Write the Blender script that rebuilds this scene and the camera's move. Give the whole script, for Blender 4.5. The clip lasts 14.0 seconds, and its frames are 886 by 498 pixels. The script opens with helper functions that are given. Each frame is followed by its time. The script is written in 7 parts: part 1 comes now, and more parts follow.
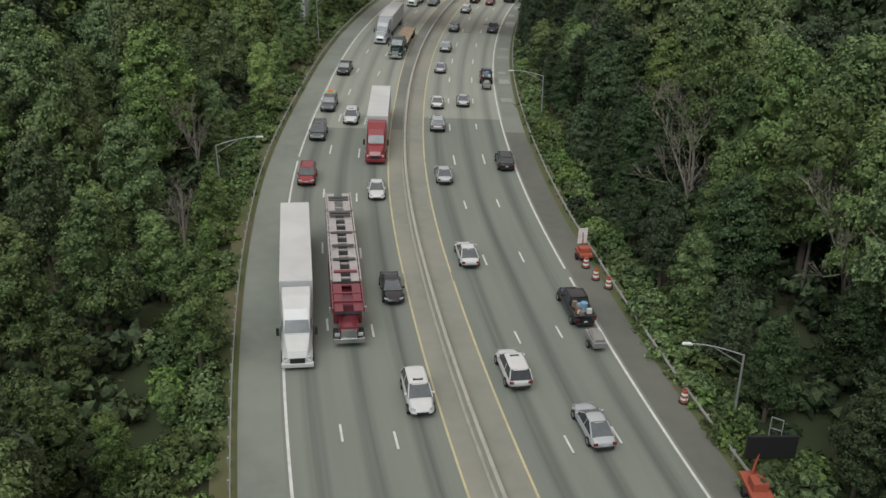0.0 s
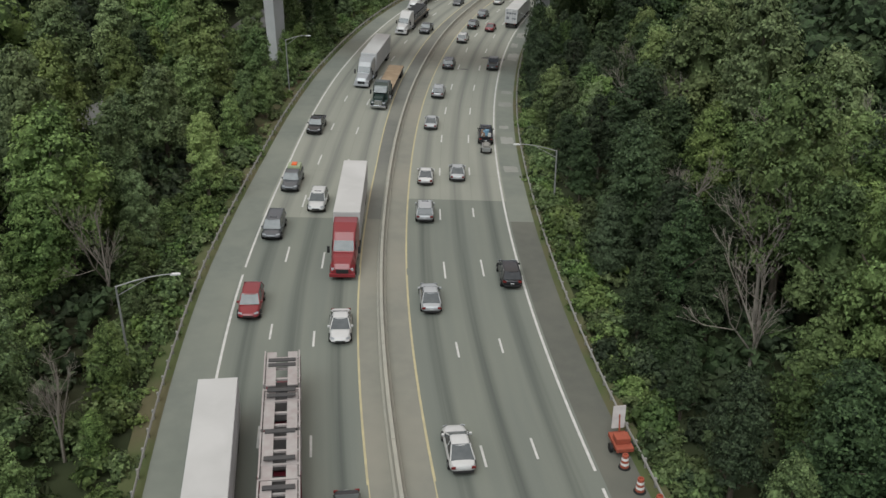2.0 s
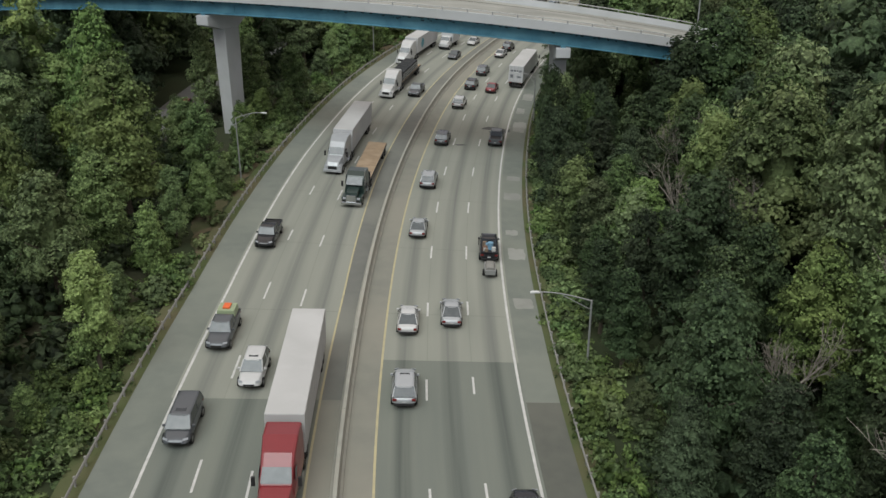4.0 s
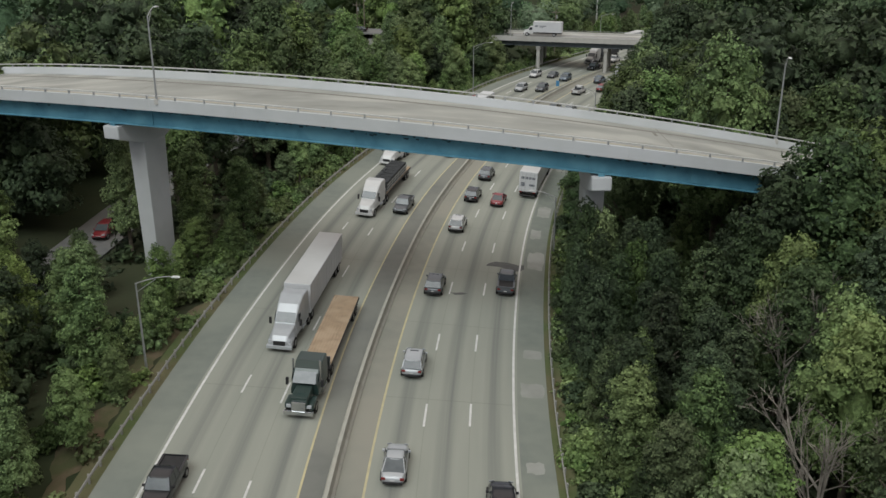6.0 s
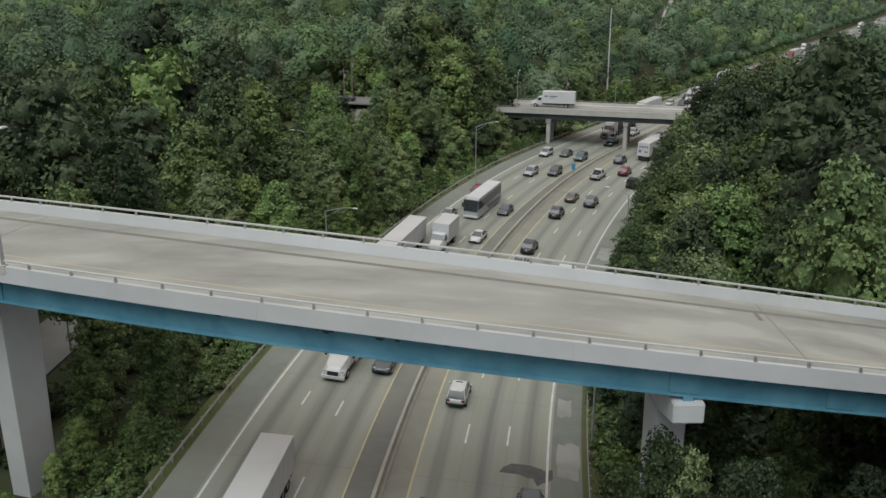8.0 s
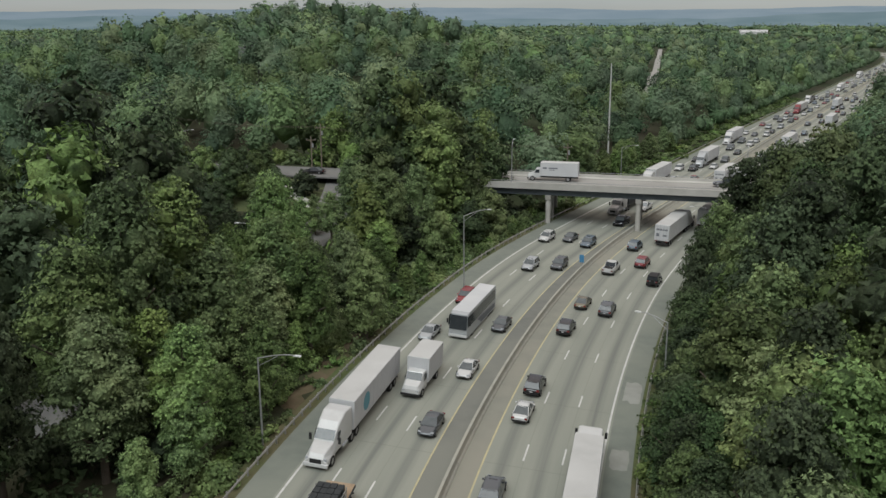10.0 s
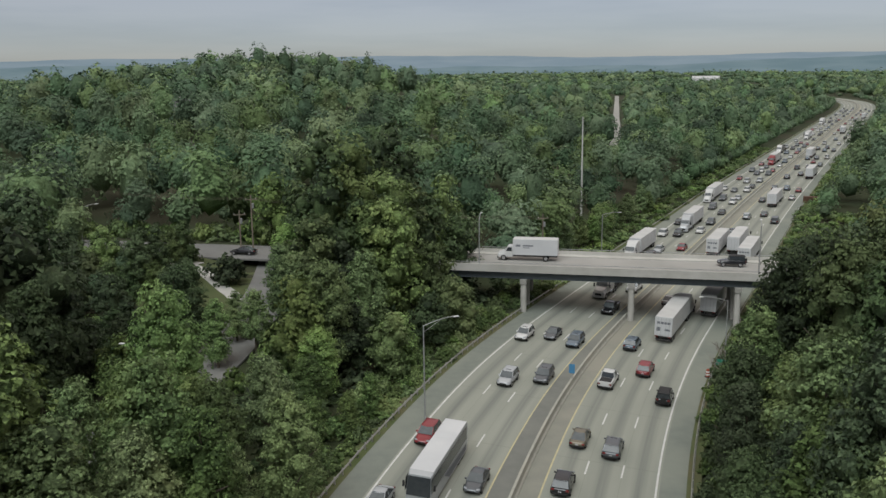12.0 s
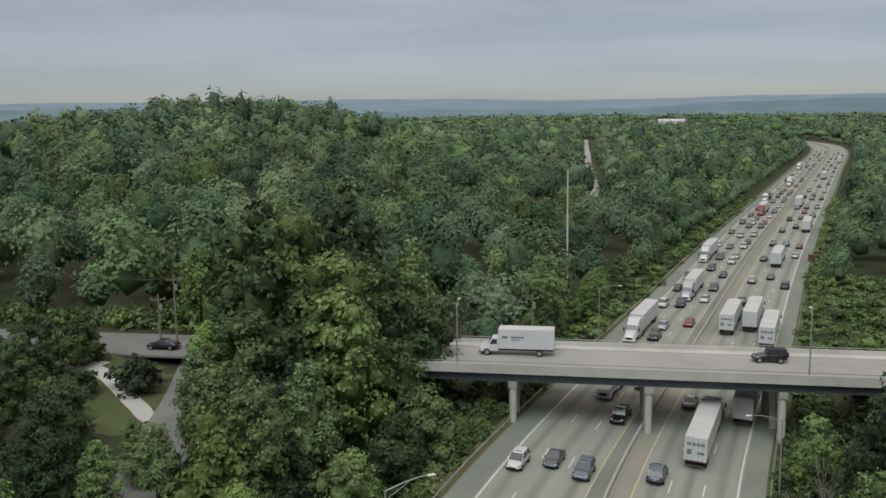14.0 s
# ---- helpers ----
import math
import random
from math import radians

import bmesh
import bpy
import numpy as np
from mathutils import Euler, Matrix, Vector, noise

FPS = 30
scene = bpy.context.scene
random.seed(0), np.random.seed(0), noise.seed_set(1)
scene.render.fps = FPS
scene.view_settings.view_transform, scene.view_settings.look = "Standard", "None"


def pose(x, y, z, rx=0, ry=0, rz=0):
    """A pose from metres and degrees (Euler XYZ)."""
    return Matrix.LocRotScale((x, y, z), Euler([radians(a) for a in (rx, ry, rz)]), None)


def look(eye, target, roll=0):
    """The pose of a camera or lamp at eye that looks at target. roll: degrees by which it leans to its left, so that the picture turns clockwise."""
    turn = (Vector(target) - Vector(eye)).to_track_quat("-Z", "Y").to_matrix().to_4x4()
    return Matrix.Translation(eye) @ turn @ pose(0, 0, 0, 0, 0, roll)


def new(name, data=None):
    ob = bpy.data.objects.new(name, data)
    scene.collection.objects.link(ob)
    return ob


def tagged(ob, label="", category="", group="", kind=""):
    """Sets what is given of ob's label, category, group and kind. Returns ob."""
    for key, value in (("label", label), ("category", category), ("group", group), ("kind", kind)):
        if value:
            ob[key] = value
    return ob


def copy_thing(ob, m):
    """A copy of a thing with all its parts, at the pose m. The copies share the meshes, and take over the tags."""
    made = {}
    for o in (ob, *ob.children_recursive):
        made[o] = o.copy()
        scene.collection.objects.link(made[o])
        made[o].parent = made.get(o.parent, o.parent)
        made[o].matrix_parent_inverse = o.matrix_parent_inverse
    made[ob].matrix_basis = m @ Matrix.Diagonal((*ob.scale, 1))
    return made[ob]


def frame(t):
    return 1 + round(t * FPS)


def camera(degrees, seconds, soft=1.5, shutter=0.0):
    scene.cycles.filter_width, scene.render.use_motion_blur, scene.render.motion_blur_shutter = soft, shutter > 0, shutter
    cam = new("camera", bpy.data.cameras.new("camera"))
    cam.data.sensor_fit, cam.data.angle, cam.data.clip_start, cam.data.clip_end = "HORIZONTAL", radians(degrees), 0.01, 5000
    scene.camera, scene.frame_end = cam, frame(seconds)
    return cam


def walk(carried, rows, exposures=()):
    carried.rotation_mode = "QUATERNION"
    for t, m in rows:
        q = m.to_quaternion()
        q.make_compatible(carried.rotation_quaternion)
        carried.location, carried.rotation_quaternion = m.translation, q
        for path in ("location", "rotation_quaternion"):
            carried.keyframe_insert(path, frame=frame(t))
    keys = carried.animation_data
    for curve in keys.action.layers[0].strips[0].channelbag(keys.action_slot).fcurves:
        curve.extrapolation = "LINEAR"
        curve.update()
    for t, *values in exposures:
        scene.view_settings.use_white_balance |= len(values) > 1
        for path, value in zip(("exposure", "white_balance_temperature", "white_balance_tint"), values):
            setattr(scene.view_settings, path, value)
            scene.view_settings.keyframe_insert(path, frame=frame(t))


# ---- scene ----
cam = camera(52.8, 14.0)

PATH = [
    (0, (5.821, 3.106, 35.771), (5.806, 4.92, 34.929), 0.1),
    (0.5, (6.265, 9.653, 36.429), (6.246, 11.464, 35.582), -0.2),
    (1, (6.439, 16.4, 36.927), (6.422, 18.21, 36.077), -0.2),
    (1.5, (6.587, 23.109, 37.331), (6.571, 24.918, 36.479), 0.0),
    (2, (6.871, 30.136, 37.914), (6.854, 31.944, 37.059), -0.1),
    (2.5, (6.956, 37.116, 38.294), (6.94, 38.924, 37.439), -0.3),
    (5, (7.741, 77.877, 36.255), (7.73, 79.737, 35.52), 0.0),
    (5.5, (7.851, 86.636, 36.549), (7.839, 88.505, 35.838), 0.0),
    (6, (7.91, 95.595, 37.072), (7.899, 97.473, 36.386), -0.1),
    (6.5, (7.792, 103.036, 37.453), (7.782, 104.923, 36.791), -0.0),
    (7, (7.845, 110.819, 38.018), (7.832, 112.714, 37.38), 0.1),
    (7.5, (7.978, 119.291, 38.246), (7.968, 121.195, 37.633), -0.1),
    (8, (7.953, 127.434, 38.87), (7.946, 129.345, 38.28), -0.0),
    (8.5, (8.239, 134.609, 39.213), (8.232, 136.526, 38.645), -0.1),
    (11, (9.64, 175.17, 40.329), (9.693, 177.12, 39.888), -0.5),
    (11.5, (9.903, 182.349, 40.462), (9.983, 184.303, 40.044), -0.6),
    (12, (10.133, 189.625, 40.835), (10.244, 191.583, 40.442), -0.7),
    (12.5, (10.523, 197.223, 41.072), (10.652, 199.184, 40.699), -0.8),
    (13, (10.906, 205.135, 41.304), (11.049, 207.099, 40.958), -0.8),
    (13.5, (11.155, 211.831, 41.466), (11.313, 213.798, 41.142), -0.7),
    (14, (11.846, 219.8, 41.968), (12.032, 221.768, 41.666), -0.8),
]
walk(cam, [(t, look(eye, target, roll)) for t, eye, target, roll in PATH])

# ---- world, sun, exposure ----
SUN_ELEV, SUN_AZ = 56.0, 200.0
world = bpy.data.worlds.new("overcast_sky")
scene.world = world
world.use_nodes = True
wn, wl = world.node_tree.nodes, world.node_tree.links
wn.clear()
w_out = wn.new("ShaderNodeOutputWorld")
w_sky = wn.new("ShaderNodeTexSky")
w_sky.sky_type, w_sky.sun_disc = "NISHITA", False
w_sky.sun_elevation, w_sky.sun_rotation = radians(SUN_ELEV), radians(SUN_AZ)
w_sky.air_density, w_sky.dust_density, w_sky.ozone_density = 0.6, 0.7, 1.0
w_bg1 = wn.new("ShaderNodeBackground")
w_bg1.inputs["Strength"].default_value = 0.05
wl.new(w_sky.outputs[0], w_bg1.inputs["Color"])
w_co = wn.new("ShaderNodeTexCoord")
w_map = wn.new("ShaderNodeMapping")
w_map.inputs["Scale"].default_value = (1.0, 1.0, 9.0)
wl.new(w_co.outputs["Generated"], w_map.inputs["Vector"])
w_noise = wn.new("ShaderNodeTexNoise")
w_noise.inputs["Scale"].default_value, w_noise.inputs["Detail"].default_value = 3.4, 6.0
w_noise.inputs["Roughness"].default_value = 0.5
wl.new(w_map.outputs[0], w_noise.inputs["Vector"])
w_ramp = wn.new("ShaderNodeValToRGB")
w_ramp.color_ramp.elements[0].position, w_ramp.color_ramp.elements[1].position = 0.41, 0.60
w_ramp.color_ramp.elements[0].color = (0.67, 0.57, 0.485, 1)
w_ramp.color_ramp.elements[1].color = (0.87, 0.755, 0.65, 1)
wl.new(w_noise.outputs["Fac"], w_ramp.inputs["Fac"])
w_bg2 = wn.new("ShaderNodeBackground")
w_sep = wn.new("ShaderNodeSeparateXYZ")
wl.new(w_co.outputs["Generated"], w_sep.inputs[0])
w_up = wn.new("ShaderNodeMapRange")
for i, v in zip((1, 2, 3, 4), (0.0, 0.75, 0.15, 0.94)):
    w_up.inputs[i].default_value = v
wl.new(w_sep.outputs[2], w_up.inputs[0])
wl.new(w_up.outputs[0], w_bg2.inputs["Strength"])
w_low = wn.new("ShaderNodeMapRange")
w_low.inputs[2].default_value = 0.16
wl.new(w_sep.outputs[2], w_low.inputs[0])
w_tint = wn.new("ShaderNodeMix")
w_tint.data_type = "RGBA"
w_tint.inputs[6].default_value, w_tint.inputs[7].default_value = (1.015, 0.985, 0.99, 1), (0.985, 0.99, 0.985, 1)
wl.new(w_low.outputs[0], w_tint.inputs[0])
w_mul = wn.new("ShaderNodeMix")
w_mul.data_type, w_mul.blend_type = "RGBA", "MULTIPLY"
w_mul.inputs[0].default_value = 1.0
wl.new(w_ramp.outputs[0], w_mul.inputs[6])
wl.new(w_tint.outputs[2], w_mul.inputs[7])
wl.new(w_mul.outputs[2], w_bg2.inputs["Color"])
w_add = wn.new("ShaderNodeAddShader")
wl.new(w_bg1.outputs[0], w_add.inputs[0])
wl.new(w_bg2.outputs[0], w_add.inputs[1])
wl.new(w_add.outputs[0], w_out.inputs["Surface"])

sun_data = bpy.data.lights.new("sun", "SUN")
sun_data.energy, sun_data.angle, sun_data.color = 1.75, radians(42), (0.895, 0.985, 0.99)
sun = new("sun", sun_data)
sun_dir = Vector((math.sin(radians(SUN_AZ)) * math.cos(radians(SUN_ELEV)), math.cos(radians(SUN_AZ)) * math.cos(radians(SUN_ELEV)), math.sin(radians(SUN_ELEV))))
sun.matrix_world = look(sun_dir * 300, (0, 0, 0))
scene.view_settings.exposure = 0.12

# ---- materials ----
def material(name, base, rough=0.8, metal=0.0, second=None, scale=2.0, amount=0.5, bump=0.0, bump_scale=20.0, spec=0.3, third=None, scale3=0.2, island=0.0, obj=0.0, coat=0.0, stretch=None):
    """A procedural surface: two colours mixed by noise, a coarser stain colour, fine relief, and a tone that differs from piece to piece."""
    m = bpy.data.materials.new(name)
    m.use_nodes = True
    n, l = m.node_tree.nodes, m.node_tree.links
    b = n["Principled BSDF"]
    b.inputs["Roughness"].default_value, b.inputs["Metallic"].default_value = rough, metal
    b.inputs["Specular IOR Level"].default_value = spec
    b.inputs["Coat Weight"].default_value = coat
    co = n.new("ShaderNodeTexCoord")
    geo = n.new("ShaderNodeNewGeometry")
    where = geo.outputs["Position"]
    if stretch:
        sv = n.new("ShaderNodeVectorMath")
        sv.operation = "MULTIPLY"
        sv.inputs[1].default_value = stretch
        l.new(where, sv.inputs[0])
        where = sv.outputs[0]
    rgb = n.new("ShaderNodeRGB")
    rgb.outputs[0].default_value = (*base, 1)
    last = rgb.outputs[0]

    def mixed(fac, a, col):
        mx = n.new("ShaderNodeMix")
        mx.data_type = "RGBA"
        l.new(fac, mx.inputs[0])
        l.new(a, mx.inputs[6])
        mx.inputs[7].default_value = (*col, 1)
        return mx.outputs[2]

    def noise_fac(sc, lo, hi, top, detail=6.0):
        t = n.new("ShaderNodeTexNoise")
        t.inputs["Scale"].default_value, t.inputs["Detail"].default_value = sc, detail
        l.new(where, t.inputs["Vector"])
        r = n.new("ShaderNodeMapRange")
        r.inputs[1].default_value, r.inputs[2].default_value, r.inputs[3].default_value, r.inputs[4].default_value = lo, hi, 0.0, top
        l.new(t.outputs["Fac"], r.inputs[0])
        return r.outputs[0]

    if second:
        last = mixed(noise_fac(scale, 0.35, 0.65, amount), last, second)
    if third:
        last = mixed(noise_fac(scale3, 0.45, 0.62, 0.8, 4.0), last, third)
    if island or obj:
        h = n.new("ShaderNodeHueSaturation")
        r = n.new("ShaderNodeMapRange")
        width = island or obj
        r.inputs[3].default_value, r.inputs[4].default_value = 1 - width, 1 + width
        if island:
            l.new(geo.outputs["Random Per Island"], r.inputs[0])
        else:
            l.new(n.new("ShaderNodeObjectInfo").outputs["Random"], r.inputs[0])
        l.new(r.outputs[0], h.inputs["Value"])
        l.new(last, h.inputs["Color"])
        last = h.outputs[0]
    l.new(last, b.inputs["Base Color"])
    if bump:
        t = n.new("ShaderNodeTexNoise")
        t.inputs["Scale"].default_value, t.inputs["Detail"].default_value = bump_scale, 5.0
        l.new(geo.outputs["Position"], t.inputs["Vector"])
        k = n.new("ShaderNodeBump")
        k.inputs["Strength"].default_value, k.inputs["Distance"].default_value = bump, 0.05
        l.new(t.outputs["Fac"], k.inputs["Height"])
        l.new(k.outputs[0], b.inputs["Normal"])
    return m


def leaf_material(name, dark, light, yellow, grain=3.0):
    """Foliage: the tone differs from leaf to leaf, from tree to tree and in soft patches; some light comes through."""
    m = bpy.data.materials.new(name)
    m.use_nodes = True
    n, l = m.node_tree.nodes, m.node_tree.links
    b = n["Principled BSDF"]
    b.inputs["Roughness"].default_value, b.inputs["Specular IOR Level"].default_value = 0.6, 0.25
    geo, info = n.new("ShaderNodeNewGeometry"), n.new("ShaderNodeObjectInfo")
    t = n.new("ShaderNodeTexNoise")
    t.inputs["Scale"].default_value, t.inputs["Detail"].default_value = 0.12, 3.0
    l.new(geo.outputs["Position"], t.inputs["Vector"])
    mx = n.new("ShaderNodeMix")
    mx.data_type = "RGBA"
    l.new(geo.outputs["Random Per Island"], mx.inputs[0])
    mx.inputs[6].default_value, mx.inputs[7].default_value = (*dark, 1), (*light, 1)
    my = n.new("ShaderNodeMix")
    my.data_type = "RGBA"
    r = n.new("ShaderNodeMapRange")
    r.inputs[1].default_value, r.inputs[2].default_value, r.inputs[4].default_value = 0.48, 0.7, 0.75
    l.new(t.outputs["Fac"], r.inputs[0])
    l.new(r.outputs[0], my.inputs[0])
    l.new(mx.outputs[2], my.inputs[6])
    my.inputs[7].default_value = (*yellow, 1)
    h = n.new("ShaderNodeHueSaturation")

    def calc(op, a, c):
        k = n.new("ShaderNodeMath")
        k.operation = op
        for i, v in enumerate((a, c)):
            if isinstance(v, (int, float)):
                k.inputs[i].default_value = v
            else:
                l.new(v, k.inputs[i])
        return k.outputs[0]

    def ranged(v, lo, hi):
        k = n.new("ShaderNodeMapRange")
        k.inputs[3].default_value, k.inputs[4].default_value = lo, hi
        l.new(v, k.inputs[0])
        return k.outputs[0]

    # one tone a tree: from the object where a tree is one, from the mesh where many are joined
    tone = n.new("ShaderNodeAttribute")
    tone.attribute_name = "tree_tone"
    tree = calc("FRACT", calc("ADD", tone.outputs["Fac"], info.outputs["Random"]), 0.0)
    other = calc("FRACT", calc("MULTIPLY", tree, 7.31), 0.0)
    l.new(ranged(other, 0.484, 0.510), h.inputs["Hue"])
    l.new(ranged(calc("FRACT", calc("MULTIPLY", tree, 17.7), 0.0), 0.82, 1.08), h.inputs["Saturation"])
    l.new(my.outputs[2], h.inputs["Color"])
    l.new(h.outputs[0], b.inputs["Base Color"])
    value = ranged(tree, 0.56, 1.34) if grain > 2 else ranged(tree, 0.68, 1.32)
    fine = n.new("ShaderNodeTexNoise")
    fine.inputs["Scale"].default_value, fine.inputs["Detail"].default_value = grain, 4.0
    fine.inputs["Roughness"].default_value = 0.65
    l.new(geo.outputs["Position"], fine.inputs["Vector"])
    fr = n.new("ShaderNodeMapRange")
    for i, v in zip((1, 2, 3, 4), (0.36, 0.64, 0.62, 1.36) if grain > 2 else (0.36, 0.64, 0.74, 1.22)):
        fr.inputs[i].default_value = v
    l.new(fine.outputs["Fac"], fr.inputs[0])
    l.new(calc("MULTIPLY", value, fr.outputs[0]), h.inputs["Value"])
    bp = n.new("ShaderNodeBump")
    bp.inputs["Strength"].default_value, bp.inputs["Distance"].default_value = 0.9, 0.8 / grain
    l.new(fine.outputs["Fac"], bp.inputs["Height"])
    l.new(bp.outputs[0], b.inputs["Normal"])
    tr = n.new("ShaderNodeBsdfTranslucent")
    l.new(h.outputs[0], tr.inputs["Color"])
    ms = n.new("ShaderNodeMixShader")
    ms.inputs[0].default_value = 0.16
    l.new(b.outputs[0], ms.inputs[1])
    l.new(tr.outputs[0], ms.inputs[2])
    l.new(ms.outputs[0], n["Material Output"].inputs["Surface"])
    return m


def lane_material(name, base, worn, tread, lane_w, first, slab, tread_amount=0.55, joint=0.0):
    """A carriageway: UV holds metres across and along; darker drip bands mid-lane, paler wheel tracks, patches, and joints every slab metres."""
    m = bpy.data.materials.new(name)
    m.use_nodes = True
    n, l = m.node_tree.nodes, m.node_tree.links
    b = n["Principled BSDF"]
    b.inputs["Roughness"].default_value, b.inputs["Specular IOR Level"].default_value = 0.85, 0.25
    uv = n.new("ShaderNodeUVMap")
    uv.uv_map = "uv"
    sep = n.new("ShaderNodeSeparateXYZ")
    l.new(uv.outputs[0], sep.inputs[0])

    def math_node(op, a, bb=None, c=None):
        k = n.new("ShaderNodeMath")
        k.operation = op
        for i, v in enumerate((a, bb, c)):
            if v is None:
                continue
            if isinstance(v, (int, float)):
                k.inputs[i].default_value = v
            else:
                l.new(v, k.inputs[i])
        return k.outputs[0]

    def mixed(fac, a, col):
        mx = n.new("ShaderNodeMix")
        mx.data_type = "RGBA"
        l.new(fac, mx.inputs[0])
        if hasattr(a, "is_linked"):
            l.new(a, mx.inputs[6])
        else:
            mx.inputs[6].default_value = (*a, 1)
        mx.inputs[7].default_value = (*col, 1)
        return mx.outputs[2]

    def noise_uv(sx, sy, detail=5.0):
        mp = n.new("ShaderNodeMapping")
        mp.inputs["Scale"].default_value = (sx, sy, 1)
        l.new(uv.outputs[0], mp.inputs["Vector"])
        t = n.new("ShaderNodeTexNoise")
        t.inputs["Scale"].default_value, t.inputs["Detail"].default_value = 1.0, detail
        l.new(mp.outputs[0], t.inputs["Vector"])
        return t.outputs["Fac"]

    def ranged(v, lo, hi, a, c):
        r = n.new("ShaderNodeMapRange")
        for i, x in zip((1, 2, 3, 4), (lo, hi, a, c)):
            r.inputs[i].default_value = x
        l.new(v, r.inputs[0])
        return r.outputs[0]

    patches = ranged(noise_uv(0.5, 0.04), 0.35, 0.7, 0.0, 0.8)
    col = mixed(patches, base, worn)
    lane = math_node("FRACT", math_node("DIVIDE", math_node("SUBTRACT", sep.outputs[0], first), lane_w))
    off = math_node("ABSOLUTE", math_node("SUBTRACT", lane, 0.5))
    band = ranged(off, 0.05, 0.24, tread_amount, 0.0)
    streak = ranged(noise_uv(2.5, 0.025), 0.3, 0.65, 0.35, 1.0)
    col = mixed(math_node("MULTIPLY", band, streak), col, tread)
    grain = ranged(noise_uv(14, 9, 3.0), 0.3, 0.75, 0.0, 0.35)
    col = mixed(grain, col, tuple(c * 0.72 for c in worn))
    if joint:
        cross = math_node("FRACT", math_node("DIVIDE", sep.outputs[1], slab))
        j = math_node("LESS_THAN", math_node("ABSOLUTE", math_node("SUBTRACT", cross, 0.5)), 0.06 / slab)
        j2 = math_node("LESS_THAN", math_node("ABSOLUTE", math_node("SUBTRACT", math_node("ABSOLUTE", math_node("SUBTRACT", lane, 0.5)), 0.5)), 0.008)
        col = mixed(math_node("MULTIPLY", math_node("MAXIMUM", j, j2), joint), col, tuple(c * 0.4 for c in worn))
    l.new(col, b.inputs["Base Color"])
    k = n.new("ShaderNodeBump")
    k.inputs["Strength"].default_value, k.inputs["Distance"].default_value = 0.25, 0.02
    l.new(noise_uv(30, 30), k.inputs["Height"])
    l.new(k.outputs[0], b.inputs["Normal"])
    return m


LANE = 3.57
asphalt = lane_material("old_asphalt_lanes", (0.163, 0.180, 0.159), (0.207, 0.222, 0.188), (0.072, 0.083, 0.077), LANE, -12.5, 12, 0.85)
concrete_road = lane_material("worn_concrete_lanes", (0.245, 0.257, 0.222), (0.301, 0.308, 0.264), (0.125, 0.134, 0.125), LANE, -12.5, 15.0, 0.8, 0.28)
asphalt_r = lane_material("old_asphalt_lanes_outbound", (0.163, 0.180, 0.159), (0.207, 0.222, 0.188), (0.072, 0.083, 0.077), LANE, 2.4, 12, 0.85)
concrete_r = lane_material("worn_concrete_lanes_outbound", (0.245, 0.257, 0.222), (0.301, 0.308, 0.264), (0.125, 0.134, 0.125), LANE, 2.4, 15.0, 0.8, 0.28)
shoulder_mat = material("shoulder_pavement", (0.183, 0.200, 0.173), 0.9, second=(0.140, 0.156, 0.140), scale=0.8, third=(0.215, 0.229, 0.194), scale3=0.07, bump=0.3, bump_scale=30)
shoulder_dark = material("dark_shoulder_asphalt", (0.122, 0.126, 0.108), 0.92, second=(0.093, 0.097, 0.086), scale=0.8, third=(0.146, 0.147, 0.124), scale3=0.07, bump=0.35, bump_scale=30)
median_grey = material("median_shoulder_grey", (0.168, 0.172, 0.155), 0.9, second=(0.130, 0.134, 0.122), scale=0.6, third=(0.202, 0.205, 0.178), scale3=0.06, bump=0.3, bump_scale=30)
median_mat = material("median_shoulder", (0.228, 0.229, 0.194), 0.9, second=(0.182, 0.182, 0.161), scale=0.6, third=(0.259, 0.250, 0.209), scale3=0.06, bump=0.3, bump_scale=30)
concrete = material("grey_concrete", (0.42, 0.41, 0.38), 0.85, second=(0.33, 0.32, 0.29), scale=0.7, third=(0.48, 0.47, 0.44), scale3=0.15, bump=0.2, bump_scale=12)
barrier_mat = material("stained_barrier_concrete", (0.346, 0.345, 0.301), 0.9, second=(0.240, 0.238, 0.209), scale=1.1, third=(0.346, 0.335, 0.286), scale3=0.2, bump=0.25, bump_scale=15)
painted_concrete = material("pale_grey_coated_concrete", (0.46, 0.475, 0.47), 0.75, second=(0.39, 0.405, 0.405), scale=0.35, third=(0.50, 0.515, 0.525), scale3=0.12, bump=0.08, bump_scale=8)
deck_mat = material("worn_bridge_deck", (0.278, 0.281, 0.256), 0.9, second=(0.196, 0.198, 0.178), scale=1.1, amount=0.8, third=(0.365, 0.364, 0.328), scale3=0.55, bump=0.2, bump_scale=25, stretch=(0.22, 0.8, 1.0))
blue_steel = material("faded_blue_painted_steel", (0.082, 0.235, 0.315), 0.6, second=(0.05, 0.155, 0.215), scale=1.1, third=(0.115, 0.29, 0.37), scale3=0.3, bump=0.05, bump_scale=10, spec=0.4)
rust_spots = material("dark_chipped_paint", (0.035, 0.075, 0.095), 0.8, second=(0.06, 0.12, 0.14), scale=3)
galv = material("galvanised_steel", (0.40, 0.41, 0.41), 0.5, 0.6, second=(0.30, 0.31, 0.31), scale=1.2, spec=0.4)
rail_mat = material("weathered_guardrail_steel", (0.36, 0.36, 0.34), 0.6, 0.35, second=(0.25, 0.24, 0.215), scale=0.6)
white_paint = material("worn_white_road_paint", (0.58, 0.58, 0.56), 0.7, second=(0.36, 0.36, 0.345), scale=1.6)
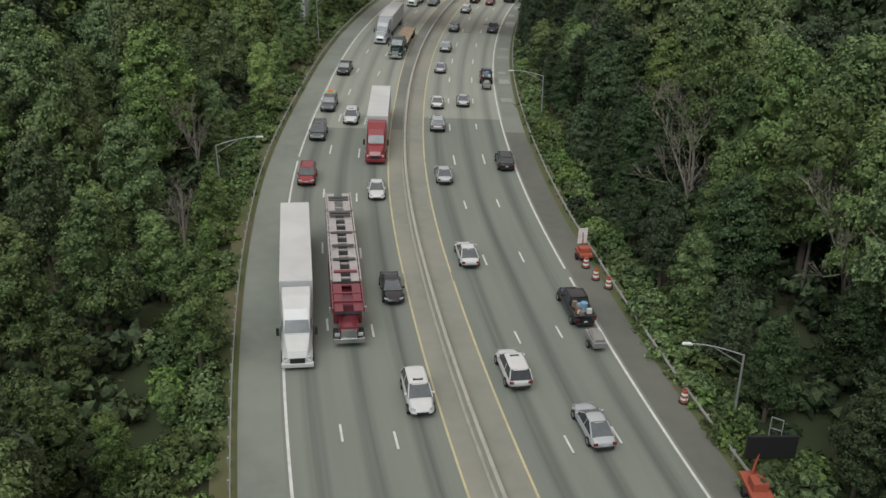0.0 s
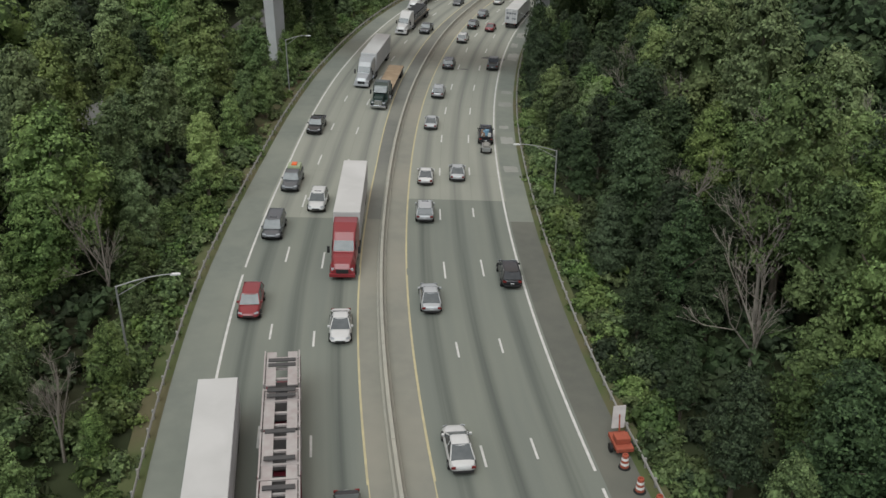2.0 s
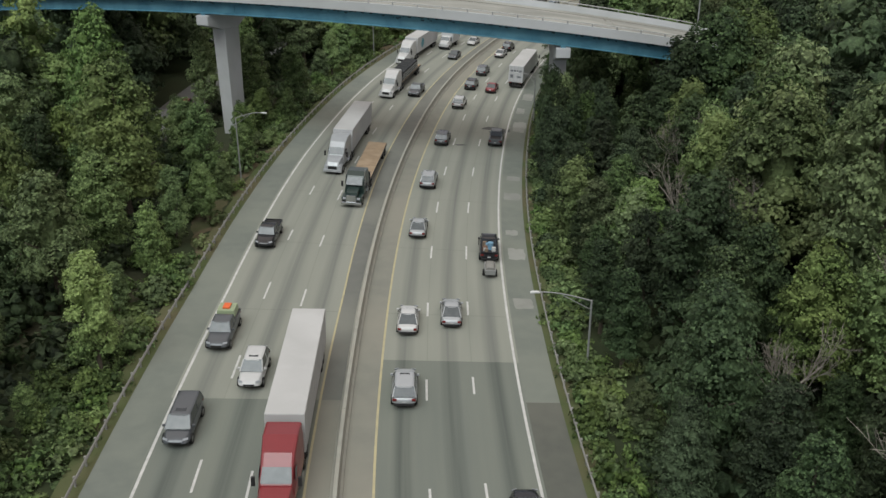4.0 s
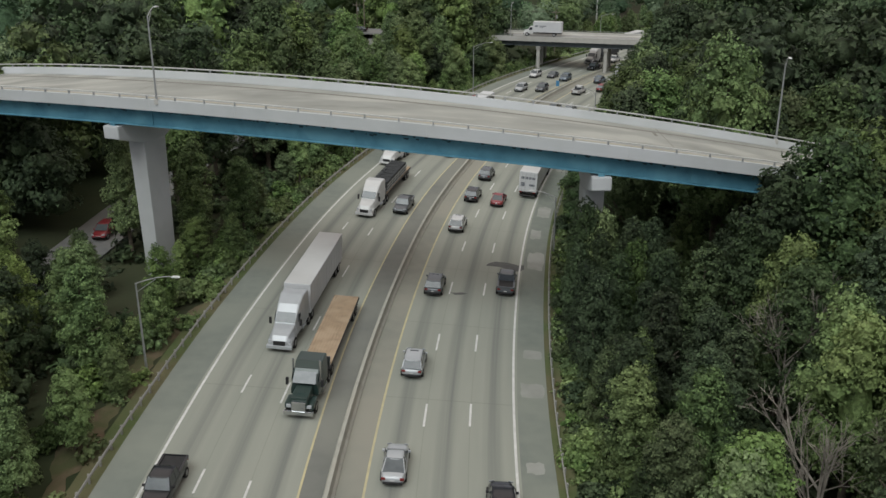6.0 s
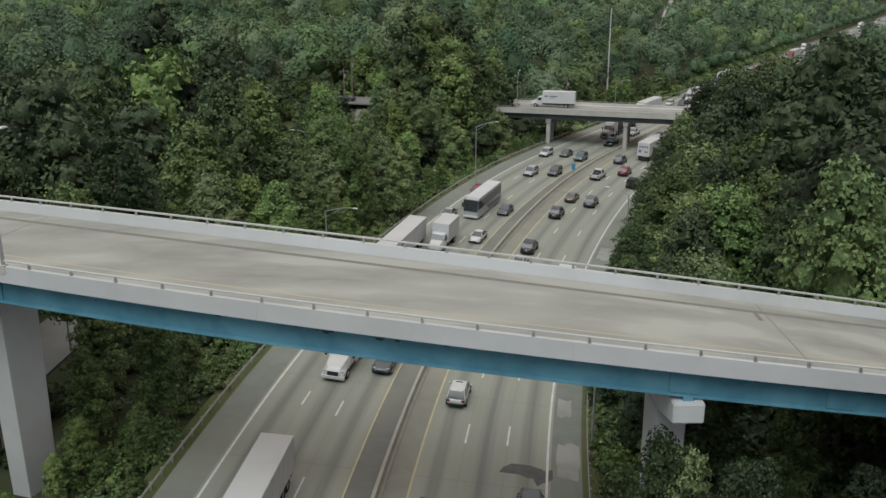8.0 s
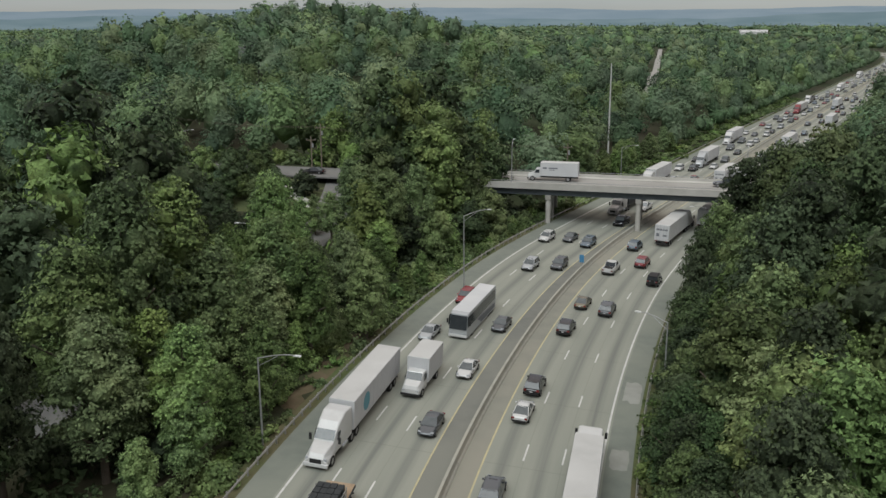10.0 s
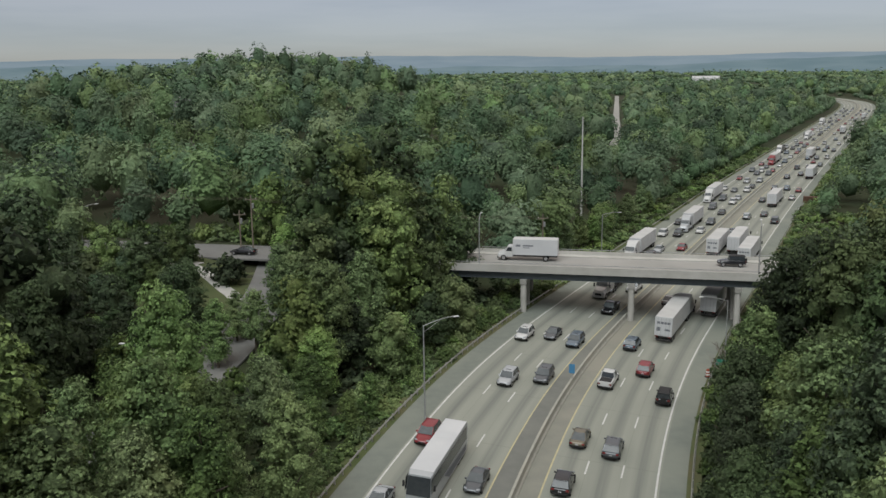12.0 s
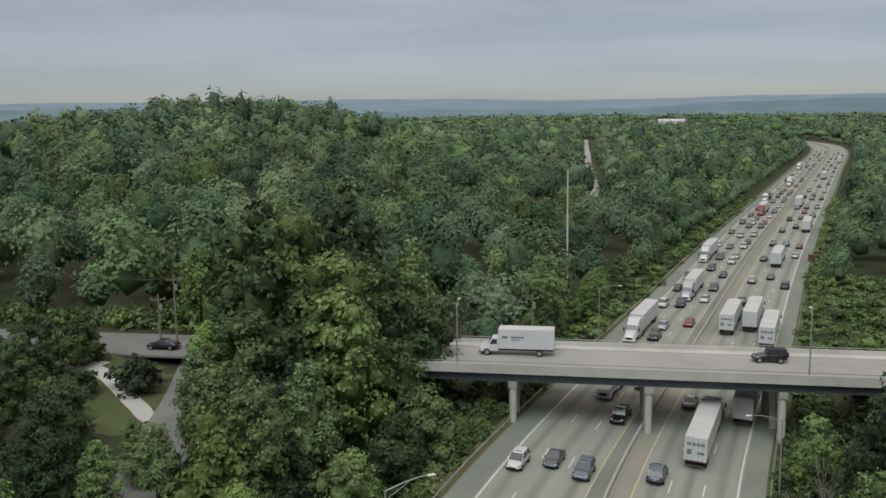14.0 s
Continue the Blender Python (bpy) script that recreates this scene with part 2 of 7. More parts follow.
yellow_paint = material("worn_yellow_road_paint", (0.47, 0.42, 0.25), 0.7, second=(0.31, 0.29, 0.21), scale=1.0)
tar = material("dark_tar_patch", (0.085, 0.086, 0.084), 0.85, second=(0.13, 0.13, 0.122), scale=1.2)
bark = material("grey_brown_bark", (0.13, 0.11, 0.085), 0.95, second=(0.08, 0.066, 0.05), scale=3, bump=0.5, bump_scale=9)
dead_wood = material("bleached_dead_wood", (0.27, 0.245, 0.21), 0.95, second=(0.17, 0.15, 0.125), scale=3)
wood_pole = material("weathered_pole_wood", (0.20, 0.17, 0.135), 0.9, second=(0.13, 0.11, 0.085), scale=2)
ground_mat = material("woodland_floor", (0.030, 0.042, 0.018), 0.95, second=(0.05, 0.06, 0.026), scale=0.15, third=(0.045, 0.04, 0.024), scale3=0.03, bump=0.6, bump_scale=1.5)
grass_mat = material("verge_grass", (0.075, 0.10, 0.038), 0.95, second=(0.11, 0.115, 0.055), scale=0.5, third=(0.12, 0.105, 0.06), scale3=0.12, bump=0.6, bump_scale=6)
soil_mat = material("bare_brown_soil", (0.135, 0.103, 0.066), 0.95, second=(0.085, 0.085, 0.045), scale=0.8, third=(0.07, 0.085, 0.035), scale3=0.35, bump=0.5, bump_scale=4)
leaf_a = leaf_material("oak_foliage", (0.044, 0.072, 0.024), (0.185, 0.276, 0.099), (0.236, 0.309, 0.109))
leaf_b = leaf_material("poplar_foliage", (0.050, 0.085, 0.030), (0.221, 0.328, 0.115), (0.249, 0.338, 0.118))
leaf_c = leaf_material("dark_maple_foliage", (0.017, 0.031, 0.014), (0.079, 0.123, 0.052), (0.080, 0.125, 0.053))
leaf_vine = leaf_material("vine_foliage", (0.043, 0.079, 0.025), (0.166, 0.252, 0.082), (0.201, 0.281, 0.093))
# whole crowns far off: clumps differ less from one another, and distance haze is mixed into the bluer base colour
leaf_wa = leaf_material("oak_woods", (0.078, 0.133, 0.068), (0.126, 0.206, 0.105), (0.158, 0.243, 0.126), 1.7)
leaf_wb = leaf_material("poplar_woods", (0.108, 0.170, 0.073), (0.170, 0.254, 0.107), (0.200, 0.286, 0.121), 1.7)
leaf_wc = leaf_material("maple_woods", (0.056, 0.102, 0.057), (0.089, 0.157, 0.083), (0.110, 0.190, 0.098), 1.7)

# ---- mesh helpers ----
def mesh_ob(name, verts, faces, mat, parent=None, label="", smooth=False):
    me = bpy.data.meshes.new(name)
    me.from_pydata([tuple(v) for v in verts], [], [tuple(f) for f in faces])
    me.update()
    for k in (mat if isinstance(mat, (list, tuple)) else [mat]):
        me.materials.append(k)
    if smooth:
        me.polygons.foreach_set("use_smooth", [True] * len(me.polygons))
    ob = new(name, me)
    if parent:
        ob.parent = parent
    if label:
        ob["label"] = label
    return ob


def part(name, bm, mat, parent=None, label="", smooth=False):
    """Links a bmesh as one mesh object under a thing or a part."""
    me = bpy.data.meshes.new(name)
    bm.normal_update()
    bm.to_mesh(me)
    bm.free()
    me.materials.append(mat)
    if smooth:
        me.polygons.foreach_set("use_smooth", [True] * len(me.polygons))
    ob = new(name, me)
    if parent:
        ob.parent = parent
    if label:
        ob["label"] = label
    return ob


def box(bm, x0, x1, y0, y1, z0, z1, bevel=0.0, taper=(1, 1), shift=(0, 0)):
    """A box, its top scaled by taper and moved by shift, with rounded edges."""
    cx, cy = (x0 + x1) / 2, (y0 + y1) / 2
    vs = []
    for z, tx, ty, sx, sy in ((z0, 1, 1, 0, 0), (z1, taper[0], taper[1], shift[0], shift[1])):
        for x, y in ((x0, y0), (x1, y0), (x1, y1), (x0, y1)):
            vs.append(bm.verts.new((cx + (x - cx) * tx + sx, cy + (y - cy) * ty + sy, z)))
    fs = [bm.faces.new([vs[i] for i in f]) for f in ((3, 2, 1, 0), (4, 5, 6, 7), (0, 1, 5, 4), (1, 2, 6, 5), (2, 3, 7, 6), (3, 0, 4, 7))]
    if bevel:
        edges = list({e for f in fs for e in f.edges})
        bmesh.ops.bevel(bm, geom=edges, offset=bevel, segments=2, affect="EDGES", profile=0.6)


def tube(bm, a, b, r0, r1=None, seg=8, caps=True):
    """A round bar from a to b that tapers from r0 to r1."""
    a, b = Vector(a), Vector(b)
    r1 = r0 if r1 is None else r1
    q = (b - a).to_track_quat("Z", "Y")
    rings = []
    for p, r in ((a, r0), (b, r1)):
        rings.append([bm.verts.new(p + q @ Vector((r * math.cos(2 * math.pi * i / seg), r * math.sin(2 * math.pi * i / seg), 0))) for i in range(seg)])
    for i in range(seg):
        bm.faces.new((rings[0][i], rings[0][(i + 1) % seg], rings[1][(i + 1) % seg], rings[1][i]))
    if caps:
        bm.faces.new(rings[0][::-1])
        bm.faces.new(rings[1])


def empty(name, m=None, label="", category="", group="", kind=""):
    ob = new(name)
    if m is not None:
        ob.matrix_world = m
    return tagged(ob, label, category, group, kind)


# ---- the motorway's line ----
KNOTS = [(49, -95), (27.5, -25), (15.8, 20), (9.36, 45), (5.22, 65), (2.1, 85), (0.25, 105), (-0.35, 125), (-0.4, 145), (0.59, 167), (2.47, 187), (5.4, 209), (9.94, 231), (15.7, 252), (22.6, 273), (31.2, 295), (40.7, 315), (48.75, 330), (71.2, 370), (127.5, 470), (246.5, 672), (323, 802), (446, 1010), (522, 1160), (560, 1290), (600, 1500), (700, 1900)]


def spline(knots, step=1.0):
    k = [np.array(p, float) for p in knots]
    k = [2 * k[0] - k[1]] + k + [2 * k[-1] - k[-2]]
    out = []
    for a, b, c, d in zip(k, k[1:], k[2:], k[3:]):
        n = max(2, int(np.linalg.norm(c - b) / step))
        for i in range(n):
            t = i / n
            out.append(0.5 * (2 * b + (c - a) * t + (2 * a - 5 * b + 4 * c - d) * t * t + (3 * b - a - 3 * c + d) * t ** 3))
    out.append(k[-2])
    return np.array(out)


LINE = spline(KNOTS)
LEN = np.r_[0, np.cumsum(np.linalg.norm(np.diff(LINE, axis=0), axis=1))]
# smooth the heading so that lanes bend evenly
def resample(d, window=25):
    s = np.arange(0, LEN[-1], d)
    p = np.stack([np.interp(s, LEN, LINE[:, i]) for i in (0, 1)], 1)
    w = int(window / d)
    pad = np.r_[np.repeat(p[:1], w, 0) + (np.arange(-w, 0)[:, None]) * (p[1] - p[0]), p, np.repeat(p[-1:], w, 0) + (np.arange(1, w + 1)[:, None]) * (p[-1] - p[-2])]
    ker = np.hanning(2 * w + 1)
    ker /= ker.sum()
    return s, np.stack([np.convolve(pad[:, i], ker, "valid") for i in (0, 1)], 1)


S, C = resample(1.0)
T = np.gradient(C, axis=0)
T /= np.linalg.norm(T, axis=1)[:, None]
NR = np.stack([T[:, 1], -T[:, 0]], 1)
BANK_KEYS = ([0, 60, 110, 150, 220, 300, 400, 2000], [0.042, 0.042, 0.03, 0.045, 0.065, 0.055, 0.0, 0.0])
RISE_KEYS = ([-100, 0, 45, 75, 105, 145, 190, 240, 290, 340, 420, 2000], [-7.0, -3.1, -1.5, -0.1, 0.4, 0.2, 0.35, 0.55, 0.85, 0.75, 0.0, 0.0])


def bank(s):
    return np.interp(np.interp(s, S, C[:, 1]), *BANK_KEYS)


def rise(s):
    return np.interp(np.interp(s, S, C[:, 1]), *RISE_KEYS)


WIDEN_KEYS = ([0, 178, 200, 236, 275, 300, 375, 405, 440, 2000], [-0.05, -0.12, -0.2, -0.05, -0.65, -0.7, -0.6, -0.45, -0.1, 0.0])


def at_road(s, off, up=0.0):
    """A place on the motorway: metres along it, metres right of its median, height over the surface.
    The inbound lanes lie a little further out through the bends, where their inner shoulder is wider."""
    off = off + np.interp(s, *WIDEN_KEYS) * (np.asarray(off) < -1.2)
    x, y = (np.interp(s, S, C[:, i]) for i in (0, 1))
    nx, ny = (np.interp(s, S, NR[:, i]) for i in (0, 1))
    return np.stack([x + nx * off, y + ny * off, rise(s) - bank(s) * off + up + 0 * x], -1)


def heading(s):
    return math.degrees(math.atan2(-np.interp(s, S, T[:, 0]), np.interp(s, S, T[:, 1])))


def s_of_y(y):
    return float(np.interp(y, C[:, 1], S))


def to_road(x, y):
    """Metres along and across the motorway for places in the plan."""
    x, y = np.atleast_1d(x).astype(float), np.atleast_1d(y).astype(float)
    sub = C[::6]
    s, off = np.empty(len(x)), np.empty(len(x))
    for i in range(0, len(x), 4000):
        d = (x[i:i + 4000, None] - sub[:, 0]) ** 2 + (y[i:i + 4000, None] - sub[:, 1]) ** 2
        k = d.argmin(1) * 6
        v = np.stack([x[i:i + 4000] - C[k, 0], y[i:i + 4000] - C[k, 1]], 1)
        s[i:i + 4000] = S[k] + (v * T[k]).sum(1)
        off[i:i + 4000] = (v * NR[k]).sum(1)
    return s, off


def terrain(x, y):
    """The land's height away from the motorway."""
    x, y = np.asarray(x, float), np.asarray(y, float)
    wide = np.where(x < -92, 95.0, 112.0)
    hill = 37 * np.exp(-0.5 * (((x + 92) / wide) ** 2 + ((y - 835) / 210) ** 2))
    hill += 5 * np.exp(-0.5 * (((x + 40) / 120) ** 2 + ((y - 560) / 120) ** 2))
    roll = 2.2 * np.sin(x / 97 + 1.3) * np.cos(y / 131) + 1.5 * np.sin((x + y) / 61)
    far = np.clip((np.hypot(x, y) - 1200) / 2500, 0, 1) * 5 * (1 + np.sin(x / 410) * np.cos(y / 530))
    return hill + roll * np.clip((np.hypot(x, y - 250) - 150) / 400, 0, 1) + far


OZ, OWID = 8.7, 12.5
OV = np.array([48.0, 326.4])
OD = np.array([math.cos(radians(-15)), math.sin(radians(-15))])
ON = np.array([-OD[1], OD[0]])
SLIP = spline([(-66, 110, 0), (-44, 160, 0), (-37.5, 188, 0), (-36, 214, 0), (-34, 240, 0.3), (-27.5, 260, 1.2), (-18.5, 286, 2.8), (-12.5, 306, 4.4), (-10, 328, 6.4), (-10.5, 352, 7.9)], 2.0)


def ground_z(x, y):
    x, y = np.atleast_1d(x).astype(float), np.atleast_1d(y).astype(float)
    s, off = to_road(x, y)
    a = np.abs(off)
    near = rise(s) - bank(s) * np.clip(off, -20, 20) - 0.35 - 0.05 * np.clip(a - 18, 0, 12)
    t = np.clip((a - 22) / 40, 0, 1)
    z = near * (1 - t) + terrain(x, y) * t
    # bank that carries the street up to the overpass on both sides
    ux = (x - OV[0]) * OD[0] + (y - OV[1]) * OD[1]
    vx = (x - OV[0]) * ON[0] + (y - OV[1]) * ON[1]
    along = np.clip((np.abs(ux + 2) - 30) / 8, 0, 1) * np.clip((220 - np.abs(ux)) / 60, 0, 1)
    across = np.clip(1 - (np.abs(vx - OWID / 2) - OWID / 2 - 3) / np.where(vx < 0, 34, 16), 0, 1)
    lift = along * across * across * (3 - 2 * across)
    z = np.maximum(z, z * (1 - lift) + (OZ - 0.2 - 0.004 * ux) * lift)
    # the slip road's own bench
    near_slip = np.full(len(x), 1e9)
    slip_z = np.zeros(len(x))
    box_ = (x > -110) & (x < 20) & (y > 90) & (y < 380)
    if box_.any():
        d = np.hypot(x[box_, None] - SLIP[None, ::2, 0], y[box_, None] - SLIP[None, ::2, 1])
        near_slip[box_], slip_z[box_] = d.min(1), SLIP[::2, 2][d.argmin(1)]
    w = np.clip(1 - (near_slip - 5) / 8, 0, 1)
    return z * (1 - w) + (slip_z - 0.3) * w


# ---- ground ----
def graded(lo, hi, n_lo, n_hi, fine_lo, fine_hi, step):
    a = fine_lo - np.geomspace(1, 1 + fine_lo - lo, n_lo)[::-1] + 1
    b = np.arange(fine_lo, fine_hi, step)[1:]
    c = fine_hi + np.geomspace(1, 1 + hi - fine_hi, n_hi) - 1
    return np.unique(np.r_[a, b, c].round(3))


GX = graded(-4600, 4600, 40, 40, -90, 120, 3.5)
GY = graded(-600, 4700, 20, 50, -30, 420, 3.5)
gx, gy = np.meshgrid(GX, GY)
gz = ground_z(gx.ravel(), gy.ravel())
nx_, ny_ = len(GX), len(GY)
idx = np.arange(nx_ * ny_).reshape(ny_, nx_)
faces = np.stack([idx[:-1, :-1], idx[:-1, 1:], idx[1:, 1:], idx[1:, :-1]], -1).reshape(-1, 4)
ground = tagged(mesh_ob("ground", np.stack([gx.ravel(), gy.ravel(), gz], 1), faces.tolist(), ground_mat, smooth=True), "dark woodland floor with low weeds", "ground", kind="structure")

# ---- motorway ----
def strip(name, s0, s1, o0, o1, mat, up=0.0, parent=None, step=3.0, label="", thick=0.25, across=1):
    """A paved strip between two offsets, with its edges turned down."""
    s = np.linspace(s0, s1, max(2, int((s1 - s0) / step) + 1))
    offs = [o0] + list(np.linspace(o0, o1, across + 1)) + [o1]
    ups = [up - thick] + [up] * (across + 1) + [up - thick]
    rows = [at_road(s, o, u) for o, u in zip(offs, ups)]
    n = len(s)
    verts = np.concatenate(rows)
    faces = [(r * n + i, r * n + i + 1, (r + 1) * n + i + 1, (r + 1) * n + i) for r in range(len(rows) - 1) for i in range(n - 1)]
    faces = [f[::-1] for f in faces]
    ob = mesh_ob(name, verts, faces, mat, parent, label)
    uv = ob.data.uv_layers.new(name="uv")
    flat = np.stack([np.repeat(offs, n), np.tile(s, len(offs))], 1)
    loops = np.empty(len(ob.data.loops), dtype=np.int32)
    ob.data.loops.foreach_get("vertex_index", loops)
    uv.data.foreach_set("uv", flat[loops].astype(np.float32).ravel())
    return ob


S_END = S[-1] - 5
S_SEAM = s_of_y(117.0)
LW, LY, RY, RW, LG, RG = -12.5, -1.84, 2.35, 13.05, -16.15, 16.4
road = empty("road", label="six-lane divided motorway with worn lane markings", category="road", kind="structure")
strip("carriageway", 0, S_SEAM, LW - 0.3, LY - 0.0, asphalt, 0, road, label="dark worn asphalt lanes")
strip("carriageway", S_SEAM, S_END, LW - 0.3, LY, concrete_road, 0, road, label="pale worn concrete lanes")
strip("carriageway", 0, S_SEAM + 6, RY, RW + 0.3, asphalt_r, 0, road, label="dark worn asphalt lanes")
strip("carriageway", S_SEAM + 6, S_END, RY, RW + 0.3, concrete_r, 0, road, label="pale worn concrete lanes")
strip("hard_shoulder", 0, S_END, LG + 0.4, LW - 0.3, shoulder_mat, -0.012, road, label="pale dusty shoulder")
strip("hard_shoulder", 0, S_SEAM, RW + 0.3, RG - 0.5, shoulder_dark, -0.012, road, label="dark brownish asphalt shoulder")
strip("hard_shoulder", S_SEAM, S_END, RW + 0.3, RG - 0.5, shoulder_mat, -0.012, road, label="pale dusty shoulder")
strip("median_shoulder", 0, S_SEAM, LY, 0.0, median_mat, -0.012, road, label="tan dusty strip along the median barrier")
strip("median_shoulder", S_SEAM, S_END, LY, 0.0, median_grey, -0.012, road, label="grey dusty strip along the median barrier")
strip("median_shoulder", 0, S_END, 0.0, RY, median_mat, -0.012, road, label="tan dusty strip along the median barrier")


def line(name, off, width, mat, s0=0, s1=None):
    s1 = s1 or S_END
    return strip(name, s0, s1, off - width / 2, off + width / 2, mat, 0.006, road, thick=0.006)


line("edge_line", LW, 0.2, white_paint)
line("edge_line", RW, 0.2, white_paint)
line("edge_line", LY, 0.16, yellow_paint)
line("edge_line", RY, 0.17, yellow_paint)

# dashed lane lines: the nearest are pieces of their own, the rest one mesh
DASH, PITCH = 3.5, 13.45
dash_me = bpy.data.meshes.new("lane_dash")
dash_me.from_pydata([(-0.085, -DASH / 2, 0), (0.085, -DASH / 2, 0), (0.085, DASH / 2, 0), (-0.085, DASH / 2, 0), (-0.085, -DASH / 2, 0.008), (0.085, -DASH / 2, 0.008), (0.085, DASH / 2, 0.008), (-0.085, DASH / 2, 0.008)], [], [(3, 2, 1, 0), (4, 5, 6, 7), (0, 1, 5, 4), (1, 2, 6, 5), (2, 3, 7, 6), (3, 0, 4, 7)])
dash_me.materials.append(white_paint)
DASH_LINES = [(-5.4, 6.4), (-8.93, 7.6), (5.92, 4.4), (9.53, 4.9)]
far_v, far_f = [], []
for off, phase in DASH_LINES:
    s = phase
    while s < S_END - 20:
        if s < s_of_y(420):
            d = new("lane_dash", dash_me)
            d.parent = road
            p = at_road(s, off, 0.001)
            d.matrix_local = pose(*[float(v) for v in p], 0, math.degrees(math.atan(float(bank(s)))), heading(s))
        else:
            q = [at_road(s + a, off + b, 0.008) for a, b in ((-1.8, -0.085), (-1.8, 0.085), (1.8, 0.085), (1.8, -0.085))]
            far_f.append(tuple(range(len(far_v), len(far_v) + 4)))
            far_v += q
        s += PITCH
tagged(mesh_ob("lane_dashes", far_v, far_f, white_paint, road), kind="stuff")

# tar patches and repairs on the outbound outer lane
bmp = bmesh.new()
rng = random.Random(5)
for s0, o0, w, h in ((s_of_y(193.5), 11.2, 3.2, 1.9), (s_of_y(193), 12.7, 1.5, 3.2), (s_of_y(184), 6.9, 1.7, 0.8)):
    pts = []
    for i in range(9):
        a = 2 * math.pi * i / 9
        r = 0.45 + 0.75 * rng.random()
        pts.append(bmp.verts.new(at_road(s0 + h * r * math.sin(a) * 0.6, o0 + w * r * math.cos(a) * 0.6, 0.005)))
    bmp.faces.new(pts)
part("tar_patch", bmp, tar, road, "irregular dark tar repair")
pale_fill = material("pale_shoulder_repair", (0.27, 0.275, 0.25), 0.9, second=(0.20, 0.205, 0.185), scale=0.9, third=(0.31, 0.315, 0.29), scale3=0.25, bump=0.2, bump_scale=20)
for y0, length, o0, o1 in ((134, 2.2, 13.7, 15.6), (146, 3.0, 13.8, 15.7), (152, 1.6, 13.7, 15.2), (164, 2.6, 13.6, 15.7), (171, 1.8, 13.9, 15.7), (196, 6.5, 13.7, 15.8), (206, 4.0, 13.6, 15.0), (216, 5.0, 13.7, 15.6), (240, 4.5, 13.6, 15.5), (256, 6.0, 13.7, 15.7)):
    bmp = bmesh.new()
    s0 = s_of_y(y0)
    rim = []
    for i in range(16):
        a = 2 * math.pi * i / 16
        ca, sa = math.cos(a), math.sin(a)
        k = max(abs(ca), abs(sa)) ** 0.75
        rim.append(bmp.verts.new(at_road(s0 + length / 2 * sa / k * rng.uniform(0.8, 1.12), (o0 + o1) / 2 + (o1 - o0) / 2 * ca / k * rng.uniform(0.86, 1.04), -0.004)))
    bmp.faces.new(rim)
    part("repair_patch", bmp, pale_fill, road, "pale worn shoulder repair")
# median barrier: a low concrete profile in cast lengths
def profile_run(name, s0, s1, off, pts, mat, parent, step=3.0, label="", up=0.0):
    s = np.linspace(s0, s1, max(2, int((s1 - s0) / step) + 1))
    n, m = len(s), len(pts)
    verts = np.concatenate([at_road(s, off + o, u + up) for o, u in pts])
    faces = [(r * n + i, (r + 1) * n + i, (r + 1) * n + i + 1, r * n + i + 1) for r in range(m - 1) for i in range(n - 1)]
    faces += [tuple(r * n for r in range(m))[::-1], tuple(r * n + n - 1 for r in range(m))]
    return mesh_ob(name, verts, faces, mat, parent, label)


JERSEY = [(-0.42, -0.1), (-0.40, 0.08), (-0.24, 0.26), (-0.13, 0.82), (0.13, 0.82), (0.24, 0.26), (0.40, 0.08), (0.42, -0.1)]
median = empty("median_barrier", label="low stained concrete median barrier between the carriageways", category="barrier", kind="structure")
s = 0.0
while s < s_of_y(420):
    profile_run("barrier_length", s, s + 11.96, 0.0, JERSEY, barrier_mat, median)
    s += 12.0
profile_run("barrier_run", s, S_END, 0.0, JERSEY, barrier_mat, median, 6)

# W-beam guardrails on posts
W_BEAM = [(0.0, 0.45), (0.05, 0.50), (0.01, 0.56), (0.01, 0.60), (0.05, 0.66), (0.0, 0.71), (-0.02, 0.71), (0.03, 0.66), (-0.01, 0.60), (-0.01, 0.56), (0.03, 0.50), (-0.02, 0.45)]
post_me = bpy.data.meshes.new("post")
bmq = bmesh.new()
box(bmq, -0.06, 0.06, -0.08, 0.08, -0.5, 0.72)
bmq.to_mesh(post_me)
bmq.free()
post_me.materials.append(rail_mat)


def guardrail(off, s0, s1, side):
    g = empty("guardrail", label="weathered steel guardrail on short posts beside the shoulder", category="guardrail", kind="structure")
    profile_run("beam", s0, s1, off, [(a * side, b) for a, b in W_BEAM], rail_mat, g, 2.0)
    for s in np.arange(s0 + 0.5, min(s1, s_of_y(330)), 2.0):
        p = new("post", post_me)
        p.parent = g
        p.matrix_local = pose(*[float(v) for v in at_road(float(s), off + 0.1 * -side)], 0, 0, heading(float(s)))
    return g


guardrail(LG, 20, S_END, 1)
guardrail(RG, 20, s_of_y(420), -1)
# grass strip behind each rail
strip("verge", 0, S_END, LG - 1.3, LG + 0.4, grass_mat, -0.05, None, 3.0, thick=0.5, across=3)
strip("verge", 0, S_END, RG - 0.5, RG + 0.9, grass_mat, -0.05, None, 3.0, thick=0.5, across=3)
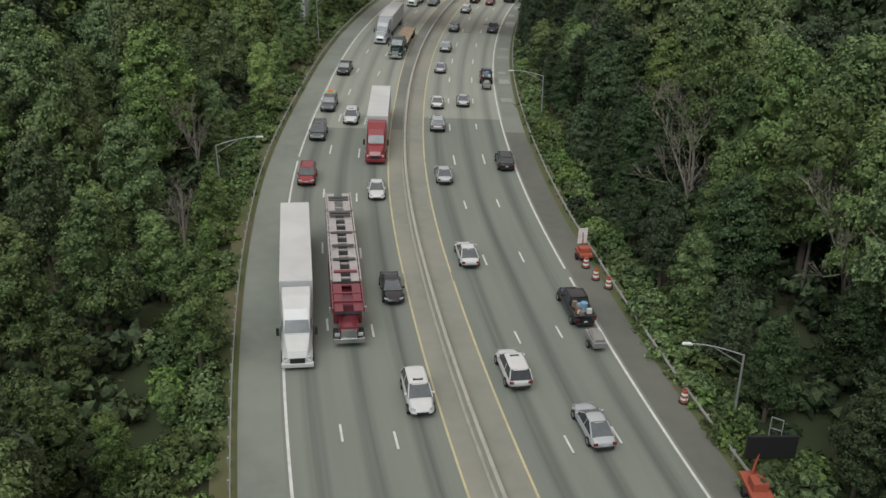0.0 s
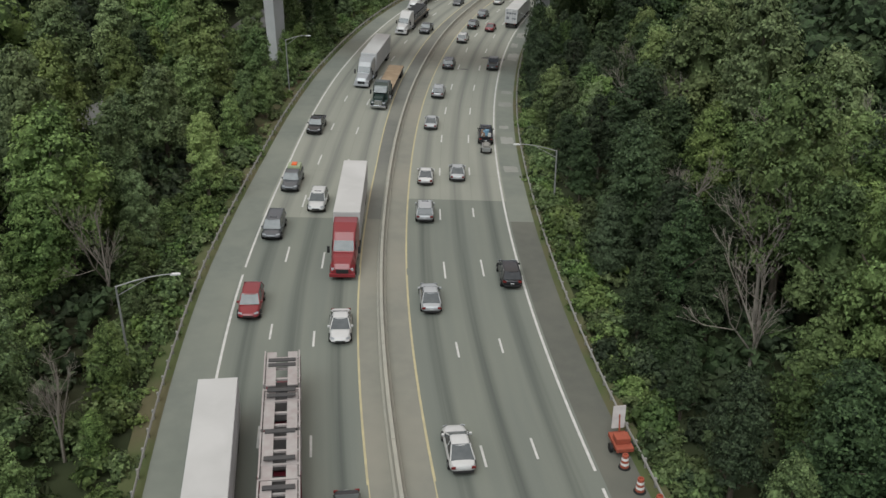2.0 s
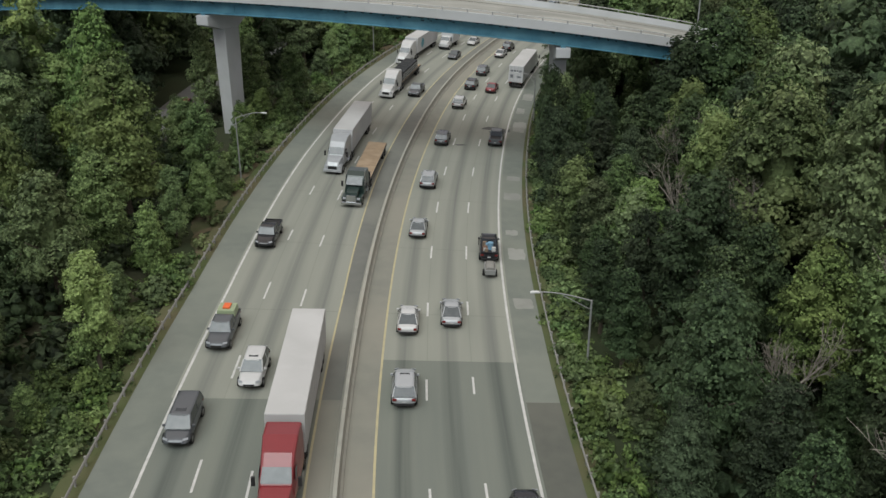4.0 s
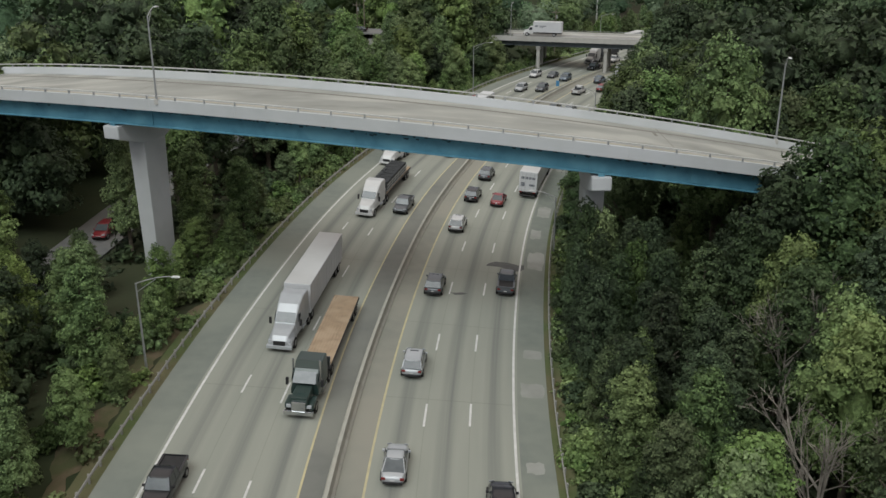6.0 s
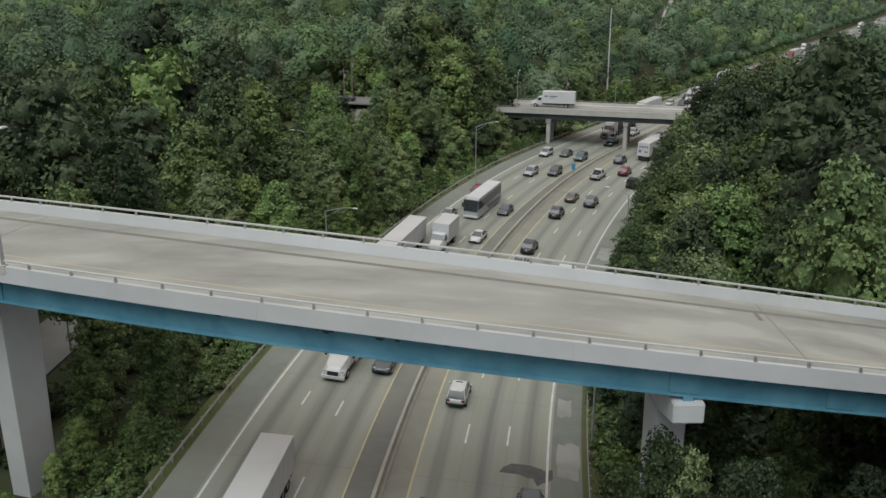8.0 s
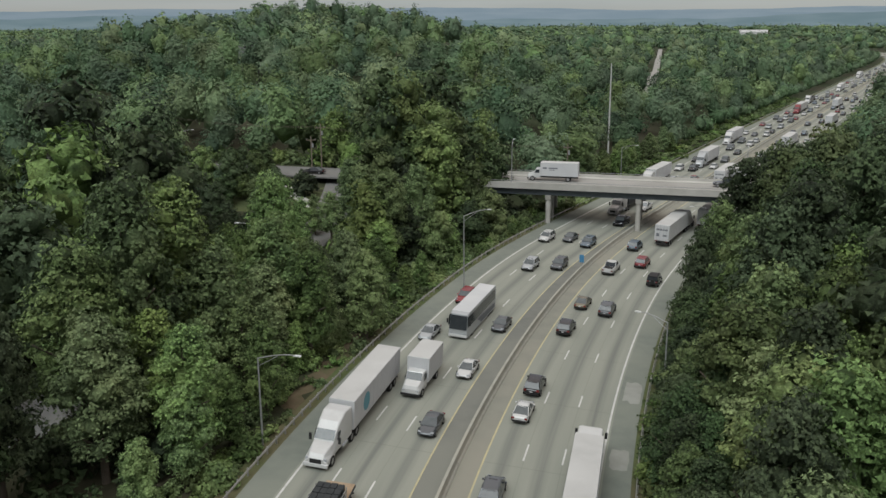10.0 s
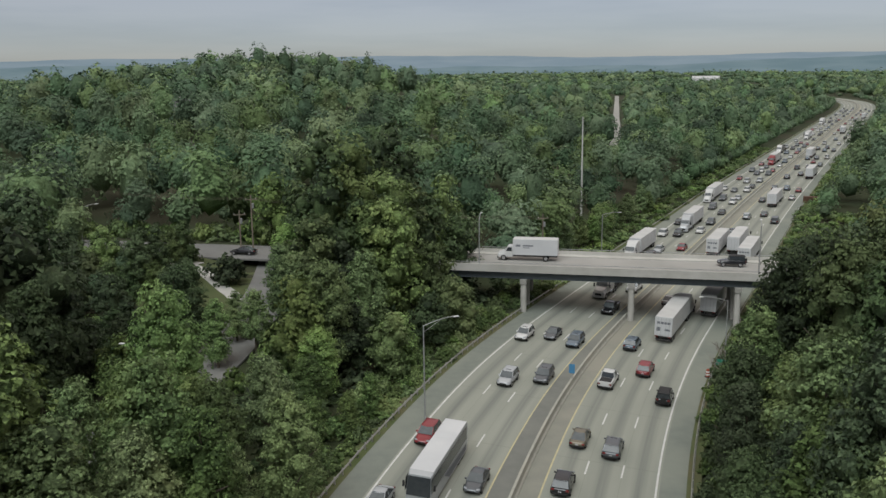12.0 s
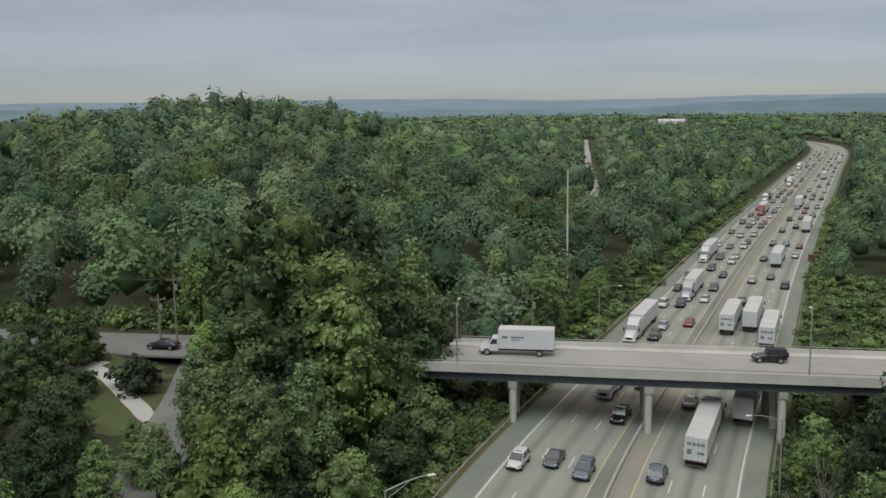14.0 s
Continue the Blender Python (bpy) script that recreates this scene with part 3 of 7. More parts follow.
# bare soil on the inbound bank
SOIL = ((142.0, 178.0), (236.0, 268.0))
for y0, y1 in SOIL:
    ss = np.arange(s_of_y(y0), s_of_y(y1), 1.2)
    rows = []
    for j, o in enumerate((LG - 1.0, LG - 1.9, LG - 2.8, LG - 3.7, LG - 4.6)):
        wob = 0.5 * np.sin(ss * 0.7 + j) + 0.35 * np.sin(ss * 1.9 + 2 * j) if 0 < j else 0 * ss
        taper = np.clip(np.minimum(ss - ss[0], ss[-1] - ss) / 6, 0, 1)
        q = at_road(ss, LG - 0.9 + (o + wob - LG + 0.9) * taper)
        q[:, 2] = ground_z(q[:, 0], q[:, 1]) + 0.12 + 0.10 * np.sin(ss * 1.3 + j * 2.1) - (0.5 if j in (0, 4) else 0)
        rows.append(q)
    n = len(ss)
    tagged(mesh_ob("soil_bank", np.concatenate(rows), [(r * n + i, r * n + i + 1, (r + 1) * n + i + 1, (r + 1) * n + i)[::-1] for r in range(4) for i in range(n - 1)], soil_mat, smooth=True), "bare brown soil bank beside the guardrail", "bank", kind="structure")
for o in list(scene.objects):
    if o.name.startswith("verge"):
        tagged(o, "rough grass verge beside the shoulder", "verge", kind="structure")

# ---- flyover bridge ----
def fly(x, off=0.0, up=0.0):
    """A place on the flyover: x along, metres behind its near edge, height over the near edge's rail."""
    x = np.asarray(x, float)
    u = x / 30
    y = 175.0 - 6.04 * u + 4.48 * u * u
    z = 21.0 - 1.7 * u - 1.39 * u * u
    sl = (-6.04 + 8.96 * u) / 30
    k = 1 / np.sqrt(1 + sl * sl)
    return np.stack([x - sl * k * off, y + k * off, z + up + 0.095 * off], -1)


FX0, FX1, FWID = -75.0, 62.0, 10.4


def fly_run(name, x0, x1, pts, mat, parent, label="", step=2.5):
    xs = np.linspace(x0, x1, max(2, int((x1 - x0) / step) + 1))
    n, m = len(xs), len(pts)
    verts = np.concatenate([fly(xs, o, u) for o, u in pts])
    faces = [(r * n + i, r * n + i + 1, (r + 1) * n + i + 1, (r + 1) * n + i) for r in range(m) for i in range(n - 1) if r < m - 1]
    faces += [((m - 1) * n + i, (m - 1) * n + i + 1, i + 1, i) for i in range(n - 1)]
    faces += [tuple(r * n for r in range(m)), tuple(r * n + n - 1 for r in range(m))[::-1]]
    return mesh_ob(name, verts, faces, mat, parent, label)


flyover = empty("flyover_bridge", label="curved pale concrete flyover on blue steel girders over the motorway", category="bridge", kind="structure")
fly_run("deck", FX0, FX1, [(0.32, -1.45), (0.32, -1.15), (FWID - 0.32, -1.15), (FWID - 0.32, -1.45)], deck_mat, flyover, "worn tan concrete deck")
# parapets in cast lengths
for x in np.arange(FX0, FX1 - 0.1, 9.0):
    x1 = min(x + 8.992, FX1)
    fly_run("parapet", x, x1, [(-0.05, -1.5), (-0.02, -0.4), (0.22, -0.4), (0.36, -1.1), (0.36, -1.5)], painted_concrete, flyover)
    fly_run("parapet", x, x1, [(FWID - 0.36, -1.5), (FWID - 0.36, -1.1), (FWID - 0.22, -0.4), (FWID + 0.02, -0.4), (FWID + 0.05, -1.5)], painted_concrete, flyover)
gutter_mat = material("dirty_gutter_line", (0.185, 0.178, 0.155), 0.95, second=(0.14, 0.135, 0.12), scale=1.5)
fly_run("gutter", FX0, FX1, [(FWID - 1.9, -1.147), (FWID - 1.9, -1.143), (FWID - 1.55, -1.143), (FWID - 1.55, -1.147)], gutter_mat, flyover, "dirt line along the shoulder")
fly_run("gutter", FX0, FX1, [(0.40, -1.147), (0.40, -1.143), (0.62, -1.143), (0.62, -1.147)], gutter_mat, flyover)
fade_yellow = material("faded_yellow_line", (0.38, 0.34, 0.25), 0.9, second=(0.33, 0.315, 0.27), scale=0.8)
fly_run("edge_line", FX0, FX1, [(2.9, -1.147), (2.9, -1.142), (3.05, -1.142), (3.05, -1.147)], fade_yellow, flyover)
# cross joint over the pier, with a dark mend beside it
for x in (-26.5, 29.5):
    fly_run("deck_joint", x, x + 0.06, [(0.64, -1.147), (0.64, -1.1425), (FWID - 0.4, -1.1425), (FWID - 0.4, -1.147)], gutter_mat, flyover, step=0.05)
fly_run("deck_mend", 28.6, 28.95, [(FWID - 3.0, -1.147), (FWID - 3.0, -1.1435), (FWID - 1.95, -1.1435), (FWID - 1.95, -1.147)], gutter_mat, flyover, step=0.2)
# rails on posts
pale_rail = material("pale_weathered_rail", (0.50, 0.50, 0.48), 0.7, 0.1, second=(0.40, 0.40, 0.385), scale=1.0)
for off in (0.1, FWID - 0.1):
    fly_run("rail", FX0, FX1, [(off - 0.06, -0.10), (off - 0.06, 0.0), (off + 0.06, 0.0), (off + 0.06, -0.10)], pale_rail, flyover)
    bp = bmesh.new()
    box(bp, -0.09, 0.09, -0.07, 0.07, 0, 0.34, taper=(0.6, 1))
    pm = bpy.data.meshes.new("rail_post")
    bp.to_mesh(pm)
    bp.free()
    pm.materials.append(galv)
    for x in np.arange(FX0 + 1, FX1, 3.1):
        o = new("rail_post", pm)
        o.parent = flyover
        p = fly(x, off, -0.42)
        o.matrix_local = pose(*[float(v) for v in p])
# girders
for off in (0.95, 3.75, 6.55, 9.35):
    fly_run("girder", FX0, FX1, [(off - 0.28, -3.35), (off - 0.28, -3.28), (off - 0.02, -3.26), (off - 0.02, -1.56), (off - 0.22, -1.52), (off - 0.22, -1.46), (off + 0.22, -1.46), (off + 0.22, -1.52), (off + 0.02, -1.56), (off + 0.02, -3.26), (off + 0.28, -3.28), (off + 0.28, -3.35)], blue_steel, flyover)
for x in (-22.4, 21.6, 31.0):
    fly_run("splice_plate", x - 0.9, x + 0.9, [(0.84, -3.2), (0.84, -1.62), (0.92, -1.62), (0.92, -3.2)], blue_steel, flyover)
# chips and stains along the upper web
rng = random.Random(11)
bc = bmesh.new()
for i in range(430):
    x = rng.uniform(-45, 48)
    w, h = rng.uniform(0.08, 0.6), rng.uniform(0.05, 0.22)
    z = -1.58 - abs(rng.gauss(0, 0.19))
    q = [fly(x + a, 0.918, z + b) for a, b in ((0, 0), (w, rng.uniform(-.03, .03)), (w * 0.8, -h), (w * 0.15, -h * 0.8))]
    bc.faces.new([bc.verts.new(v) for v in q])
part("paint_chips", bc, rust_spots, flyover, "dark flaked paint spots")["kind"] = "stuff"
# bearings and piers
def fly_pier(x, stem_w0, stem_w1, depth, cap_w, cap_h):
    g = empty("bridge_pier", label="tall pale concrete hammerhead pier under the flyover", category="pier", kind="structure")
    p0, p1 = fly(x, 0.3, -3.45), fly(x, FWID - 0.3, -3.45)
    mid = fly(x, FWID * 0.5, -3.45)
    yaw = math.degrees(math.atan2(-(p1 - p0)[0], (p1 - p0)[1]))
    L = FWID - 0.6
    b = bmesh.new()
    zt = -0.12
    lo, hi = p0[2] - mid[2], p1[2] - mid[2]
    vs = []
    for sx in (-cap_w / 2, cap_w / 2):
        for y, z in ((-L / 2, lo + zt), (L / 2, hi + zt), (L / 2, hi + zt - cap_h * 0.75), (depth / 2, zt - cap_h * 1.6), (-depth / 2, zt - cap_h * 1.6), (-L / 2, lo + zt - cap_h * 0.75)):
            vs.append(b.verts.new((sx, y, z)))
    b.faces.new(vs[:6])
    b.faces.new(vs[6:][::-1])
    for i in range(6):
        j = (i + 1) % 6
        b.faces.new((vs[i], vs[6 + i], vs[6 + j], vs[j]))
    bmesh.ops.recalc_face_normals(b, faces=b.faces)
    bmesh.ops.bevel(b, geom=list(b.edges), offset=0.06, segments=2, affect="EDGES")
    cap = part("pier_cap", b, painted_concrete, g)
    b = bmesh.new()
    gz0 = float(ground_z(mid[0], mid[1])[0]) - 0.6
    box(b, -stem_w0 / 2, stem_w0 / 2, -depth * 0.42, depth * 0.42, gz0 - mid[2], zt - cap_h * 1.55, 0.08, (stem_w1 / stem_w0, 1.2))
    stem = part("pier_stem", b, painted_concrete, g)
    b = bmesh.new()
    for off in (0.95, 3.75, 6.55, 9.35):
        yy = off - FWID / 2
        z = 0.095 * yy
        box(b, -0.3, 0.3, yy - 0.3, yy + 0.3, z - 0.14, z + 0.12)
    bear = part("bearing", b, blue_steel, g)
    for o in (cap, stem, bear):
        o.parent = g
    g.matrix_world = pose(*[float(v) for v in mid], 0, 0, yaw)
    return g


fly_pier(-26.2, 1.9, 2.1, 3.2, 2.0, 1.7)
fly_pier(21.8, 1.8, 1.9, 3.0, 1.8, 1.6)

# ---- overpass ----
def over(u, v, z):
    """A place on the overpass: metres along it from the motorway's median, metres behind its near edge."""
    u = np.asarray(u, float)
    return np.stack([OV[0] + OD[0] * u + ON[0] * v, OV[1] + OD[1] * u + ON[1] * v, z - 0.004 * u + 0 * u], -1)


def over_run(name, u0, u1, pts, mat, parent, label="", step=6.0):
    us = np.linspace(u0, u1, max(2, int((u1 - u0) / step) + 1))
    n, m = len(us), len(pts)
    verts = np.concatenate([over(us, o, z) for o, z in pts])
    faces = [(r * n + i, r * n + i + 1, ((r + 1) % m) * n + i + 1, ((r + 1) % m) * n + i) for r in range(m) for i in range(n - 1)]
    faces += [tuple(r * n for r in range(m)), tuple(r * n + n - 1 for r in range(m))[::-1]]
    return mesh_ob(name, verts, faces, mat, parent, label)


overpass = empty("overpass_bridge", label="grey concrete road overpass on round piers", category="bridge", kind="structure")
OU0, OU1 = -36.0, 66.0
ov_deck = material("grey_overpass_deck", (0.30, 0.295, 0.275), 0.9, second=(0.24, 0.235, 0.22), scale=0.4, third=(0.34, 0.33, 0.31), scale3=0.1)
over_run("deck", OU0, OU1, [(0, OZ - 0.35), (0, OZ), (OWID, OZ), (OWID, OZ - 0.35)], ov_deck, overpass, "worn grey deck")
over_run("parapet", OU0, OU1, [(-0.3, OZ - 0.5), (-0.3, OZ + 0.75), (0.0, OZ + 0.75), (0.0, OZ - 0.5)], concrete, overpass)
over_run("parapet", OU0, OU1, [(OWID, OZ - 0.5), (OWID, OZ + 0.75), (OWID + 0.3, OZ + 0.75), (OWID + 0.3, OZ - 0.5)], concrete, overpass)
over_run("rail", OU0, OU1, [(-0.2, OZ + 1.0), (-0.2, OZ + 1.08), (-0.1, OZ + 1.08), (-0.1, OZ + 1.0)], galv, overpass)
over_run("rail", OU0, OU1, [(OWID + 0.1, OZ + 1.0), (OWID + 0.1, OZ + 1.08), (OWID + 0.2, OZ + 1.08), (OWID + 0.2, OZ + 1.0)], galv, overpass)
over_run("walkway", OU0, OU1, [(OWID - 1.8, OZ), (OWID - 1.8, OZ + 0.18), (OWID, OZ + 0.18), (OWID, OZ)], concrete, overpass, "raised pavement")
dark_steel = material("dark_grey_girder_steel", (0.10, 0.12, 0.13), 0.6, second=(0.07, 0.085, 0.095), scale=1.0)
for v in (0.8, 3.5, 6.2, 8.9, 11.7):
    over_run("girder", OU0, OU1, [(v - 0.2, OZ - 1.75), (v - 0.03, OZ - 1.68), (v - 0.03, OZ - 0.4), (v + 0.03, OZ - 0.4), (v + 0.03, OZ - 1.68), (v + 0.2, OZ - 1.75)], dark_steel, overpass)
for u in (-17.4, 0.0, 16.4):
    g = empty("bridge_pier", label="grey concrete column bent under the overpass", category="pier", kind="structure")
    over_run("pier_cap", u - 0.55, u + 0.55, [(0.3, OZ - 2.6), (0.1, OZ - 1.76), (OWID - 0.1, OZ - 1.76), (OWID - 0.3, OZ - 2.6)], concrete, g, step=1)
    for v in (0.9, 6.2, 11.6):
        b = bmesh.new()
        p = over(u, v, 0)
        tube(b, (p[0], p[1], -1.2), (p[0], p[1], OZ - 2.55), 0.5, 0.5, 16)
        part("column", b, concrete, g, smooth=False)

# ---- woods ----
_b = bmesh.new()
bmesh.ops.create_icosphere(_b, subdivisions=1, radius=1)
ICO1 = (np.array([v.co[:] for v in _b.verts]), np.array([[v.index for v in f.verts] for f in _b.faces]))
_b.free()


def boughs(rng, n, height, spread, base, per, round_=0.95):
    """A crown: leafy boughs set round the trunk, each with several smaller clumps on its upper and outer side. Gives the clumps and the boughs' dim insides."""
    cs, rs, out, core, core_r = [], [], [], [], []
    for i in range(n):
        h = (i + rng.uniform(0, 1)) / n
        prof = math.sin(math.pi * min(1, 0.22 + 0.74 * h)) ** 0.8
        ang = i * 2.39996 + rng.uniform(-0.5, 0.5)
        way = np.array([math.cos(ang), math.sin(ang), 0])
        rad = spread * prof * rng.uniform(0.34, 0.66)
        r = spread * rng.uniform(0.30, 0.46) * (1.14 - 0.36 * h) * (26 / max(n, 10)) ** 0.25
        c = way * rad + np.array([0, 0, base + (height - base) * (0.08 + 0.80 * h)])
        core.append(c)
        core_r.append((r * 0.80, r * 0.80, r * 0.80 * round_))
        cs.append(c)
        rs.append((r * 0.94, r * 0.94, r * 0.94 * round_))
        out.append(way * 0.25)
        for _ in range(per):
            d = rng.normal(size=3)
            d[2] = abs(d[2]) * 0.9 - 0.2
            d = d / np.linalg.norm(d) + way * 0.5
            d /= np.linalg.norm(d)
            cs.append(c + d * np.array([r, r, r * round_]) * rng.uniform(0.78, 1.05))
            rc = r * rng.uniform(0.24, 0.38)
            rs.append((rc, rc, rc * 0.7))
            out.append(way * 0.5 + d * 0.4)
    core.append(np.array([0, 0, base + (height - base) * 0.45]))
    core_r.append((spread * 0.42, spread * 0.42, (height - base) * 0.30))
    return np.array(cs), np.array(rs), np.array(out), np.array(core), np.array(core_r)


def spray(rng, cs, rs, out, count, size, loose=0.42):
    """Leaf sprays through the clumps, lying flat-ish and tipped outwards."""
    w = rs[:, 0] ** 1.75
    k = rng.choice(len(cs), count, p=w / w.sum())
    d = rng.normal(size=(count, 3))
    d /= np.linalg.norm(d, axis=1)[:, None]
    d[:, 2] = np.where(d[:, 2] < -0.4, -d[:, 2], d[:, 2])
    c = cs[k] + d * rs[k] * rng.uniform(0.82, 1.12, count)[:, None]
    nrm = d * 0.9 + out[k] + rng.normal(size=(count, 3)) * loose + np.array([0, 0, 0.3])
    nrm /= np.linalg.norm(nrm, axis=1)[:, None]
    a = np.cross(nrm, rng.normal(size=(count, 3)))
    a /= np.linalg.norm(a, axis=1)[:, None]
    b = np.cross(nrm, a)
    sz = size * rng.uniform(0.6, 1.35, count)[:, None]
    droop = nrm * sz * -0.22
    v = np.stack([c - a * sz * 0.6 - b * sz * 0.3, c + a * sz * 0.6 - b * sz * 0.3 + droop, c + b * sz * 0.6 + droop], 1).reshape(-1, 3)
    return v, np.arange(count * 3).reshape(-1, 3)


def crown_of(rng, n, per, height, spread, base, leaves, size, inner=0.74):
    cs, rs, out, core, core_r = boughs(rng, n, height, spread, base, per)
    core_r = core_r * inner
    vs, fs, m = [], [], 0
    for c, r in zip(core, core_r):
        q = np.array(Euler(rng.uniform(0, 6.28, 3)).to_matrix())
        vs.append(ICO1[0] @ q.T * r * rng.uniform(0.66, 1.12, (len(ICO1[0]), 1)) + c)
        fs.append(ICO1[1] + m)
        m += len(ICO1[0])
    v, f = spray(rng, cs, rs, out, leaves, size)
    return np.concatenate(vs + [v]), np.concatenate(fs + [f + m])


def crown_mesh(name, geometry, mat):
    me = bpy.data.meshes.new(name)
    me.from_pydata(geometry[0].tolist(), [], geometry[1].tolist())
    me.materials.append(mat)
    return me


def trunk_mesh(name, rng, height, base, spread, mat, limbs=5):
    b = bmesh.new()
    r = 0.018 * height + 0.08
    tube(b, (0, 0, -0.8), (0.1, 0.05, base), r, r * 0.8, 8)
    tube(b, (0.1, 0.05, base), (0.0, 0.2, height * 0.8), r * 0.8, r * 0.25, 7)
    for i in range(limbs):
        a = i * 2.4 + rng.uniform(-0.4, 0.4)
        z0 = base * rng.uniform(0.7, 1.0) + (height - base) * rng.uniform(0, 0.35)
        tube(b, (0.08, 0.08, z0), (math.cos(a) * spread * 0.7, math.sin(a) * spread * 0.7, z0 + spread * rng.uniform(0.4, 0.8)), r * 0.42, r * 0.14, 6)
    me = bpy.data.meshes.new(name)
    b.to_mesh(me)
    b.free()
    me.materials.append(mat)
    return me


KINDS = []
for i, (h, sp, base, nl, leaves, size, mat, lab, cat) in enumerate([
    (17, 5.2, 4.0, 22, 3300, 0.54, leaf_a, "broad oak with a dense lumpy green crown", "tree"),
    (19, 4.6, 4.5, 22, 3300, 0.53, leaf_b, "tall poplar with bright green leaf clusters", "tree"),
    (15, 5.4, 3.0, 20, 3200, 0.54, leaf_c, "dark green maple with a rounded crown", "tree"),
    (21, 5.6, 6.0, 24, 3500, 0.55, leaf_a, "tall woodland oak with an uneven crown", "tree"),
    (13, 4.2, 2.0, 16, 3000, 0.46, leaf_b, "young bright green tree at the wood's edge", "tree"),
    (18, 4.8, 4.0, 20, 3200, 0.54, leaf_c, "dense dark green woodland tree", "tree"),
]):
    r = np.random.default_rng(100 + i)
    KINDS.append((crown_mesh("crown", crown_of(r, nl, 6, h, sp, base, leaves, size), mat), trunk_mesh("trunk", r, h, base, sp, bark), lab, cat, h))
# closer trees carry finer leaves
FINE = []
for i, (h, sp, base, nl, leaves, size, mat, lab) in enumerate([
    (21, 5.3, 4.0, 34, 8600, 0.31, leaf_a, "broad oak with a dense lumpy green crown"),
    (22, 4.7, 3.5, 36, 8600, 0.30, leaf_b, "tall poplar with bright green leaf clusters"),
    (20, 5.5, 3.0, 32, 8400, 0.31, leaf_c, "dark green maple with a rounded crown"),
    (17, 4.6, 1.5, 28, 7000, 0.28, leaf_b, "young bright green tree at the wood's edge"),
    (22, 5.0, 3.5, 34, 8600, 0.31, leaf_c, "dense dark green woodland tree"),
]):
    r = np.random.default_rng(150 + i)
    FINE.append((crown_mesh("crown", crown_of(r, nl, 7, h, sp, base, leaves, size), mat), trunk_mesh("trunk", r, h, base, sp, bark), lab, "tree", h))
FINE_OF = (0, 1, 2, 0, 3, 4)
BUSHES = []
for i, mat in enumerate((leaf_vine, leaf_b, leaf_a, leaf_vine, leaf_c)):
    r = np.random.default_rng(300 + i)
    BUSHES.append((crown_mesh("foliage", crown_of(r, 9, 5, 2.7, 2.1, 0.1, 640, 0.34), mat), None, "leafy green shrub on the roadside slope", "shrub", 2.5))


def plant(kind, x, y, z, scale, turn, name="tree", squash=1.0, tall=1.0):
    crown, trunk, lab, cat, h = kind
    t = empty(name, Matrix.LocRotScale((x, y, z), Euler((0, 0, turn)), (scale * squash, scale * squash, scale * tall)), lab, cat)
    c = new(crown.name.split(".")[0], crown)
    c.parent = t
    if trunk:
        k = new("trunk", trunk)
        k.parent = t
    return t


def free_of(x, y, d_slip=6.0):
    near = np.hypot(SLIP[:, 0] - x, SLIP[:, 1] - y).min()
    return near > d_slip


def canopy_limit(x, y):
    """How high a tree may reach: low by the flyover and its pier, by the overpass and in the open by the street."""
    lim = 99.0
    p = fly(x)
    if -75 < x < 66 and -5 < y - p[1] < FWID + 5:
        lim = max(2.0, float(p[2]) - 5.5)
    if abs(x + 24) < 7 and 150 < y < 186:
        lim = min(lim, 8.0)
    if 128 < y < 172 and 17 < x < 36:
        lim = min(lim, 12.5 if x < 32 else 17.0)
    if 264 < y < 303 and x < -2 and not free_of(x, y, 10):
        lim = min(lim, 4.0)
    if 269 < y < 281 and -11 < x < -4:
        lim = 0.5
    rel = np.array([x, y]) - OV
    u, v = rel @ OD, rel @ ON
    if OU0 + 8 < u < OU1 - 2 and -4 < v < OWID + 4:
        lim = 3.5
    if 14 < u < OU1 and -17 < v <= -4:
        lim = min(lim, 9.0)
    if -100 < u < -46 and -2 < v < OWID + 3:
        lim = 0.5
    if -73 < u < -55 and -19 < v <= -2:
        lim = 0.5
    elif -92 < u < -46 and -50 < v <= -2:
        lim = 8.0
    if 292 < y < 345 and abs(x + 8.5 + (y - 300) * 0.25) < 6.5:
        lim = 0.5
    return lim


near_woods, stuff_trees, placed = [], [], []
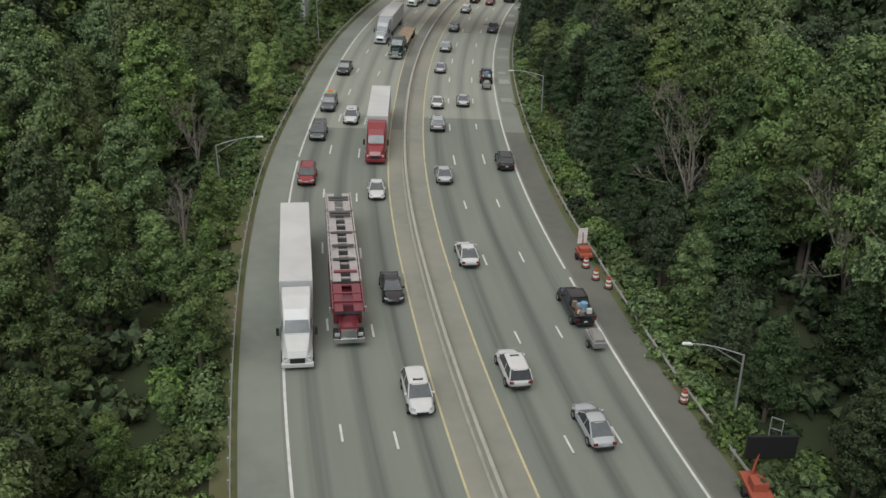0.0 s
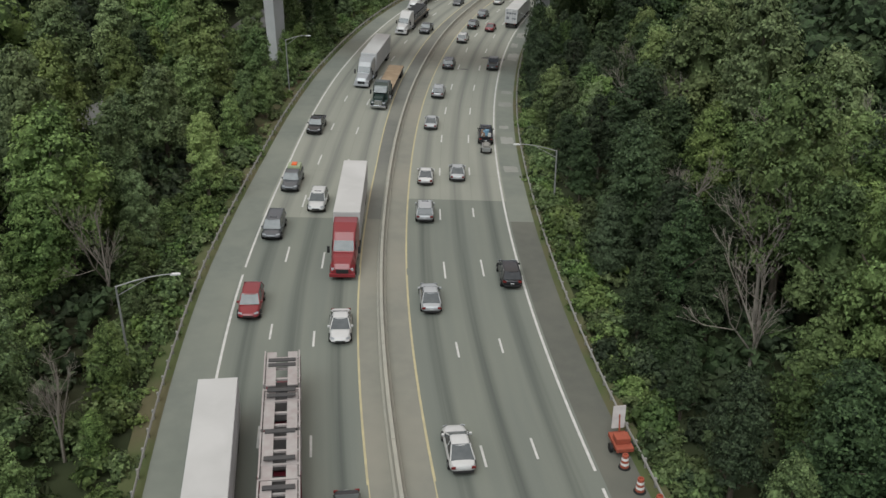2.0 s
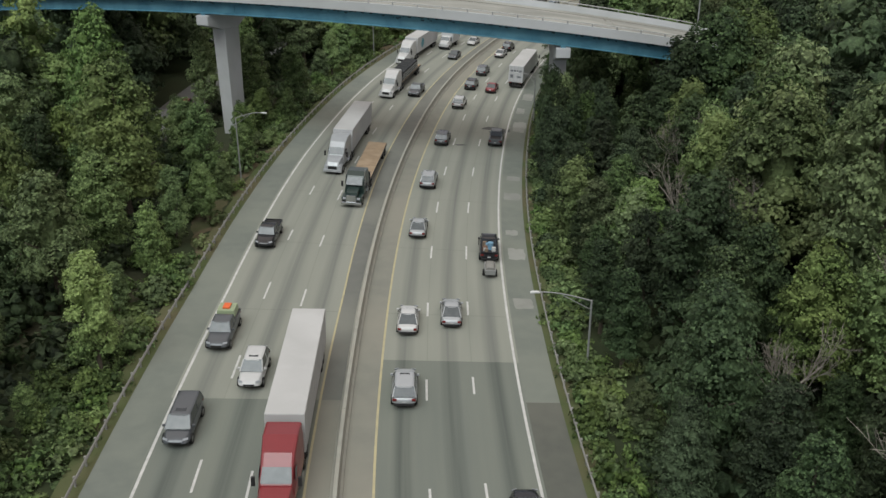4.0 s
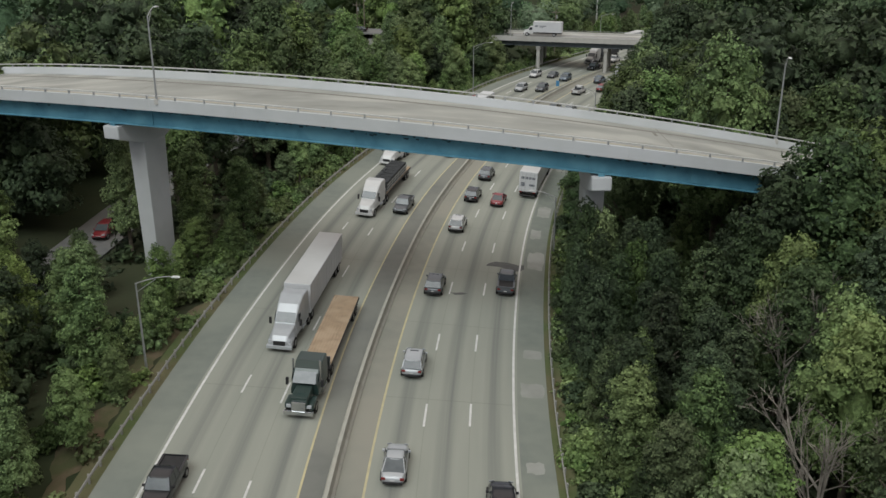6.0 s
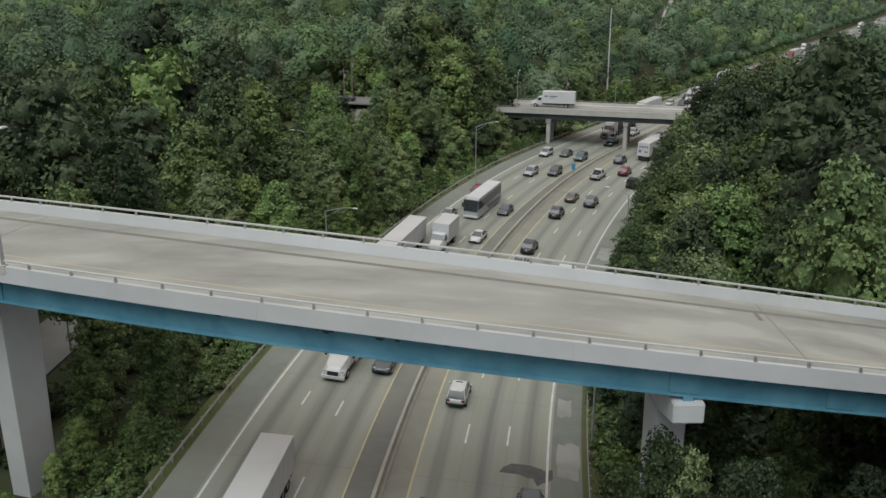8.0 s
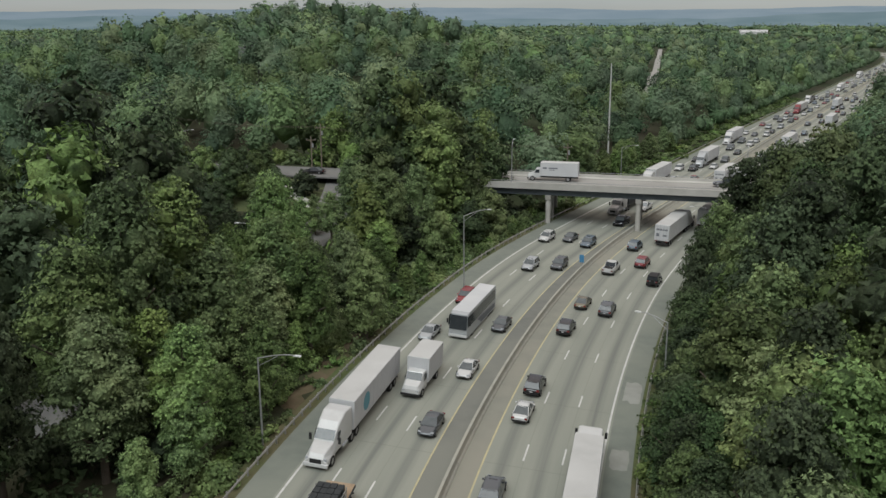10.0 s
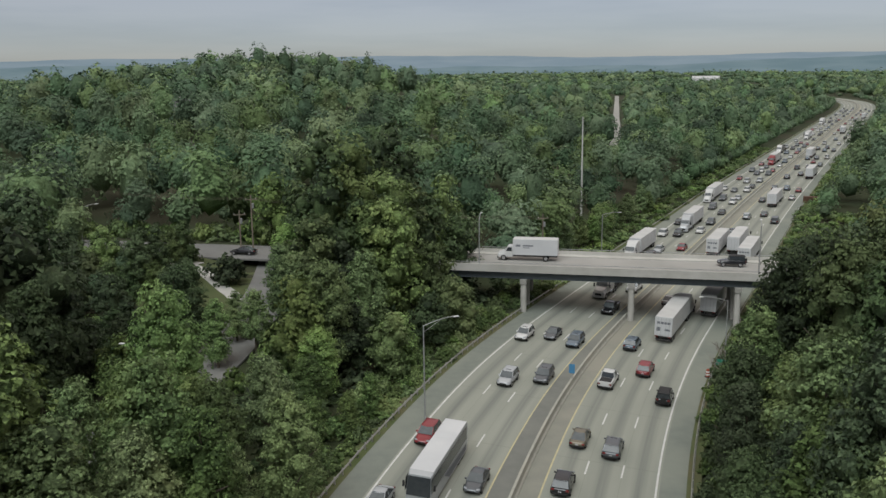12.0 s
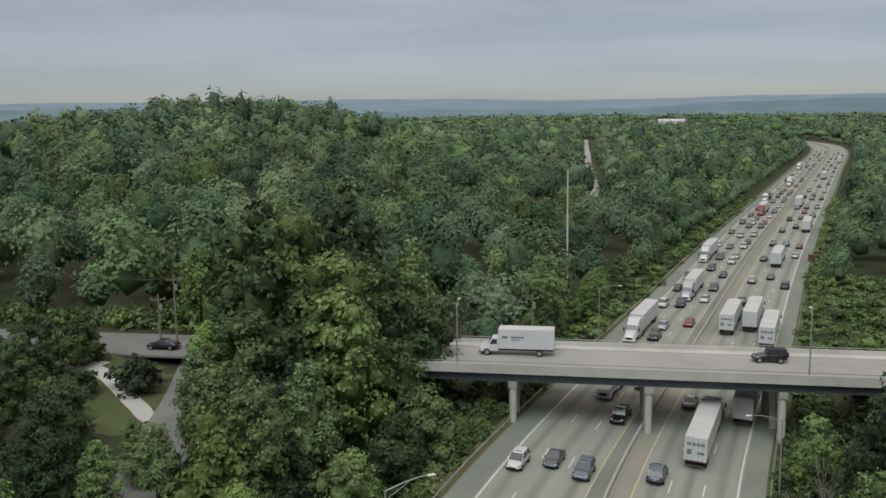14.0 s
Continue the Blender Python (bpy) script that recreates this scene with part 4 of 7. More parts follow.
# near woods: a jittered grid in road coordinates; those at the front are things, those behind join the woods
for side in (-1, 1):
    trng = np.random.default_rng(15 + side)
    for row, d in enumerate(np.arange(20.5, 74, 6.2)):
        for s in np.arange(s_of_y(28), s_of_y(335), 7.4):
            ss = float(s + trng.uniform(-2.6, 2.6) + (row % 2) * 3.6)
            dd = d + trng.uniform(-2.2, 2.2)
            p = at_road(ss, side * dd)
            x, y = float(p[0]), float(p[1])
            k = trng.integers(0, len(KINDS))
            sc = trng.uniform(0.66, 1.25) * (0.55 if row == 0 else 0.86 if row == 1 else 1.05)
            tall, turn = trng.uniform(0.9, 1.12), trng.uniform(0, 6.28)
            if side < 0 and not free_of(x, y, 6.0 if y < 280 else 7.0):
                continue
            if side < 0 and abs(x + 26) < 3.5 and 176 < y < 200:
                continue
            if row > 0 and trng.random() < 0.15:
                continue
            lim = canopy_limit(x, y)
            if row == 0:
                k = (4, 1, 4)[k % 3] if side < 0 else (5, 2, 5)[k % 3] if trng.random() < 0.85 else 4
            elif side > 0 and k in (0, 1, 3, 4) and trng.random() < (0.95 if 86 < y < 165 else 0.8):
                k = (2, 5, 5)[trng.integers(0, 3)]
            elif side < 0 and k in (2, 5) and trng.random() < 0.8:
                k = (1, 0, 4)[trng.integers(0, 3)]
            if side < 0 and row >= 2 and y > 200 and trng.random() < 0.5:
                k = (2, 5)[trng.integers(0, 2)]
            if side < 0 and y < 130:
                sc *= 0.86
            # taller stands by the flyover's far side and beyond the slip road
            if side > 0 and row > 0 and (196 < y < 268 or (y < 294 and dd > 33)):
                sc = max(sc, 0.95) * 1.22
                k = (2, 5, 0)[k % 3]
            if side > 0 and 86 < y < 122 and x > 27:
                sc *= 0.82
            if side < 0 and 222 < y < 278 and row < 3:
                sc *= 1.25
            if side < 0 and y > 240 and x < -21:
                sc = max(sc, 0.9) * 1.25
            if side > 0 and y > 268 and (dd <= 33 or y > 294):
                lim = min(lim, 10.5)
            if side > 0 and row == 0 and 198 < y < 266:
                sc, k = max(sc, 0.52) * 1.45, (2, 5)[k % 2]
                lim = min(lim, 15.5)
            if side > 0 and row == 0:
                dd = max(dd, 21.0)
                p = at_road(ss, dd)
                x, y = float(p[0]), float(p[1])
            if KINDS[k][4] * sc * tall > lim:
                if lim < 5:
                    continue
                sc = lim / KINDS[k][4] / tall
            z = float(ground_z(x, y)[0])
            if (row < 3 and y < 296) or (row < 5 and (y < 200 or (side < 0 and 215 < y < 296))):
                kind = FINE[FINE_OF[k]]
                placed.append(plant(kind, x, y, z - 0.3, sc * KINDS[k][4] / kind[4], turn, squash=(0.84, 0.92, 0.78)[row % 3] * (1.22 if y > 205 else 1.12), tall=tall))
            else:
                near_woods.append((x, y, z - 0.3, sc, turn, tall))
# trees that screen the flyover's outbound end and its pier
for x, y, k, h in ((34.6, 165.5, 5, 21.5), (39.5, 166.5, 2, 23.5), (43.5, 168, 3, 24), (49, 169.5, 5, 24), (55, 171.5, 3, 24), (61, 174, 5, 23), (66, 178, 2, 23), (42.5, 191, 5, 22.5), (50, 193, 3, 23), (58, 194, 5, 22), (35, 158, 2, 15.5), (41, 158, 5, 18), (20.4, 163.4, 2, 12.5), (22.6, 167.4, 5, 13.0), (19.9, 166.4, 2, 12.0), (24.6, 164.2, 5, 11.5), (26.5, 167, 2, 13.0), (29.8, 166.5, 5, 14.0), (23.0, 158.5, 4, 9.5), (28, 158, 2, 12), (-21.5, 194, 4, 9.5), (-19.5, 187, 4, 7.0), (-25, 167.5, 4, 11.0), (-21.8, 162, 1, 12.0), (-29, 163, 2, 11.5), (-32, 171, 4, 10.0), (-33.5, 179, 2, 8.5), (-29.5, 181, 4, 7.5),
                   (-16, 250, 1, 13.5), (-11, 246.5, 4, 12.5), (-5.5, 257.5, 1, 15.0), (-10, 254.5, 0, 14.5), (-17, 273.5, 0, 13.5), (-12, 262.5, 1, 15), (-6.5, 267, 0, 14), (0.5, 264, 4, 13), (-3, 276, 0, 13), (-12.5, 231, 1, 15.5), (-17.5, 238, 4, 12), (-34, 296.5, 5, 28), (-40, 288, 2, 24), (-29, 285, 5, 19),
                   (-18.4, 304, 2, 14), (-4.0, 310.5, 0, 14), (-8.2, 303.5, 0, 10), (-11.5, 309.0, 4, 8), (-12.5, 300, 4, 10), (1.5, 300.5, 1, 18), (-18.5, 311, 2, 13), (-3.5, 325, 0, 12), (-4, 333, 4, 10), (7, 323.5, 1, 17), (6, 311, 0, 15.5), (-5.8, 313.5, 1, 14), (-5.9, 321.5, 1, 14.5), (-5.8, 329.5, 0, 13.5),
                   (-34, 158, 5, 13), (-37, 150, 2, 14), (-30, 150, 4, 13), (-28, 173.5, 1, 9.5), (-47, 131, 2, 14), (-50, 122, 0, 14), (-43, 139, 5, 13), (-52, 113, 2, 14)):
    kind = FINE[FINE_OF[k]]
    placed.append(plant(kind, x, y, float(ground_z(x, y)[0]) - 0.3, h / kind[4], trng.uniform(0, 6.28), squash=0.72 if h < 13.1 and x > 15 else 1.0))
# tall dark trees that close the view outbound of the flyover
for x, y, k, top in ((31.5, 210, 2, 19.0), (36, 232, 5, 18.6), (40, 250, 2, 16), (37, 220, 5, 22), (39, 204, 2, 21), (43, 244, 5, 25), (47, 246, 2, 27), (50, 221, 5, 22), (63, 259, 5, 31), (57, 256, 2, 29), (55.5, 274, 0, 26.5), (61.5, 276, 3, 28), (69, 274, 5, 31), (67, 288, 3, 27),
                     (41.5, 263.5, 5, 14.5), (44, 270.5, 2, 15.5), (47.5, 276, 0, 18), (52, 280.5, 5, 23.5), (57, 283.5, 2, 24.5), (62, 286.5, 5, 25)):
    kind = FINE[FINE_OF[k]]
    z = float(ground_z(x, y)[0])
    placed.append(plant(kind, x, y, z - 0.3, (top - z) / kind[4], trng.uniform(0, 6.28), squash=0.9))
# leafy trees that lean over the rail between the two bridges
for i, yy in enumerate(np.arange(207, 262, 5.2)):
    x, y, z = (float(v) for v in at_road(s_of_y(yy + trng.uniform(-1, 1)), 20.3 + trng.uniform(-0.4, 0.8)))
    kind = FINE[(4, 2, 2, 3)[i % 4]]
    placed.append(plant(kind, x, y, float(ground_z(x, y)[0]) - 0.3, trng.uniform(10.5, 14.5) / kind[4], trng.uniform(0, 6.28), squash=1.05))
# young trees along the inbound rail beyond the overpass
for i, yy in enumerate(np.arange(346, 432, 5.5)):
    x, y, z = (float(v) for v in at_road(s_of_y(yy + trng.uniform(-1.5, 1.5)), -22.5 - trng.uniform(0, 3.0)))
    kind = FINE[(3, 0, 1, 3)[i % 4]]
    placed.append(plant(kind, x, y, float(ground_z(x, y)[0]) - 0.3, trng.uniform(7.0, 11.5) / kind[4], trng.uniform(0, 6.28), squash=1.1))
# bright young trees by the outbound rail, short of the flyover
for x, y, k, h in ((20.8, 150.5, 4, 10.5), (22.0, 143.5, 1, 11), (24.8, 138.5, 4, 11.5), (20.4, 157, 4, 8.5), (25.2, 148, 1, 12)):
    kind = FINE[FINE_OF[k]]
    placed.append(plant(kind, x, y, float(ground_z(x, y)[0]) - 0.3, h / kind[4], trng.uniform(0, 6.28), squash=1.0))
# trees under the flyover's edge, round the foot of the pier
for x, y, k, h in ((20.8, 174.6, 2, 15.2), (22.4, 174.0, 3, 14.6), (24.6, 173.0, 5, 14.4), (19.7, 171.0, 5, 12.5), (27, 174.5, 2, 13.5), (24.5, 169.8, 0, 13.2), (21.6, 170.6, 5, 13.8)):
    kind = FINE[FINE_OF[k]]
    placed.append(plant(kind, x, y, float(ground_z(x, y)[0]) - 0.3, h / kind[4], trng.uniform(0, 6.28), squash=0.62))
# roadside shrubs
for side, lo in ((-1, 18.0), (1, 17.9)):
    for s in np.arange(s_of_y(28), s_of_y(335), 3.3):
        for d in (lo, lo + 2.8):
            if trng.random() < 0.2:
                continue
            p = at_road(float(s + trng.uniform(-1.5, 1.5)), side * (d + trng.uniform(-0.5, 1.1)))
            x, y = float(p[0]), float(p[1])
            if not free_of(x, y, 5) or (side < 0 and d < lo + 1 and any(a < y < b for a, b in SOIL)):
                continue
            plant(BUSHES[trng.integers(0, 4) if side < 0 else (4, 0, 4, 3)[trng.integers(0, 4)]], x, y, float(ground_z(x, y)[0]) - 0.2, trng.uniform(0.5, 0.95), trng.uniform(0, 6.28), "shrub")
# middle woods
for gy_ in np.arange(60, 560, 11.5):
    for gx_ in np.arange(-290, 330, 11.5):
        x, y = gx_ + trng.uniform(-4.4, 4.4), gy_ + trng.uniform(-4.4, 4.4)
        early, late = math.degrees(math.atan2(x - 12, y + 5)), math.degrees(math.atan2(x - 10, y - 170))
        if not (abs(early) < 34 or (y > 180 and -40 < late < 38)):
            continue
        s_, o_ = to_road(x, y)
        s_, o_ = float(s_[0]), float(o_[0])
        lim0 = 74 if s_ < s_of_y(330) else 25 if o_ < 0 or y > 440 else 36
        if abs(o_) < lim0 or not free_of(x, y, 7.5):
            continue
        lim = canopy_limit(x, y)
        sc = trng.uniform(0.62, 1.22)
        if lim < 5:
            continue
        stuff_trees.append((x, y, float(ground_z(x, y)[0]) - 0.3, min(sc, lim / 20), trng.uniform(0, 6.28), trng.uniform(0.85, 1.15)))
# low trees round the open ground by the street
for u in np.arange(-94, -44, 4.6):
    for v in np.arange(-52, -3, 4.6):
        x, y = OV + OD * (u + trng.uniform(-1.5, 1.5)) + ON * (v + trng.uniform(-1.5, 1.5))
        if canopy_limit(x, y) < 5 or not free_of(x, y, 6) or trng.random() < 0.12:
            continue
        near_woods.append((x, y, float(ground_z(x, y)[0]) - 0.3, trng.uniform(0.34, 0.55), trng.uniform(0, 6.28), trng.uniform(0.75, 1.0)))


def join_crowns(name, protos, spots, mat, label):
    """Many crowns in one mesh: spots are x, y, z, scale, turn, tallness."""
    rng = np.random.default_rng(5)
    vs, fs, tones, n = [], [], [], 0
    for x, y, z, sc, a, tall in spots:
        v, f = protos[rng.integers(0, len(protos))]
        ca, sa = math.cos(a) * sc, math.sin(a) * sc
        q = np.stack([v[:, 0] * ca - v[:, 1] * sa + x, v[:, 0] * sa + v[:, 1] * ca + y, v[:, 2] * sc * tall + z], 1)
        vs.append(q)
        fs.append(f + n)
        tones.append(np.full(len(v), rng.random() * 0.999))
        n += len(v)
    v, f = np.concatenate(vs), np.concatenate(fs)
    me = bpy.data.meshes.new(name)
    me.vertices.add(len(v))
    me.vertices.foreach_set("co", v.astype(np.float32).ravel())
    me.loops.add(f.size)
    me.loops.foreach_set("vertex_index", f.astype(np.int32).ravel())
    me.polygons.add(len(f))
    me.polygons.foreach_set("loop_start", np.arange(0, f.size, 3, dtype=np.int32))
    me.update(calc_edges=True)
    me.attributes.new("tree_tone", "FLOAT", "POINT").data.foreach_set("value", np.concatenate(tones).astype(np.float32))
    me.materials.append(mat)
    return tagged(new(name, me), label, "woods", kind="stuff")


def dome(rng, n, h, sp, leaves, size):
    """A distant crown: one broad rounded mass with shallow clumps on it, leafy down to the ground."""
    mid, rad = np.array([0, 0, h * 0.52]), np.array([sp * 0.74, sp * 0.74, h * 0.38])
    d = rng.normal(size=(n * 3, 3))
    d[:, 2] = np.abs(d[:, 2]) * 1.1 - 0.45
    d /= np.linalg.norm(d, axis=1)[:, None]
    cs = mid + d * rad * rng.uniform(0.62, 0.92, (len(d), 1))
    r = sp * rng.uniform(0.26, 0.48, len(d))
    rs = np.stack([r, r, r * 0.85], 1)
    q = np.array(Euler(rng.uniform(0, 6.28, 3)).to_matrix())
    core = (ICO1[0] @ q.T) * rng.uniform(0.62, 0.86, (len(ICO1[0]), 1)) * rad + mid
    v, f = spray(rng, cs, rs, d * 0.6, leaves, size, 0.22)
    return np.concatenate([core, v]), np.concatenate([ICO1[1], f + len(core)])


mid_rng = np.random.default_rng(61)
for i, (mat, mat2) in enumerate(((leaf_a, leaf_wa), (leaf_b, leaf_wb), (leaf_c, leaf_wc))):
    near_part = [w for j, w in enumerate(near_woods) if (2 if (w[0] < -20 and w[1] > 150 or w[0] > 20 and w[1] < 300) and j % 5 < (3 if w[0] < 0 else 5) else j % 3) == i]
    protos = [crown_of(mid_rng, 12, 6, h, sp, 2.0, 2100, 0.50, 0.82) for h, sp in ((18, 5.6), (20, 5.2), (16, 5.8))]
    join_crowns("woods", protos, near_part, mat, "dense green woodland behind the roadside trees")
    protos = [dome(mid_rng, 9, h, sp, 760, 0.66) for h, sp in ((17, 6.3), (20, 5.9), (15, 7.0), (18, 5.3))]
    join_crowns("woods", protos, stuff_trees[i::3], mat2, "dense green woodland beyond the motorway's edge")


# the woods go on to both sides of the flight line and behind it
wide = []
for gy_ in np.arange(-150, 330, 12.5):
    for gx_ in np.arange(-230, 260, 12.5):
        x, y = gx_ + trng.uniform(-4, 4), gy_ + trng.uniform(-4, 4)
        early, late = math.degrees(math.atan2(x - 12, y + 5)), math.degrees(math.atan2(x - 10, y - 170))
        if y > 60 and (abs(early) < 34 or (y > 180 and -40 < late < 38)):
            continue
        o_ = abs(float(to_road(x, y)[1][0]))
        if o_ < (74 if y > 30 else 25) or not free_of(x, y, 8) or canopy_limit(x, y) < 20:
            continue
        wide.append((x, y, float(ground_z(x, y)[0]) - 0.3, trng.uniform(0.7, 1.25), trng.uniform(0, 6.28), trng.uniform(0.85, 1.1)))
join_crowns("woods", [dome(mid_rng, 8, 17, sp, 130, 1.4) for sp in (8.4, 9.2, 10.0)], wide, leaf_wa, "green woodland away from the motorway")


# rank green growth under the trees by the road and on the open slopes beyond the overpass
grow, vines, shade, stuff_far = [], [], [], []
for s in np.arange(s_of_y(338), s_of_y(620), 3.6):
    for side, lo, hi in ((1, 18.6, 38 if s < s_of_y(440) else 25), (-1, 18.2, 25)):
        for d in np.arange(lo, hi, 3.4):
            q = at_road(float(s + trng.uniform(-1.6, 1.6)), side * (d + trng.uniform(-1.4, 1.4)))
            grow.append((float(q[0]), float(q[1]), float(ground_z(q[0], q[1])[0]) - 0.3, trng.uniform(0.6, 1.25), trng.uniform(0, 6.28), trng.uniform(0.6, 1.1)))
for s in np.arange(s_of_y(430), s_of_y(1250), 9.0):
    for side in (-1, 1):
        q = at_road(float(s + trng.uniform(-3, 3)), side * 23.5)
        stuff_far.append((float(q[0]), float(q[1]), float(ground_z(q[0], q[1])[0]) - 0.3, trng.uniform(0.4, 0.75), trng.uniform(0, 6.28), trng.uniform(0.8, 1.1)))
for s in np.arange(s_of_y(26), s_of_y(338), 3.0):
    for side in (-1, 1):
        for d in np.arange(18.6, 46, 3.1):
            q = at_road(float(s + trng.uniform(-1.4, 1.4)), side * (d + trng.uniform(-1.2, 1.2)))
            x, y = float(q[0]), float(q[1])
            if (side < 0 and not free_of(x, y, 5.5)) or canopy_limit(x, y) < 1 or (side < 0 and abs(x + 26) < 3 and 176 < y < 200):
                continue
            if side < 0 and d < 21 and any(a < y < b for a, b in SOIL) and trng.random() < 0.75:
                continue
            sc = trng.uniform(0.45, 0.8) if d < 22 else trng.uniform(0.6, 1.3)
            (vines if d < (24 if side < 0 or y > 90 else 20) else shade).append((x, y, float(ground_z(x, y)[0]) - 0.3, sc, trng.uniform(0, 6.28), trng.uniform(0.6, 1.2)))
for s in np.arange(s_of_y(26), s_of_y(336), 1.7):
    for side, d in ((-1, -LG + 1.5), (-1, -LG + 3.2), (1, RG + 1.4), (1, RG + 3.0)):
        q = at_road(float(s + trng.uniform(-0.8, 0.8)), side * (d + trng.uniform(-0.4, 0.5)))
        x, y = float(q[0]), float(q[1])
        bare = side < 0 and any(a < y < b for a, b in SOIL)
        thick = side > 0 and y < 72
        if trng.random() < (0.8 if bare else 0.1 if y < 190 else 0.4) or (side < 0 and not free_of(x, y, 5)):
            continue
        vines.append((x - 0.5 * thick, y, float(ground_z(x, y)[0]) - 0.1, trng.uniform(0.4, 0.72) * (1.3 if thick else 1.0), trng.uniform(0, 6.28), trng.uniform(0.6, 1.1)))
for u in np.arange(-120, -42, 3.2):
    for v in (16.5, 19.5, 22.5, 26, -30, -34, -38, -42, -46):
        x, y = OV + OD * (u + trng.uniform(-1.2, 1.2)) + ON * (v + trng.uniform(-1, 1))
        if free_of(x, y, 6):
            vines.append((x, y, float(ground_z(x, y)[0]) - 0.3, trng.uniform(0.7, 1.4), trng.uniform(0, 6.28), trng.uniform(0.8, 1.5)))
low = [dome(mid_rng, 4, 2.6, 2.4, 80, 0.5) for _ in range(4)]
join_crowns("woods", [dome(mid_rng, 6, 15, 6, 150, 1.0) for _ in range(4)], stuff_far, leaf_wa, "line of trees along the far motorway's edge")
join_crowns("undergrowth", low, grow, leaf_vine, "rank bright green shrubs and vines on the slope")
low = [crown_of(mid_rng, 4, 4, 2.6, 2.3, 0.1, 110, 0.45) for _ in range(5)]
for i, mat in enumerate((leaf_vine, leaf_a)):
    join_crowns("undergrowth", low, vines[i::2], mat, "tangled green undergrowth beneath the roadside trees")
# deeper in, the darkest leaf colour stands in for shade between the trees
join_crowns("undergrowth", [crown_of(mid_rng, 3, 4, 2.6, 2.6, 0.1, 60, 0.55) for _ in range(5)], shade, leaf_c, "undergrowth on the woodland floor, its leaves darkened to stand for shade")


# round shrubs on the lawn by the street
for u, v, k in ((-75.5, -3.0, 1.5), (-65, -9.5, 1.7), (-70.5, -13, 1.2)):
    x, y = OV + OD * u + ON * v
    plant(BUSHES[4], x, y, float(ground_z(x, y)[0]) - 0.2, k, u, "shrub")


# bare dead trees among the green ones
def dead_tree(seed, h):
    rng = np.random.default_rng(seed)
    b = bmesh.new()

    def grow_limb(a, d, length, r, depth):
        e = a + d * length
        tube(b, a, e, r, r * 0.6, 5 if depth < 2 else 3, False)
        if depth == 5:
            return
        for i in range((5, 4, 3, 3, 2)[depth]):
            nd = (d + Vector(rng.normal(size=3)) * (0.42 if i else 0.2) + Vector((0, 0, 0.2))).normalized()
            grow_limb(a + d * length * rng.uniform(0.35, 1.0), nd, length * rng.uniform(0.48, 0.72), max(r * 0.5, 0.012), depth + 1)

    grow_limb(Vector((0, 0, -0.5)), Vector((0.05, 0.03, 1)), h * 0.42, 0.09 + h * 0.004, 0)
    me = bpy.data.meshes.new("dead_branches")
    b.to_mesh(me)
    b.free()
    me.materials.append(dead_wood)
    return me


DEAD = [dead_tree(900 + i, 12) for i in range(3)]
for i, (x, y, h) in enumerate(((30.5, 142, 17), (44, 96, 20), (37.6, 75, 18), (-18.5, 77, 11), (-22.6, 98, 13), (34, 157, 17), (41, 130, 20), (38.5, 69, 17), (33, 97, 18), (36.5, 104, 20), (30, 89, 15), (40, 112, 20), (29.5, 112, 15), (47, 106, 20), (33.5, 137, 16), (27.5, 131, 13), (52, 290, 14))):
    ob = new("dead_tree", DEAD[i % 3])
    ob.matrix_world = Matrix.LocRotScale((x, y, float(ground_z(x, y)[0])), Euler((0, 0, i * 1.9)), (h / 12,) * 3)
    tagged(ob, "bare bleached dead tree among green trees", "tree")


# the straight street far off
FAR_DIR = np.array([math.sin(radians(14.25)), math.cos(radians(14.25))])


# far woods: one mesh of crowns, coarser with distance
def far_woods(name, r0, r1, gap, leaf_n, leaf_size, h, seed, lobes_n):
    rng = np.random.default_rng(seed)
    protos = [dome(rng, lobes_n, h * k, gap * rng.uniform(0.46, 0.60), leaf_n, leaf_size) for k in (0.85, 1.0, 1.1, 0.95, 1.2, 0.8)]
    xs, ys = np.arange(-r1, r1, gap), np.arange(0, r1, gap)
    pts = np.array([(x, y) for x in xs for y in ys]) + rng.uniform(-0.42, 0.42, (len(xs) * len(ys), 2)) * gap
    rr, bear = np.hypot(pts[:, 0], pts[:, 1]), np.degrees(np.arctan2(pts[:, 0], pts[:, 1]))
    pts = pts[(rr > r0) & (rr < r1) & (bear > -34) & (bear < 36)] + np.array([10.0, 200.0])
    s_, o_ = to_road(pts[:, 0], pts[:, 1])
    pts = pts[(np.abs(o_) > 21 + gap * 0.35) & ((pts[:, 1] > 556) | (r0 > 500))]
    side = (pts[:, 0] - 10) * FAR_DIR[1] - (pts[:, 1] - 190) * FAR_DIR[0]
    pts = pts[(np.abs(side) > 2 + gap * 0.45) | (pts[:, 1] > 1500)]
    z = ground_z(pts[:, 0], pts[:, 1]) - 1.0
    # leave out what the near side of the hill hides
    eye, hid = np.array([8.0, 215.0, 44.0]), np.zeros(len(pts), bool)
    for k in np.linspace(0.25, 0.95, 15):
        q = eye[:2] + (pts - eye[:2]) * k
        hid |= terrain(q[:, 0], q[:, 1]) + 9 > eye[2] + (z + 24 - eye[2]) * k
    pts, z = pts[~hid], z[~hid]
    n = len(pts)
    third = rng.integers(0, 3, n)
    spots = np.c_[pts, z, rng.uniform(0.62, 1.25, n), rng.uniform(0, 6.28, n), rng.uniform(0.85, 1.2, n)]
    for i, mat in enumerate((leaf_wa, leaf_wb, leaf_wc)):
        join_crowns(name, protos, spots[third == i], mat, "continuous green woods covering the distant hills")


far_woods("distant_woods", 340, 900, 12.0, 190, 1.1, 17, 51, 6)
far_woods("distant_woods", 900, 1900, 20, 50, 2.3, 17, 52, 4)
far_woods("distant_woods", 1900, 4200, 55, 14, 5, 17, 53, 4)

